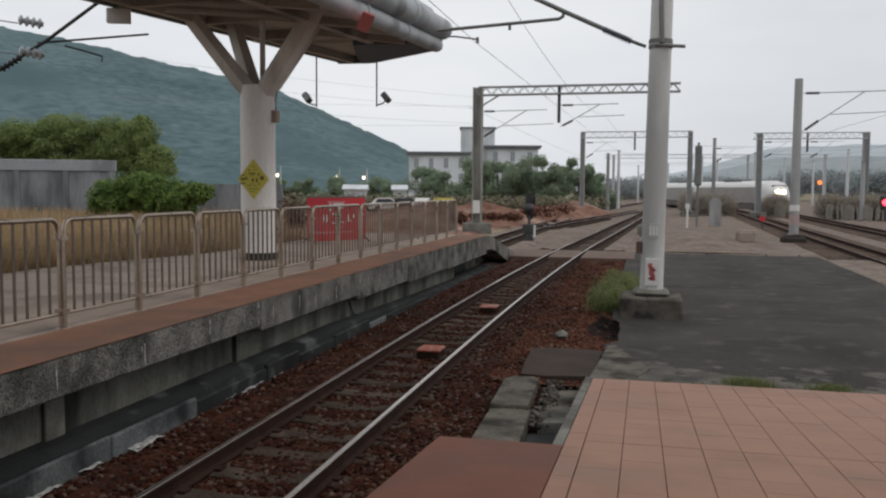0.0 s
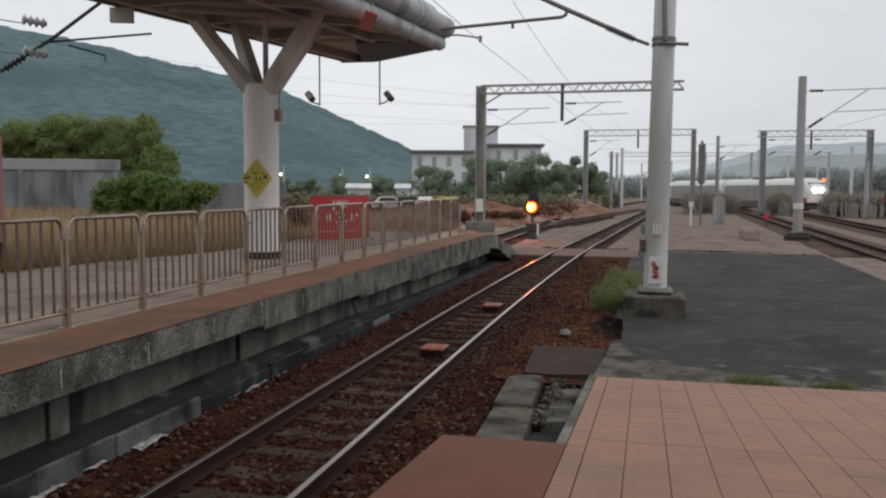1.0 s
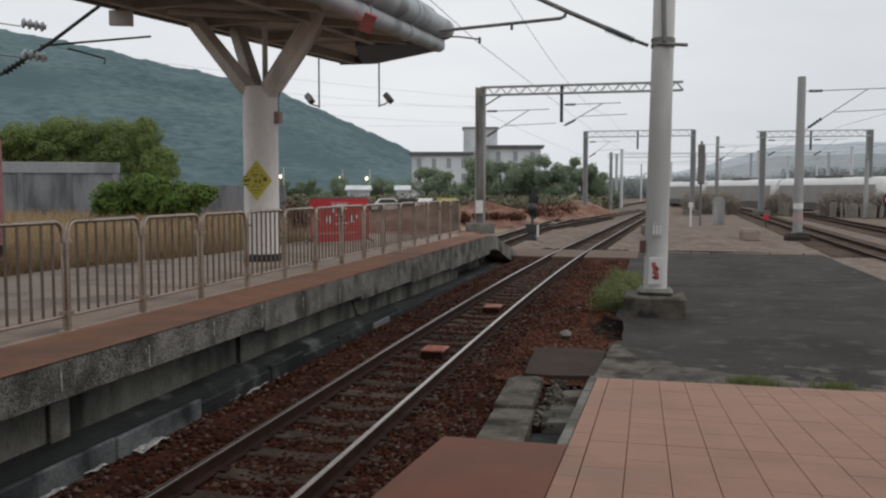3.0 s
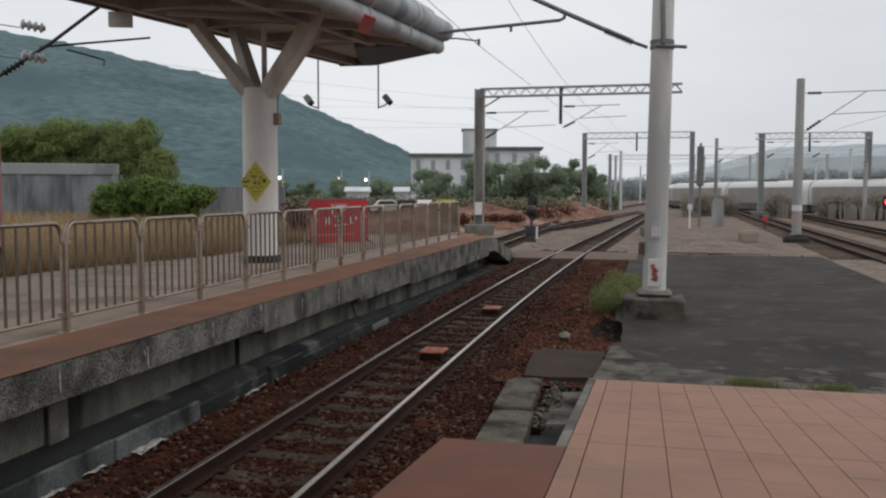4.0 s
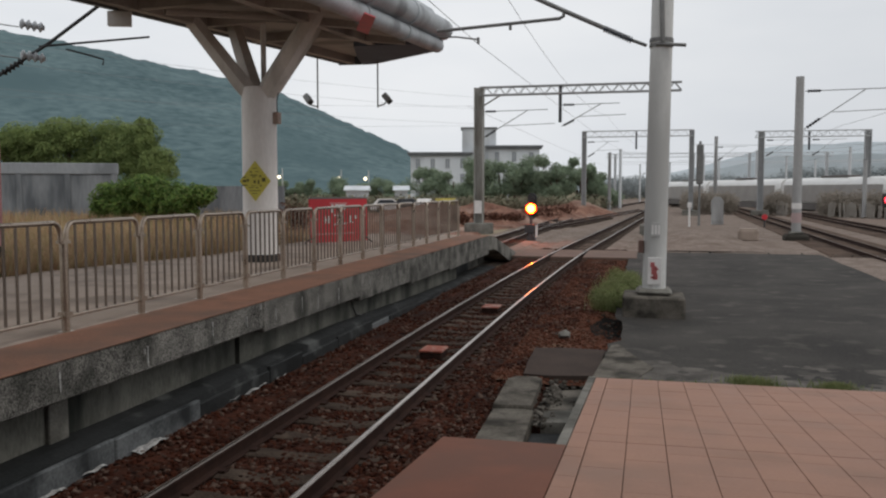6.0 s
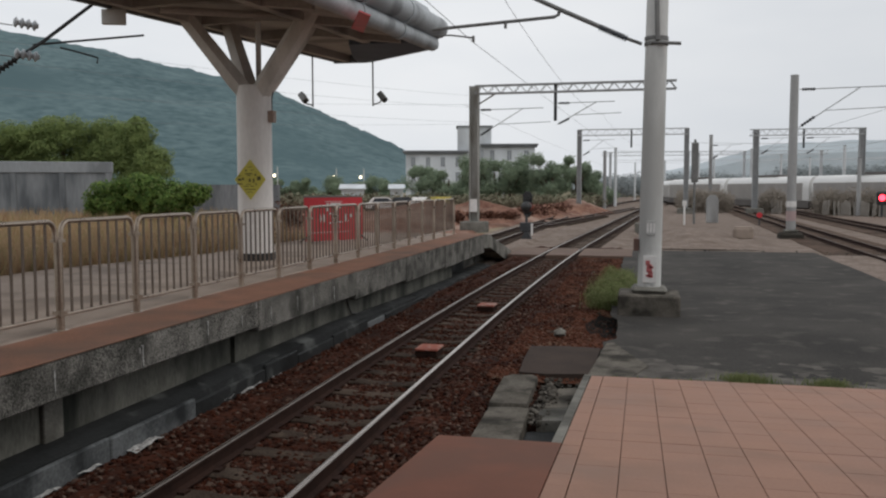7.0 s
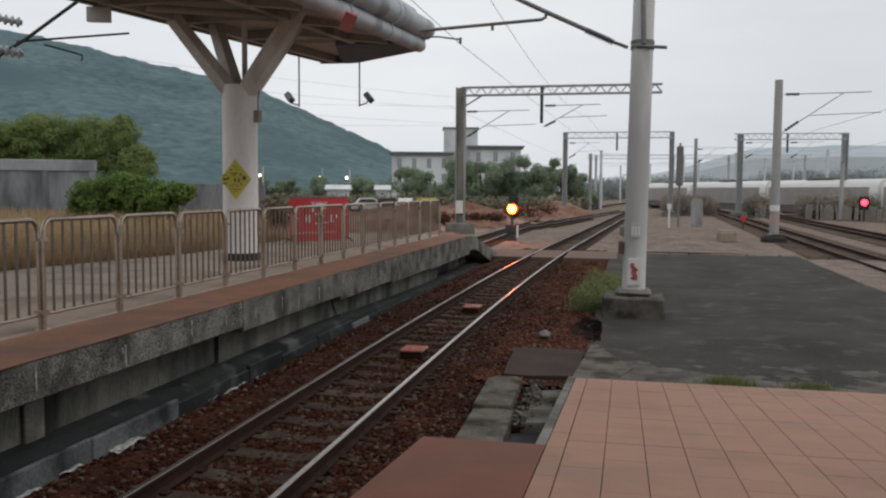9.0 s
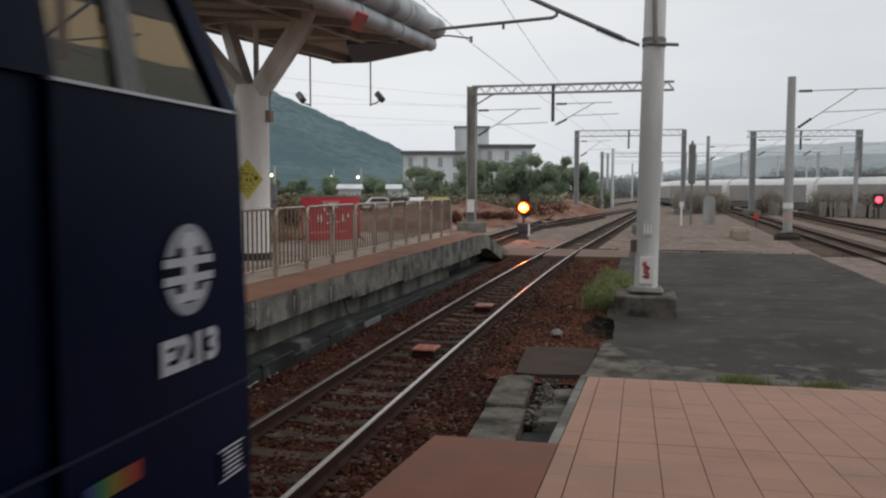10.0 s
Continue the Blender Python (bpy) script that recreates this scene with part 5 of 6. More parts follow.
# concrete wall behind the platform
w = thing("concrete_wall", pose(-30.55, 44.65, 0.4, 0, 0, 28), "tall weathered grey concrete wall with a capping band", "wall")
part("wall_body", Shape().box(-18, 0, 0, 0.35, -0.6, 2.95), FAR_WALL, w)
part("capping", Shape().box(-18.05, 0.05, -0.08, 0.43, 2.952, 3.6, 0.03), WALL_CAP, w, "smooth grey capping band")
for i in range(7):
    part("pilaster", Shape().box(-0.3 - i * 2.6, -i * 2.6, -0.06, 0.0, -0.6, 2.95), FAR_WALL, w)
x, y = polar(-29.5, 62)
w = thing("concrete_wall", pose(x, y, 0.3, 0, 0, 25), "low grey concrete wall behind the bush", "wall")
part("wall_body", Shape().box(-7, 6, 0, 0.3, -0.6, 2.4), FAR_WALL, w)

# tree belts
rnd = random.Random(11)
belt = []
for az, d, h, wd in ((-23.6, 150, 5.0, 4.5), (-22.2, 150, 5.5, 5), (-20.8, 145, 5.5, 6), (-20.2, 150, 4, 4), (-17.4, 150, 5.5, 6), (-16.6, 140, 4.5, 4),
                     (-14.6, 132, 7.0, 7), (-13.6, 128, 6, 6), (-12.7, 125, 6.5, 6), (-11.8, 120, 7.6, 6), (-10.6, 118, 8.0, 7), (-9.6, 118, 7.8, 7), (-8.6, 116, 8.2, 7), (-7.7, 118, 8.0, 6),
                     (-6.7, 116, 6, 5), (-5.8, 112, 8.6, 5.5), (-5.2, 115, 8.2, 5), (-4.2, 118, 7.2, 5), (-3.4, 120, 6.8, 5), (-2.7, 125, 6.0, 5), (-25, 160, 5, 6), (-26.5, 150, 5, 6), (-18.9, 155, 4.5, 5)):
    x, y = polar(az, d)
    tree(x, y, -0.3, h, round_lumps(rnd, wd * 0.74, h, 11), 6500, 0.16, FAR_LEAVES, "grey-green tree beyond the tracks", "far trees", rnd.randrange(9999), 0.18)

g = Shape()
rnd2 = random.Random(8)
for i in range(74):
    x, y = polar(-27 + 24 * i / 73, rnd2.uniform(96, 108))
    leaf_cloud(g, rnd2, (x, y, 0.8), (2.2, 1.5, rnd2.uniform(1.0, 1.6)), 260, 0.18)
solid("scrub", g, island_material("scrub_leaves", [(0.20, 0.17, 0.12), (0.28, 0.25, 0.18), (0.16, 0.18, 0.11)], 0.9), "low dry scrub behind the soil field", "scrub", kind="stuff")

# soil heaps beyond the branch track
def heap(x, y, rx, ry, h, seed):
    def z(u, v):
        q = math.hypot(u, v)
        base = max(0.0, 1 - q) ** 0.8 * h * 0.8
        return -0.35 + base * (1 + 0.5 * noise.noise((u * 2 + seed, v * 2, seed))) + 0.18 * noise.noise((u * 7 + seed, v * 7, 1)) * (1 if q < 0.95 else 0)
    s = grid_sheet(-1, 1, -1, 1, 26, 26, z)
    s.v = [(x + u * rx, y + v * ry, w) for u, v, w in s.v]
    solid("earth_mound", s, SOIL, "heap of reddish brown soil beside the track", "soil heap", "soil heaps")


g = grid_sheet(-40, -7.6, 34, 110, 40, 50, lambda x, y: -0.22 + 0.15 * hills(x, y, 0.25) + (0.0 if x < branch_x(y) - 2.4 else -0.4))
solid("soil_field", g, SOIL, "reddish bare soil beyond the branch track", "soil", kind="structure")
for i, (az, d, rx, ry, h) in enumerate(((-9.6, 68, 5.0, 4, 1.6), (-7.2, 76, 5.5, 4, 1.7), (-12.3, 62, 3, 3, 1.3), (-4.6, 92, 5, 6, 2.0), (-11.0, 80, 6, 4, 1.8), (-16, 60, 5, 4, 1.4), (-19.5, 58, 5, 4, 1.3), (-5.6, 84, 4, 4, 1.8), (-14, 85, 8, 4, 1.8), (-23, 58, 5, 4, 1.3))):
    x, y = polar(az, d)
    heap(x, y, rx, ry, h, i * 3.1)
BRUSH = island_material("dead_brush", [(0.05, 0.022, 0.016), (0.10, 0.045, 0.03), (0.16, 0.07, 0.045)], 0.9)
for i, (az, d, w_, h_) in enumerate(((-9.9, 61, 1.3, 0.45), (-6.3, 70, 1.9, 0.8), (-12.1, 55, 0.7, 0.55), (-8.6, 60, 1.2, 0.4), (-7.4, 68, 1.3, 0.6), (-23.9, 46, 1.1, 1.2), (-23.0, 46.5, 1.0, 1.05), (-11.0, 60, 0.7, 0.5), (-5.2, 76, 1.5, 0.8))):
    x, y = polar(az, d)
    s = Shape()
    leaf_cloud(s, random.Random(i), (x, y, h_ * 0.6 + 0.25), (w_, 0.9, h_), 500, 0.09)
    solid("dead_brush", s, BRUSH, "dark heap of dead brush on the soil", "brush", kind="stuff")

x, y = polar(-13.1, 88)
t = thing("dumper", pose(x, y, -0.2, 0, 0, 40), "small yellow site dumper on the soil", "vehicle")
part("skip", Shape().prism([(-0.9, 0.9), (0.5, 0.9), (0.7, 1.75), (-1.1, 1.75)], "y", -0.6, 0.6), YELLOW, t, "yellow skip")
part("chassis", Shape().box(-0.9, 1.3, -0.45, 0.45, 0.45, 0.9, 0.05), DARK_STEEL, t)
for wx in (-0.6, 0.9):
    for wy in (-0.55, 0.55):
        part("wheel", Shape().tube([(wx, wy - 0.12, 0.4), (wx, wy + 0.12, 0.4)], 0.4, 12), BLACK, t, "", True)

def parked_car(x, y, turn, paint, label):
    t = thing("car", pose(x, y, 0.0, 0, 0, turn), label, "car", "parked cars")
    part("body", Shape().prism([(-2.1, 0.35), (-2.15, 0.8), (-1.9, 0.95), (1.0, 0.98), (1.95, 0.85), (2.1, 0.6), (2.1, 0.35)], "y", -0.82, 0.82), paint, t)
    part("cabin", Shape().prism([(-1.8, 0.96), (-1.35, 1.47), (0.2, 1.5), (0.95, 0.98)], "y", -0.72, 0.72), paint, t)
    for sy in (-0.725, 0.725):
        part("side_window", Shape().prism([(-1.5, 1.02), (-1.22, 1.38), (0.12, 1.4), (0.66, 1.02)], "y", sy - 0.006, sy + 0.006), DARK_GLASS, t, "dark side window")
    for wx in (-1.3, 1.3):
        for sy in (-0.72, 0.72):
            part("wheel", Shape().tube([(wx, sy - 0.1, 0.32), (wx, sy + 0.1, 0.32)], 0.32, 12), BLACK, t, "", True)


for az, turn, paint, lab in ((-16.9, 20, WHITE, "small white car parked beyond the soil field"), (-15.5, 15, DARK_STEEL, "dark grey car parked beyond the soil field"), (-14.6, 100, WHITE, "white car parked beyond the soil field")):
    parked_car(*polar(az, 90), turn, paint, lab)

# apartment building
bl = thing("apartment_building", pose(*polar(-10.95, 205), -0.5, 0, 0, 12.5), "pale grey concrete building with dark windows and a raised block", "building")
WIN = Shape().box(-0.65, 0.65, -0.1, 0.05, -1.3, -1.15).box(-0.65, 0.65, -0.1, 0.05, 1.15, 1.3).box(-0.65, -0.5, -0.1, 0.05, -1.15, 1.15).box(0.5, 0.65, -0.1, 0.05, -1.15, 1.15).box(-0.04, 0.04, -0.08, 0.0, -1.15, 1.15).mesh("window", HOUSE_WALL)
# panes are lightened to paint in the distance haze
PANE = Shape().box(-0.5, 0.5, -0.05, 0.0, -1.15, 1.15).mesh("pane", material("hazed_window", (0.27, 0.29, 0.31), (0.20, 0.215, 0.235), 0.3, scale=1, fine=5, bump=0))


HOUSE_ROOF = material("grey_roof_slab", (0.20, 0.21, 0.225), (0.15, 0.16, 0.17), 0.8, scale=0.4, fine=4, bump=0.05)


def block(x0, x1, h, y0=0):
    part("wall", Shape().box(x0, x1, y0, y0 + 10, 0, h), HOUSE_WALL, bl)
    part("roof", Shape().box(x0 - 0.8, x1 + 0.8, y0 - 0.8, y0 + 10.8, h, h + 0.45, 0.08), HOUSE_ROOF, bl, "flat overhanging roof slab")
    part("cornice", Shape().box(x0 - 0.5, x1 + 0.5, y0 - 0.45, y0 - 0.02, h - 0.5, h - 0.03), HOUSE_ROOF, bl, "dark cornice")
    for s in range(int(h / 3.4)):
        n = int((x1 - x0) / 3.3)
        for i in range(n):
            w_ = part("window", WIN, None, bl)
            w_.location = (x0 + (i + 0.5) * (x1 - x0) / n, y0, h - 2.3 - s * 3.6)
            part("pane", PANE, None, w_)


block(-16.5, -2.2, 11.6)
block(2.3, 14.6, 13.2)
part("wall", Shape().box(-4.0, 4.2, 1.5, 9, 0, 17.8), HOUSE_WALL, bl, "raised stair block")
part("roof", Shape().box(-4.3, 4.5, 1.2, 9.3, 17.8, 18.1), HOUSE_ROOF, bl)

# small sheds
for az, d, ww in ((-19.2, 120, 1.5), (-16.2, 122, 0.9)):
    x, y = polar(az, d)
    t = thing("shed", pose(x, y, -0.3, 0, 0, 15), "low shed with a pale metal roof", "shed", "sheds")
    part("wall", Shape().box(-ww, ww, 0, 4, 0, 2.6), HOUSE_WALL, t)
    part("roof", Shape().prism([(-0.5, 2.6), (-0.5, 2.75), (2, 3.35), (4.5, 2.75), (4.5, 2.6)], "x", -ww - 0.3, ww + 0.3), HOUSE_WALL, t, "pale metal roof")

LAMP_GLOW = glow("street_lamp_glow", (1.0, 0.86, 0.6), 4)
for az, d, z in ((-24.3, 150, 5.0), (-18.6, 150, 4.7), (-20.4, 170, 5.2)):
    x, y = polar(az, d)
    t = thing("street_lamp", pose(x, y, -0.3), "thin street lamp with a glowing warm head", "lamp", "street lamps")
    part("mast", Shape().tube([(0.6, 0, 0), (0.6, 0, z + 1.5)], 0.09, 6), POLE, t)
    q = 0.25 if d < 160 else 0.14
    part("lamp_head", Shape().tube([(0, 0, z - q), (0, 0, z - q * 0.7), (0, 0, z), (0, 0, z + q * 0.7), (0, 0, z + q)], q, 10, radii=[q * 0.2, q * 0.75, q, q * 0.75, q * 0.2]), LAMP_GLOW, t, "glowing lamp head")
    part("arm", Shape().tube([(0.6, 0, z + 0.5), (0.0, 0, z + 0.3)], 0.05, 5), POLE, t)

# far side of the yard: low trees in a belt, coloured pale for haze, pale fence
s = Shape()
rnd = random.Random(3)
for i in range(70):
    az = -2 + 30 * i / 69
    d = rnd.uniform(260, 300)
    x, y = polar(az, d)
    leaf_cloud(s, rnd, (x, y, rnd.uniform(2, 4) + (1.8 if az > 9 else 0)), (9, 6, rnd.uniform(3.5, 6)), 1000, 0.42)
solid("far_woods", s, island_material("hazy_woods", [(0.36, 0.395, 0.40), (0.40, 0.435, 0.44), (0.44, 0.475, 0.48)], 0.9, transl=0.5), "belt of woods beyond the yard, paled for haze", "woods", kind="stuff")
g = Shape()
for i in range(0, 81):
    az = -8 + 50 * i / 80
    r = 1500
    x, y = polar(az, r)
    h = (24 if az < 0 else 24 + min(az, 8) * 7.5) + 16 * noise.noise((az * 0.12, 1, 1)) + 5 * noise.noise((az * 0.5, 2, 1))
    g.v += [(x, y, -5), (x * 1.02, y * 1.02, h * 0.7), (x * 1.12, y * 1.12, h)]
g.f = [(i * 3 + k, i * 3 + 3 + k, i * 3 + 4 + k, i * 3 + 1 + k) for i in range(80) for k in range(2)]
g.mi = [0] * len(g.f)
# haze is part of the hills' pale blue-grey colour
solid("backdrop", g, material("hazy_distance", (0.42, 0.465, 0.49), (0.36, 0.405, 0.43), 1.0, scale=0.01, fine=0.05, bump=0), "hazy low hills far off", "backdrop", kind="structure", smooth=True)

# ---- yard things ----
g = grid_sheet(-1, 1, -1, 1, 30, 30, lambda u, v: -0.16 + 0.42 * max(0.0, 1 - math.hypot(u, v)) ** 0.9 * (1 + 0.4 * noise.noise((u * 3, v * 3, 6))) + 0.03 * noise.noise((u * 14, v * 14, 2)))
g.v = [(2.6 + 2.3 * u, 45.5 + 8.5 * v, w) for u, v, w in g.v]
solid("gravel_mound", g, GRAVEL, "low heap of brown-grey gravel beyond the asphalt", "gravel heap")
ch = thing("cable_chamber", pose(5.25, 46, -0.2, 0, 0, -8), "low weathered concrete cable chamber on the gravel", "chamber")
part("body", Shape().box(-0.5, 0.5, -0.5, 0.5, 0, 0.55, 0.05), PAVING, ch)
part("lid", Shape().box(-0.44, 0.44, -0.44, 0.44, 0.552, 0.62, 0.02), PAVING, ch, "pale concrete lid")
cab = thing("relay_cabinet", pose(5.3, 66, -0.15), "grey trackside relay cabinet with a rounded top", "cabinet")
part("body", Shape().prism([(-0.42, 0), (-0.42, 1.75), (-0.2, 2.05), (0.2, 2.05), (0.42, 1.75), (0.42, 0)], "y", -0.3, 0.3), YARD_POLE, cab)
part("door", Shape().box(-0.36, 0.36, -0.33, -0.305, 0.2, 1.65, 0.01), YARD_POLE, cab)
sg = thing("signal_mast", pose(3.75, 62, -0.1), "tall black colour-light signal on a thin mast, unlit", "signal")
part("mast", Shape().tube([(0, 0, 0), (0, 0, 5.9)], 0.08, 8), GALV, sg)
part("head", Shape().box(-0.24, 0.24, -0.15, 0.15, 2.9, 5.7, 0.08), GALV, sg, "black signal head")
mk = thing("marker_post", pose(3.0, 60, -0.1), "thin white marker post beside the track", "post")
part("post", Shape().tube([(0, 0, 0), (0, 0, 1.6)], 0.07, 8), WHITE, mk)
part("cap", Shape().box(-0.15, 0.15, -0.05, 0.05, 1.3, 1.65, 0.02), WHITE, mk)
RED_GLOW = glow("red_lamp", (1.0, 0.03, 0.05), 7)
x, y = polar(14.35, 83)
rs = thing("dwarf_signal", pose(x, y, -0.1), "low black signal showing a red light", "signal")
part("mast", Shape().tube([(0, 0, 0), (0, 0, 1.3)], 0.09, 8), DARK_STEEL, rs)
part("head", Shape().box(-0.42, 0.42, 0.0, 0.3, 1.0, 2.2, 0.1), BLACK, rs)
part("lamp", Shape().tube([(0, -0.05, 1.65), (0, 0.02, 1.65)], 0.27, 16), RED_GLOW, rs, "glowing red lamp")
x, y = polar(7.45, 62)
mk = thing("marker_lamp", pose(x, y, -0.15), "small red marker on a stub post", "marker")
part("stub", Shape().tube([(0, 0, 0), (0, 0, 0.5)], 0.05, 6), DARK_STEEL, mk)
part("red_disc", Shape().tube([(0, -0.06, 0.7), (0, 0.06, 0.7)], 0.19, 12), RED, mk, "bright red disc")
x, y = polar(10.7, 125)
ol = thing("yard_lamp", pose(x, y, -0.1), "yard lamp glowing orange on a mast", "lamp")
part("mast", Shape().tube([(0, 0.2, 0), (0, 0.2, 4.2)], 0.08, 6), GALV, ol)
part("lamp", Shape().tube([(0, 0, 3.8), (0, 0.1, 3.8)], 0.3, 12), glow("orange_lamp", (1.0, 0.26, 0.07), 1.1), ol, "glowing orange lamp")
fence = thing("paling_fence", Matrix(), "weathered grey-brown palings along the yard", "fence")
pal = Shape().box(-0.07, 0.07, -0.05, 0.05, 0, 1.35, 0.01).mesh("paling", PALING)
for i in range(70):
    az = 8.2 + 8.5 * i / 69
    x, y = polar(az, 92 - 10 * i / 69)
    if rnd.random() < 0.8 and min(abs(x - yard_x(y)), abs(x - yard_far_x(y))) > 1.6:
        p = part("paling", pal, None, fence)
        p.matrix_basis = pose(x, y, -0.15 + rnd.uniform(-0.2, 0.1), 0, rnd.uniform(-3, 3), 0)
g = Shape()
for i in range(170):
    far_row = i >= 130
    az = 2.6 + (3.8 * (i - 130) / 39 if far_row else 12.4 * i / 129)
    x, y = polar(az, 106.5 if far_row else 97 - 9 * i / 129 + rnd.uniform(-1.5, 1.5))
    if min(abs(x - yard_x(y)), abs(x - yard_far_x(y))) > 1.45:
        leaf_cloud(g, rnd, (x, y, rnd.uniform(0.8, 1.1)), (0.95, 1.1, rnd.uniform(1.3, 2.0)), 420, 0.10)
solid("hedge", g, island_material("dry_hedge", [(0.40, 0.35, 0.30), (0.46, 0.40, 0.34), (0.37, 0.34, 0.28)], 0.9, transl=0.4), "low dry scrub along the yard fence", "hedge", kind="stuff")

# ---- grasses ----
def blades(name, mat, label, count, place, hmin, hmax, wid, seed):
    rnd = random.Random(seed)
    s = Shape()
    for _ in range(count):
        x, y, z = place(rnd)
        h, a = rnd.uniform(hmin, hmax), rnd.uniform(0, 6.283)
        lx, ly = rnd.gauss(0, 0.25) * h, rnd.gauss(0, 0.25) * h
        wx, wy = math.cos(a) * wid, math.sin(a) * wid
        o = len(s.v)
        s.v += [(x - wx, y - wy, z), (x + wx, y + wy, z), (x + lx * 0.4 + wx * 0.8, y + ly * 0.4 + wy * 0.8, z + h * 0.6), (x + lx * 0.4 - wx * 0.8, y + ly * 0.4 - wy * 0.8, z + h * 0.6), (x + lx, y + ly, z + h)]
        s.f += [(o, o + 1, o + 2, o + 3), (o + 3, o + 2, o + 4)]
        s.mi += [0, 0]
    return solid(name, s, mat, label, "grass", kind="stuff")


def dry_place(rnd):
    y = 8 + 15 * rnd.random() ** 1.3
    x = BACK(min(y, 26)) - 0.05 - 13 * rnd.random() ** 1.8
    return x, y, 0.55


g = grid_sheet(-70, -6.2, -10, 60, 30, 40, lambda x, y: (0.62 if y < 34 and x < BACK(min(y, 26.4)) - 0.3 else 0.1) + 0.1 * hills(x, y, 0.3) - (0.6 if y > 33 and x > -24 else 0.5 if y > 50 else 0) - (0.9 if x > -7.5 else 0))
solid("grass_field", g, GROUND, "dry grassy ground behind the platform", "ground", kind="structure")
blades("dry_grass", DRY_GRASS, "tall dry yellow-brown grass behind the platform", 26000, dry_place, 0.35, 0.95, 0.012, 1)
blades("dry_grass", DRY_GRASS, "dry yellow-brown grass before the concrete wall", 9000, lambda r: (r.uniform(-42, -18), 26 + 18 * r.random(), 0.4), 0.4, 1.1, 0.022, 2)
s = Shape()
rnd = random.Random(41)
for _ in range(130):
    x, y, _z = dry_place(rnd)
    leaf_cloud(s, rnd, (x - 0.25, y, rnd.uniform(0.75, 1.15)), (rnd.uniform(0.3, 0.6), 0.5, rnd.uniform(0.25, 0.45)), 300, 0.03)
solid("dry_weeds", s, DRY_GRASS, "tangled dry weeds and seed heads behind the platform", "weeds", kind="stuff")
blades("weeds", GREEN_GRASS, "green and yellow weeds growing by the pole footing", 5200, lambda r: (-0.5 + r.gauss(0, 0.22), 17.7 + 6.5 * r.random() ** 1.3, -0.15), 0.10, 0.42, 0.005, 3)
s = Shape()
rnd = random.Random(31)
for _ in range(26):
    q = rnd.random() ** 1.4
    leaf_cloud(s, rnd, (-0.48 + rnd.gauss(0, 0.2), 17.6 + 6.0 * q, 0.06 + rnd.uniform(-0.1, 0.2)), (0.26, 0.4, 0.24), 420, 0.024)
solid("weed_leaves", s, GREEN_GRASS, "soft green leafy weeds by the pole footing", "weeds", kind="stuff")
blades("weeds", GREEN_GRASS, "small green tuft in the asphalt joint", 1000, lambda r: (1.32 + r.gauss(0, 0.13), 10.9 + r.gauss(0, 0.08), -0.02), 0.04, 0.15, 0.005, 4)
blades("weeds", GREEN_GRASS, "small green tuft in the asphalt joint", 800, lambda r: (2.28 + r.gauss(0, 0.12), 10.9 + r.gauss(0, 0.08), -0.02), 0.03, 0.12, 0.005, 5)
blades("weeds", GREEN_GRASS, "sparse weeds along the joint of tiles and asphalt", 350, lambda r: (r.uniform(-0.3, 4), 10.78 + r.gauss(0, 0.04), -0.02), 0.03, 0.08, 0.005, 6)

# ---- boxes between the rails, crossing ----
ORANGE_BOX = material("orange_box", (0.34, 0.11, 0.075), (0.24, 0.075, 0.055), 0.7, scale=4, fine=40, stain=(0.36, 0.24, 0.2), stain_scale=8, spec=0.15)
for y, lab in ((12.55, "flat orange-red equipment box between the rails"), (17.5, "flat rusty red equipment box between the rails")):
    t = thing("track_box", pose(main_x(y) + 0.08, y, -0.17), lab, "equipment box", "boxes between the rails")
    part("body", Shape().box(-0.17, 0.17, -0.22, 0.22, 0, 0.10, 0.015), RUST, t)
    part("lid", Shape().box(-0.18, 0.18, -0.23, 0.23, 0.102, 0.135, 0.01), ORANGE_BOX, t, "orange-red lid")
g = Shape()
for x0, x1 in ((-0.5, 0.5), (0.68, 2.6), (-1.9, -0.68)):
    g.box(main_x(32.5) + x0, main_x(32.5) + x1, 30.9, 34.6, -0.3, -0.02, 0.02)
solid("track_crossing", g, material("crossing_boards", (0.15, 0.095, 0.07), (0.09, 0.058, 0.044), 0.9, scale=1.2, fine=20, bump=0.3), "brown boarded crossing over the main track", "crossing", kind="structure")

# ---- flashing signal beside the branch track ----
AMBER, AMBER_RIM = glow("amber_lamp", (1.0, 0.13, 0.0035), 230), glow("amber_rim", (1.0, 0.04, 0.001), 7)
fs = thing("flashing_signal", pose(-5.68, 43.6, -0.15), "low black signal with a flashing amber lamp on a short mast", "signal")
part("mast", Shape().tube([(0, 0, 0), (0, 0, 1.2)], 0.07, 8), DARK_STEEL, fs)
part("relay_box", Shape().box(-0.32, 0.32, -0.2, 0.2, 0.32, 0.8, 0.03), DARK_STEEL, fs, "dark relay box on the mast")
part("foot", Shape().prism([(-0.3, -0.1), (0.3, -0.1), (0.1, 0.3), (-0.1, 0.3)], "y", -0.2, 0.2), DARK_STEEL, fs)
part("head", Shape().prism([(-0.12, 1.05), (0.12, 1.05), (0.24, 1.35), (0.24, 2.2), (0.12, 2.4), (-0.12, 2.4), (-0.24, 2.2), (-0.24, 1.35)], "y", 0.3, 0.42), BLACK, fs, "black signal head")
part("white_post", Shape().box(0.26, 0.36, -0.25, -0.2, 0.15, 0.75, 0.01), WHITE, fs, "short white post")
part("hood", Shape().tube([(0, 0.31, 2.08), (0, 0.1, 2.08)], 0.15, 12), BLACK, fs, "black lamp hood")
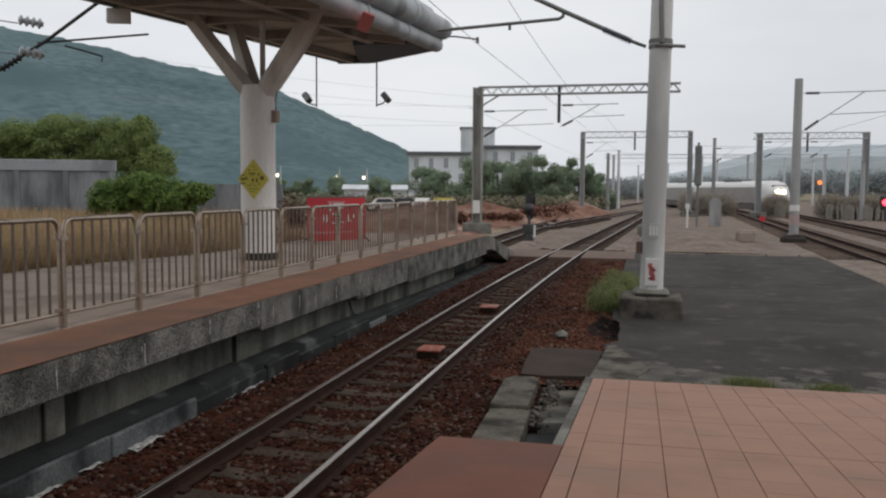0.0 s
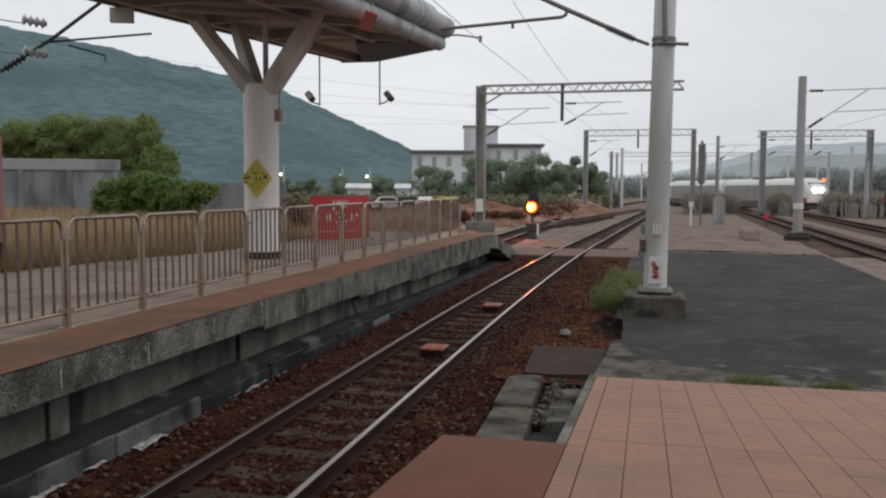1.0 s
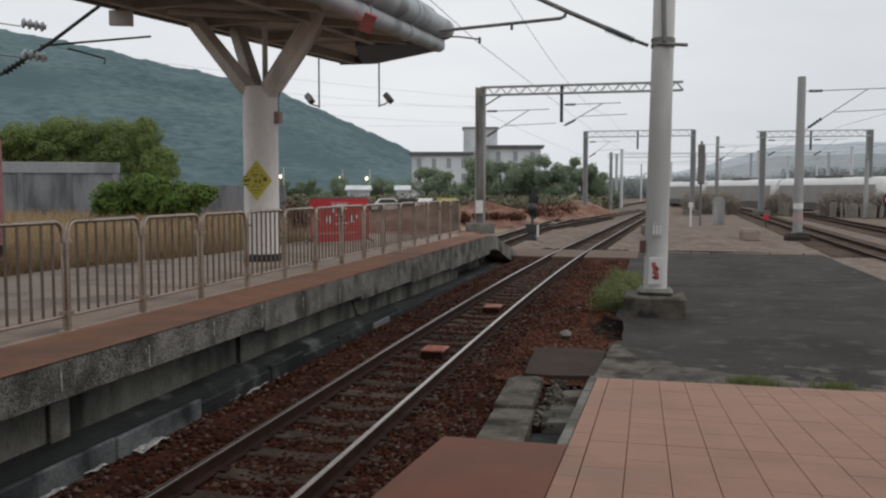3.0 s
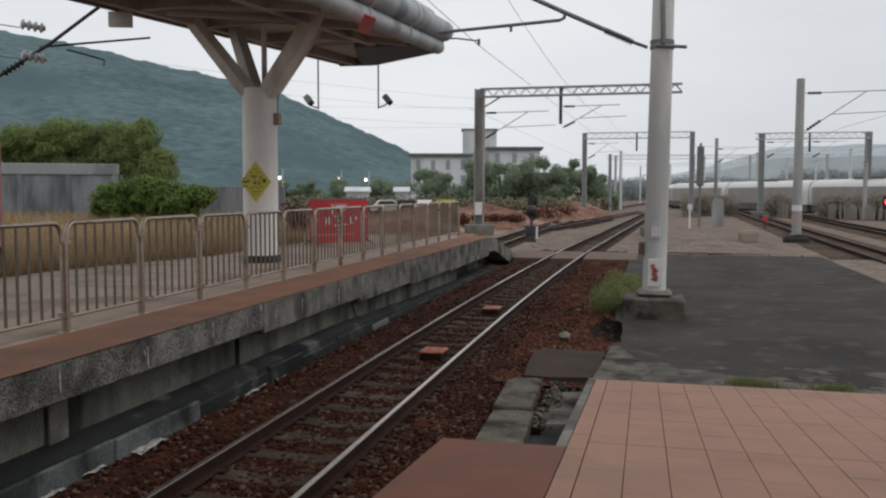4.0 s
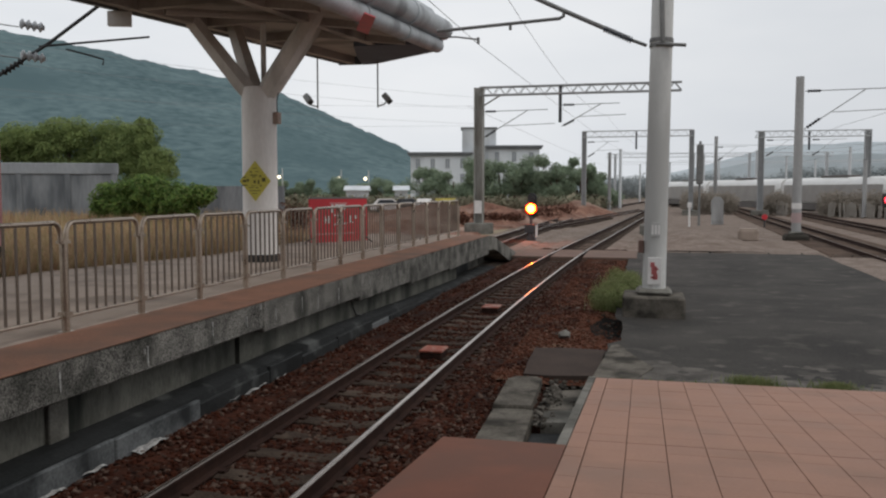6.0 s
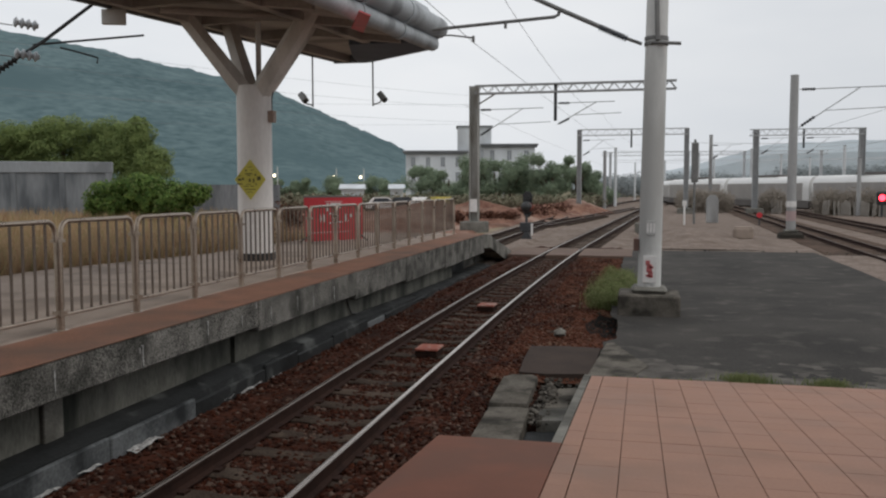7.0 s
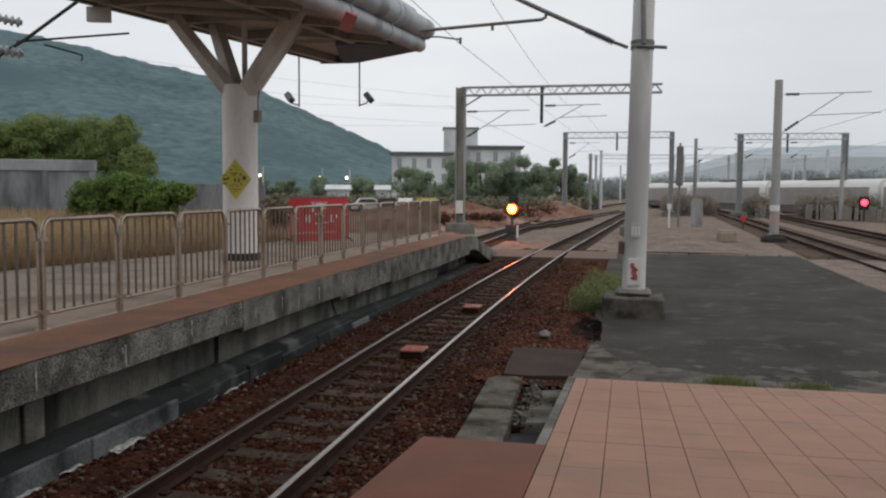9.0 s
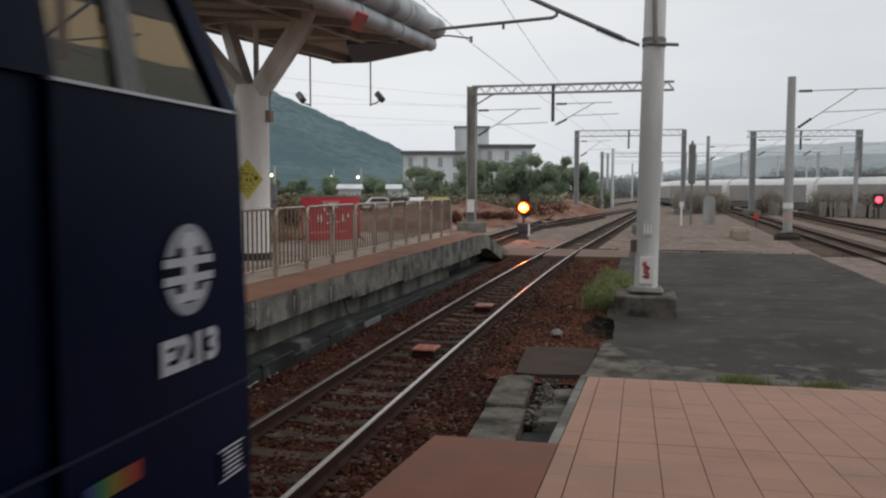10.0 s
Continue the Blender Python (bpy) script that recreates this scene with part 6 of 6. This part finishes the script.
# a ball lamp, lit on one side
s = Shape()
n, m, R = 20, 12, 0.29
for j in range(m + 1):
    th = math.pi * j / m
    for k in range(n):
        s.v.append((R * math.sin(th) * math.cos(2 * math.pi * k / n), -R * math.cos(th), R * math.sin(th) * math.sin(2 * math.pi * k / n)))
for j in range(m):
    for k in range(n):
        s.f.append((j * n + k, j * n + (k + 1) % n, (j + 1) * n + (k + 1) % n, (j + 1) * n + k))
        s.mi.append(0 if j < 3 else 1 if j < 5 else 2)
# dark cup added behind the ball to stop its light spilling back
cup = Shape()
for j in range(6, m + 1):
    th = math.pi * j / m
    for k in range(n):
        cup.v.append((0.296 * math.sin(th) * math.cos(2 * math.pi * k / n), 0.02 - 0.296 * math.cos(th), 1.60 + 0.296 * math.sin(th) * math.sin(2 * math.pi * k / n)))
cup.f = [(j * n + k, j * n + (k + 1) % n, (j + 1) * n + (k + 1) % n, (j + 1) * n + k) for j in range(m - 6) for k in range(n)]
cup.mi = [0] * len(cup.f)
part("spill_cup", cup, BLACK, fs, "black cup added to block the lamp's spill", True)
beacon = part("beacon", s, [AMBER, AMBER_RIM, BLACK], fs, "turning amber ball lamp, dark behind", True)

# ---- white train in the yard ----
TRAIN_WHITE = material("train_white", (0.74, 0.73, 0.71), (0.66, 0.65, 0.63), 0.35, scale=0.4, fine=6, bump=0.01, local=True)
TRAIN_GREY = material("train_underside", (0.16, 0.145, 0.135), (0.11, 0.10, 0.095), 0.8, scale=0.5, fine=6, local=True)
TRAIN_BAND = material("train_band", (0.36, 0.335, 0.315), (0.29, 0.27, 0.255), 0.4, scale=0.8, fine=6, bump=0, local=True)
HEADLIGHT = glow("headlight", (1.0, 0.86, 0.6), 14)


def train_car(front):
    c = thing("train_car", Matrix(), "white leading train car with a lit headlight" if front else "white passenger car with a grey lower body", "train", "white train")
    s = Shape()
    sec = [(-1.42, 1.05), (-1.45, 2.3), (-1.38, 3.1), (-1.05, 3.6), (-0.5, 3.78), (0.5, 3.78), (1.05, 3.6), (1.38, 3.1), (1.45, 2.3), (1.42, 1.05)]
    n = len(sec)
    cuts = [(-19.6, 1, 0), (-0.9, 1, 0)] + ([(0.0, 0.93, -0.1), (0.55, 0.72, -0.35), (0.8, 0.45, -0.8)] if front else [(0, 1, 0)])
    for yy, k, dz in cuts:
        s.v += [(x * (0.6 + 0.4 * k), yy, 1.05 + (z - 1.05) * k) for x, z in sec]
    s.f = [(j * n + i, j * n + (i + 1) % n, (j + 1) * n + (i + 1) % n, (j + 1) * n + i) for j in range(len(cuts) - 1) for i in range(n)]
    s.f += [tuple(range(n - 1, -1, -1)), tuple((len(cuts) - 1) * n + i for i in range(n))]
    s.mi = [0] * len(s.f)
    part("body", s, TRAIN_WHITE, c, "white rounded body", True)
    part("skirt", Shape().box(-1.36, 1.36, -19.4, -0.2, 0.25, 1.06, 0.05), TRAIN_GREY, c, "grey skirt")
    for sx in (-1, 1):
        # one grey holds the windows and the shade on the lower side
        part("shaded_window_band", Shape().box(sx * 1.44 - 0.04, sx * 1.44 + 0.03, -19.3, -1.3, 1.1, 3.0), TRAIN_BAND, c, "grey band of windows and painted side shade")
    for yy in (-16.5, -3.0):
        bogie = part("bogie", Shape().box(-1.1, 1.1, yy - 1.3, yy + 1.3, 0.2, 0.55, 0.06), DARK_STEEL, c)
        for dy in (-0.95, 0.95):
            part("wheel", Shape().tube([(-0.65, yy + dy, 0.45), (0.65, yy + dy, 0.45)], 0.4, 12), RUST, bogie)
    part("roof_unit", Shape().box(-0.7, 0.7, -13, -8, 3.77, 4.0, 0.05), TRAIN_GREY, c, "grey roof unit")
    if front:
        part("windscreen", Shape().box(-0.95, 0.95, 0.05, 0.42, 2.72, 3.25, 0.08), DARK_GLASS, c, "dark windscreen")
        part("red_band", Shape().box(-1.41, 1.41, -0.9, 0.62, 1.05, 1.55, 0.04), RED, c, "red band on the nose")
        for sx in (-0.36, 0.36):
            part("headlight", Shape().tube([(sx, 0.3, 2.42), (sx, 0.84, 2.42)], 0.26, 10), HEADLIGHT, c, "lit headlight")
        part("stripe", Shape().box(-1.455, 1.455, -3.6, -0.95, 1.1, 1.5), PINK, c, "red side stripe")
    return c


lead = train_car(True)
cars = [lead, train_car(False)]
for _ in range(6):
    cars.append(copy_thing(cars[1], Matrix()))


def yard_path(s):
    """Place and heading on the white train's track, s metres from its first place: down the yard, then bending away."""
    def spot(q):
        # straight down the yard up to q = -24, a bend, then off at twenty degrees
        x, y, a = 16.0, 108.0, 0.0
        if q >= -20:
            return Vector((16.0 + q * math.sin(radians(20.2)), 108.0 - q * math.cos(radians(20.2)), 0))
        bx, by = 16.0 - 20 * math.sin(radians(20.2)), 108.0 + 20 * math.cos(radians(20.2))
        r = (-20 - q)
        bend = radians(20.2)
        rad = 60.0
        if r < rad * bend:
            th = r / rad
            return Vector((bx - rad * (math.cos(bend - th) - math.cos(bend)), by + rad * (math.sin(bend) - math.sin(bend - th)), 0))
        ex, ey = bx - rad * (1 - math.cos(bend)), by + rad * math.sin(bend)
        return Vector((ex, ey + (r - rad * bend), 0))
    p, b = spot(s), spot(s - 14)
    d = p - b
    return p, math.degrees(math.atan2(-d.x, d.y))


TRAIN_SPEED = 7.2

# ---- dark blue locomotive on the main track ----
loco = thing("locomotive", pose(-3.21, -33, 0), "dark blue electric locomotive with a silver round emblem", "locomotive")
L = 16.5
NOSE = ((0.3, 0.0), (1.5, 0.0), (2.0, 0.03), (2.4, 0.05), (2.74, 0.08), (2.98, 0.21), (3.2, 0.36), (3.62, 0.62), (3.95, 0.9))


def nose(z):
    """How far the front stands back at a height: nearly upright below the sill, raked above."""
    for (a, p), (b, q) in zip(NOSE, NOSE[1:]):
        if z <= b:
            return p + (q - p) * (z - a) / (b - a)
    return 0.9


def side_x(z):
    """Half the body's width at a height; the wall leans in above the sill."""
    return 1.46 if z <= 2.72 else 1.46 - 0.17 * (z - 2.72)


def side_panel(name, pts, proud, mat, label="", thick=0.02, side=1, parent=None):
    m = len(pts)
    g = Shape()
    g.v = [(side * (side_x(z) + proud), y, z) for y, z in pts] + [(side * (side_x(z) + proud - thick), y, z) for y, z in pts]
    g.f = [tuple(range(m)), tuple(range(2 * m - 1, m - 1, -1))] + [(i, m + i, m + (i + 1) % m, (i + 1) % m) for i in range(m)]
    g.mi = [0] * len(g.f)
    return part(name, g, mat, parent or loco, label)


SILVER = material("silver_paint", (0.66, 0.71, 0.78), (0.54, 0.585, 0.65), 0.45, scale=4, fine=30, bump=0.02, local=True)
SILVER_DIM = material("dull_silver_paint", (0.40, 0.44, 0.51), (0.33, 0.365, 0.42), 0.5, scale=4, fine=30, bump=0.02, local=True)
CAB_GREY = material("cab_lining", (0.10, 0.10, 0.095), (0.07, 0.07, 0.066), 0.8, scale=3, fine=30, bump=0.02, local=True)
CAB_GLASS = bpy.data.materials.new("cab_glass")
CAB_GLASS.use_nodes = True
gn, gl = CAB_GLASS.node_tree.nodes, CAB_GLASS.node_tree.links
g_t, g_g, g_m = gn.new("ShaderNodeBsdfTransparent"), gn.new("ShaderNodeBsdfGlossy"), gn.new("ShaderNodeMixShader")
g_t.inputs["Color"].default_value = (0.57, 0.505, 0.40, 1)
g_g.inputs["Roughness"].default_value = 0.03
g_m.inputs["Fac"].default_value = 0.05
gl.new(g_t.outputs[0], g_m.inputs[1])
gl.new(g_g.outputs[0], g_m.inputs[2])
gl.new(g_m.outputs[0], gn["Material Output"].inputs["Surface"])

CAB = -1.75
SILL, HEAD = 2.74, 3.52
for sd in (1, -1):
    lab = "dark blue enamelled side" if sd == 1 else ""
    side_panel("side", [(-L, 0.62), (-2.08, 0.62), (-2.08, 2.735), (-L, 2.735)], 0, BLUE, "", 0.06, sd)
    side_panel("cab_door", [(-2.12, 0.62), (-1.30, 0.62), (-1.30, 2.745), (-2.12, 2.745)], -0.035, BLUE, "dark blue cab door set back in the side", 0.04, sd)
    side_panel("side", [(-1.34, 0.62), (-0.02, 0.62), (-0.02, 1.5), (-0.05, 2.0), (-0.07, 2.4), (-0.09, 2.735), (-1.34, 2.735)], 0, BLUE, lab, 0.06, sd)
    side_panel("side", [(-L, 2.74), (CAB + 0.44, 2.74), (CAB + 0.44, 3.62), (-L, 3.62)], 0, BLUE, "", 0.06, sd)
    side_panel("door_pillar", [(-0.22, SILL), (-0.09, SILL), (-0.215, 2.98), (-0.365, 3.2), (-0.62, 3.62), (-0.78, 3.62), (-0.50, 3.2), (-0.37, 2.98)], 0, BLUE, "raked blue window pillar", 0.06, sd)
    side_panel("side_head", [(CAB + 0.44, HEAD), (-0.70, HEAD), (-0.78, 3.62), (CAB + 0.44, 3.62)], 0, BLUE, "", 0.06, sd)
    gls = side_panel("cab_window", [(CAB + 0.44, SILL), (-0.22, SILL), (-0.37, 2.98), (-0.50, 3.2), (-0.70, HEAD), (CAB + 0.44, HEAD)], -0.025, CAB_GLASS, "tinted cab side window", 0.008, sd)
    gls.visible_shadow = False
    side_panel("window_post", [(-0.97, SILL), (-0.83, SILL), (-0.83, HEAD), (-0.97, HEAD)], -0.005, GALV, "grey window post", 0.03, sd)
    side_panel("window_sill", [(CAB + 0.40, 2.728), (-0.16, 2.728), (-0.16, 2.740), (CAB + 0.40, 2.740)], 0.015, SILVER, "pale window sill", 0.03, sd)
    side_panel("waist_strip", [(-L + 0.2, 1.515), (-0.05, 1.515), (-0.05, 1.53), (-L + 0.2, 1.53)], 0.006, material("blue_strip", (0.02, 0.03, 0.06), None, 0.5, scale=3, spec=0.1, local=True), "thin lighter strip", 0.01, sd)
roof_sec = [(1.305, 3.621), (0.95, 3.88), (-0.95, 3.88), (-1.305, 3.621)]
g = Shape()
g.v = [(x, -L, z) for x, z in roof_sec] + [(x, -nose(z), z) for x, z in roof_sec]
g.f = [(0, 1, 5, 4), (1, 2, 6, 5), (2, 3, 7, 6), (3, 0, 4, 7), (0, 3, 2, 1), (4, 5, 6, 7)]
g.mi = [0] * 6
part("roof", g, BLUE, loco, "dark blue roof")
front = [(-1.39, 0.62), (1.39, 0.62), (1.39, 2.735), (-1.39, 2.735)]
g = Shape()
g.v = [(x, -nose(z) - 0.02, z) for x, z in front] + [(x, -nose(z) - 0.1, z) for x, z in front]
g.f = [(0, 1, 2, 3), (7, 6, 5, 4), (0, 4, 5, 1), (1, 5, 6, 2), (2, 6, 7, 3), (3, 7, 4, 0)]
g.mi = [0] * 6
part("front_panel", g, BLUE, loco, "dark blue front")
part("front_post", Shape().tube([(0, -0.12, 2.735), (0, -0.62, 3.62)], 0.06, 6), BLUE, loco)
for x in (-0.72, 0.72):
    g = Shape().add([(x - 0.64, -0.11, 2.74), (x + 0.64, -0.11, 2.74), (x + 0.58, -0.62, 3.6), (x - 0.58, -0.62, 3.6)], [(0, 1, 2, 3)])
    w_ = part("windscreen", g, CAB_GLASS, loco, "tinted windscreen")
    w_.visible_shadow = False
part("cab_floor", Shape().box(-1.38, 1.38, CAB, -0.14, 1.2, 1.3), CAB_GREY, loco)
part("cab_back_wall", Shape().box(-1.38, 1.38, CAB - 0.08, CAB, 1.2, 3.6), CAB_GREY, loco, "dark cab back wall")
part("desk", Shape().box(-1.3, 1.3, -0.62, -0.2, 1.31, 2.45, 0.05), CAB_GREY, loco, "dark driving desk")
part("seat", Shape().box(-0.95, -0.45, -1.4, -1.28, 1.9, 2.75, 0.05), CAB_GREY, loco, "dark seat back")
part("red_tag", Shape().box(1.36, 1.368, -1.18, -1.13, 2.82, 3.25), RED, loco, "red tag hanging in the window")
part("underframe", Shape().box(-1.3, 1.3, -L + 0.3, -0.35, 0.3, 0.62, 0.05), BLACK, loco, "black underframe")
for yy in (-13, -3.6):
    bogie = part("bogie", Shape().box(-1.15, 1.15, yy - 1.7, yy + 1.7, 0.12, 0.6, 0.08), BLACK, loco)
    for dy in (-1.2, 0, 1.2):
        for sx in (-0.566, 0.566):
            part("wheel", Shape().tube([(sx - 0.06, yy + dy, 0.45), (sx + 0.06, yy + dy, 0.45)], 0.45, 20), RUST, bogie, "", True)
# round emblem of bars
ec_y, ec_z, er = -0.555, 2.075, 0.184
ang = [2 * math.pi * k / 28 for k in range(28)]
g = Shape()
g.v = [(1.466, ec_y + er * math.cos(a), ec_z + er * math.sin(a)) for a in ang] + [(1.466, ec_y + er * 0.64 * math.cos(a), ec_z + er * 0.74 * math.sin(a)) for a in ang]
g.f = [(i, (i + 1) % 28, 28 + (i + 1) % 28, 28 + i) for i in range(28)]
g.mi = [0] * 28
em = part("emblem", g, SILVER_DIM, loco, "silver ring of the round emblem")
gap = material("emblem_gap", (0.006, 0.010, 0.026), None, 0.5, scale=3, fine=10, bump=0, spec=0.05, local=True)
part("gap", Shape().box(1.4662, 1.4675, ec_y - 0.195, ec_y + 0.195, ec_z - 0.062, ec_z + 0.062), gap, em)
for i, (y0, y1, z0, z1) in enumerate(((-0.19, 0.19, 0.018, 0.052), (-0.19, 0.19, -0.052, -0.018), (-0.10, 0.10, -0.125, -0.09), (-0.045, 0.045, -0.11, 0.15), (-0.075, 0.075, 0.09, 0.13))):
    part("emblem_bar", Shape().box(1.467, 1.4690 + 0.0004 * i, ec_y + y0, ec_y + y1, ec_z + z0, ec_z + z1), SILVER, em, "silver bar")
# running number
cu = bpy.data.curves.new("running_number", "FONT")
cu.body, cu.size, cu.extrude, cu.align_x, cu.offset = "E213", 0.175, 0.002, "CENTER", 0.008
tmp = new("running_number", cu)
num_mesh = bpy.data.meshes.new_from_object(tmp.evaluated_get(bpy.context.evaluated_depsgraph_get()))
bpy.data.objects.remove(tmp)
num_mesh.materials.clear()
num_mesh.materials.append(SILVER)
num = part("running_number", num_mesh, None, loco, "silver raised running number")
num.matrix_basis = Matrix.Translation((1.468, -0.555, 1.69)) @ Euler((radians(90), 0, radians(90))).to_matrix().to_4x4() @ Matrix.Diagonal((1.3, 1, 1, 1))
pl_ = part("data_plate", Shape().box(1.462, 1.468, -0.335, -0.105, 1.115, 1.26), BLUE, loco, "small data plate with pale lines")
for i, (a, b) in enumerate(((-0.33, -0.11), (-0.29, -0.14), (-0.29, -0.13), (-0.29, -0.13), (-0.29, -0.14), (-0.29, -0.14), (-0.33, -0.11))):
    part("plate_line", Shape().box(1.4685, 1.470, a, b, 1.118 + i * 0.0225, 1.128 + i * 0.0225), SILVER, pl_)
for i, c in enumerate(((0.02, 0.06, 0.20), (0.03, 0.20, 0.07), (0.28, 0.22, 0.02), (0.34, 0.10, 0.02), (0.34, 0.02, 0.025))):
    part("colour_stripe", Shape().box(1.462, 1.470, -1.25 + i * 0.066, -1.186 + i * 0.066, 1.345, 1.415), material("stripe", c, None, 0.5, scale=8, fine=30, bump=0), loco)

# ---- unseen roof and wall behind the camera, added to darken ground and locomotive ----
g = Shape().box(-1.5, 9.3, -60, 3.2, 4.55, 4.85)
g.box(-1.52, -1.42, -60, 3.2, 4.3, 4.549)
solid("ceiling", g, CANOPY_DARK, "unseen dark roof added to darken the near ground and locomotive", "roof", kind="structure")
for y in (-30, -18, -6):
    t = thing("roof_post", pose(3.5, y, 1.0), "unseen plain post under the added roof", "post", "roof posts")
    part("shaft", Shape().tube([(0, 0, 0), (0, 0, 3.56)], 0.2, 12), WHITE_PAINT, t, "", True)
g = Shape().box(9, 9.3, -60, 1.0, 0.9, 4.549)
solid("wall_unseen", g, material("unseen_wall", (0.22, 0.20, 0.18), (0.17, 0.155, 0.14), 0.8, scale=0.6, fine=8), "unseen plain dark wall added beside the near platform", "wall", kind="structure")

# ---- tiles of the ramp ----
tile_mesh = Shape().box(-0.1472, 0.1472, -0.1497, 0.1497, -0.03, 0.0, 0.001).mesh("tile", TILE)
narrow_mesh = Shape().box(-0.0715, 0.0715, -0.1497, 0.1497, -0.03, 0.0, 0.001).mesh("tile", TILE)
short_mesh = Shape().box(-0.1472, 0.1472, -0.143, 0.1497, -0.03, 0.0, 0.001).mesh("tile", TILE)
tilt = -math.degrees(math.atan(RAMP_B))
rnd = random.Random(21)
for i in range(-1, 14):
    for j in range(23):
        y = 10.50 - 0.3 * j
        if y < 3.9 or (y < 5 and i > 8):
            continue
        t = part("tile", narrow_mesh if i < 0 else short_mesh if j == 12 else tile_mesh, None, platform)
        x = -0.484 if i < 0 else -0.257 + 0.30 * i
        t.matrix_basis = pose(x, y, ramp_z(y) - 0.004 + rnd.uniform(-0.0015, 0.0015), tilt + rnd.uniform(-0.015, 0.015), rnd.uniform(-0.05, 0.05), rnd.uniform(-0.12, 0.12))
s = Shape()
for i in range(-1, 32):
    for j in range(58):
        y = 10.50 - 0.3 * j
        if (i < 14 and not (y < 3.9 or (y < 5 and i > 8))) or y < -7:
            continue
        half = 0.0715 if i < 0 else 0.147
        s.box(-half, half, -0.147, 0.147, -0.03, 0.0, 0, pose(-0.484 if i < 0 else -0.257 + 0.30 * i, y, ramp_z(y) - 0.004, tilt if y > 0 else 0))
rest = part("tiles", s, TILE, platform, "farther red tiles")
rest["kind"] = "stuff"


def motions():
    # the white train draws along the yard
    for k, car in enumerate(cars):
        rows = []
        for i in range(21):
            p, a = yard_path(TRAIN_SPEED * 0.5 * i - 0.6 - 20.2 * k)
            rows.append((0.5 * i, pose(p.x, p.y, -0.05, 0, 0, a)))
        walk(car, rows)
    # the locomotive comes past the camera
    walk(loco, [(0.0, pose(-3.21, 3.62 - 37.0, 0)), (5.0, pose(-3.21, 3.62 - 18.5, 0)), (9.5, pose(-3.21, 3.62 - 1.85, 0)), (9.6, pose(-3.21, 3.62 - 1.47, 0)), (9.7, pose(-3.21, 3.62 - 1.1, 0)), (9.8, pose(-3.21, 3.62 - 0.73, 0)), (9.9, pose(-3.21, 3.62 - 0.37, 0)), (10.0, pose(-3.21, 3.62, 0))])
    # the amber drum turns to show its lamp and turns away again
    rows = [(0.0, 180)]
    for on, off in ((0.35, 1.05), (1.73, 2.37), (3.1, 3.75), (4.43, 5.15), (5.8, 6.5), (7.15, 7.85), (8.58, 9.25), (9.93, 99)):
        rows += [(on - 0.067, 180), (on - 0.033, 120), (on, 60), (on + 0.034, 0)]
        if off < 10:
            rows += [(off - 0.067, 0), (off - 0.033, -60), (off, -120), (off + 0.034, -180)]
            rows += [(off + 0.1, -180)]
    turn, last, out = 0.0, None, []
    for t, a in rows:
        if last is not None:
            step = (a - last + 180) % 360 - 180
            turn += step
        else:
            turn = a
        last = a
        if t <= 10:
            out.append((t, pose(0, 0.02, 1.60, 0, 0, turn)))
    if out[-1][0] < 10:
        out.append((10.0, out[-1][1]))
    walk(beacon, out)


motions()
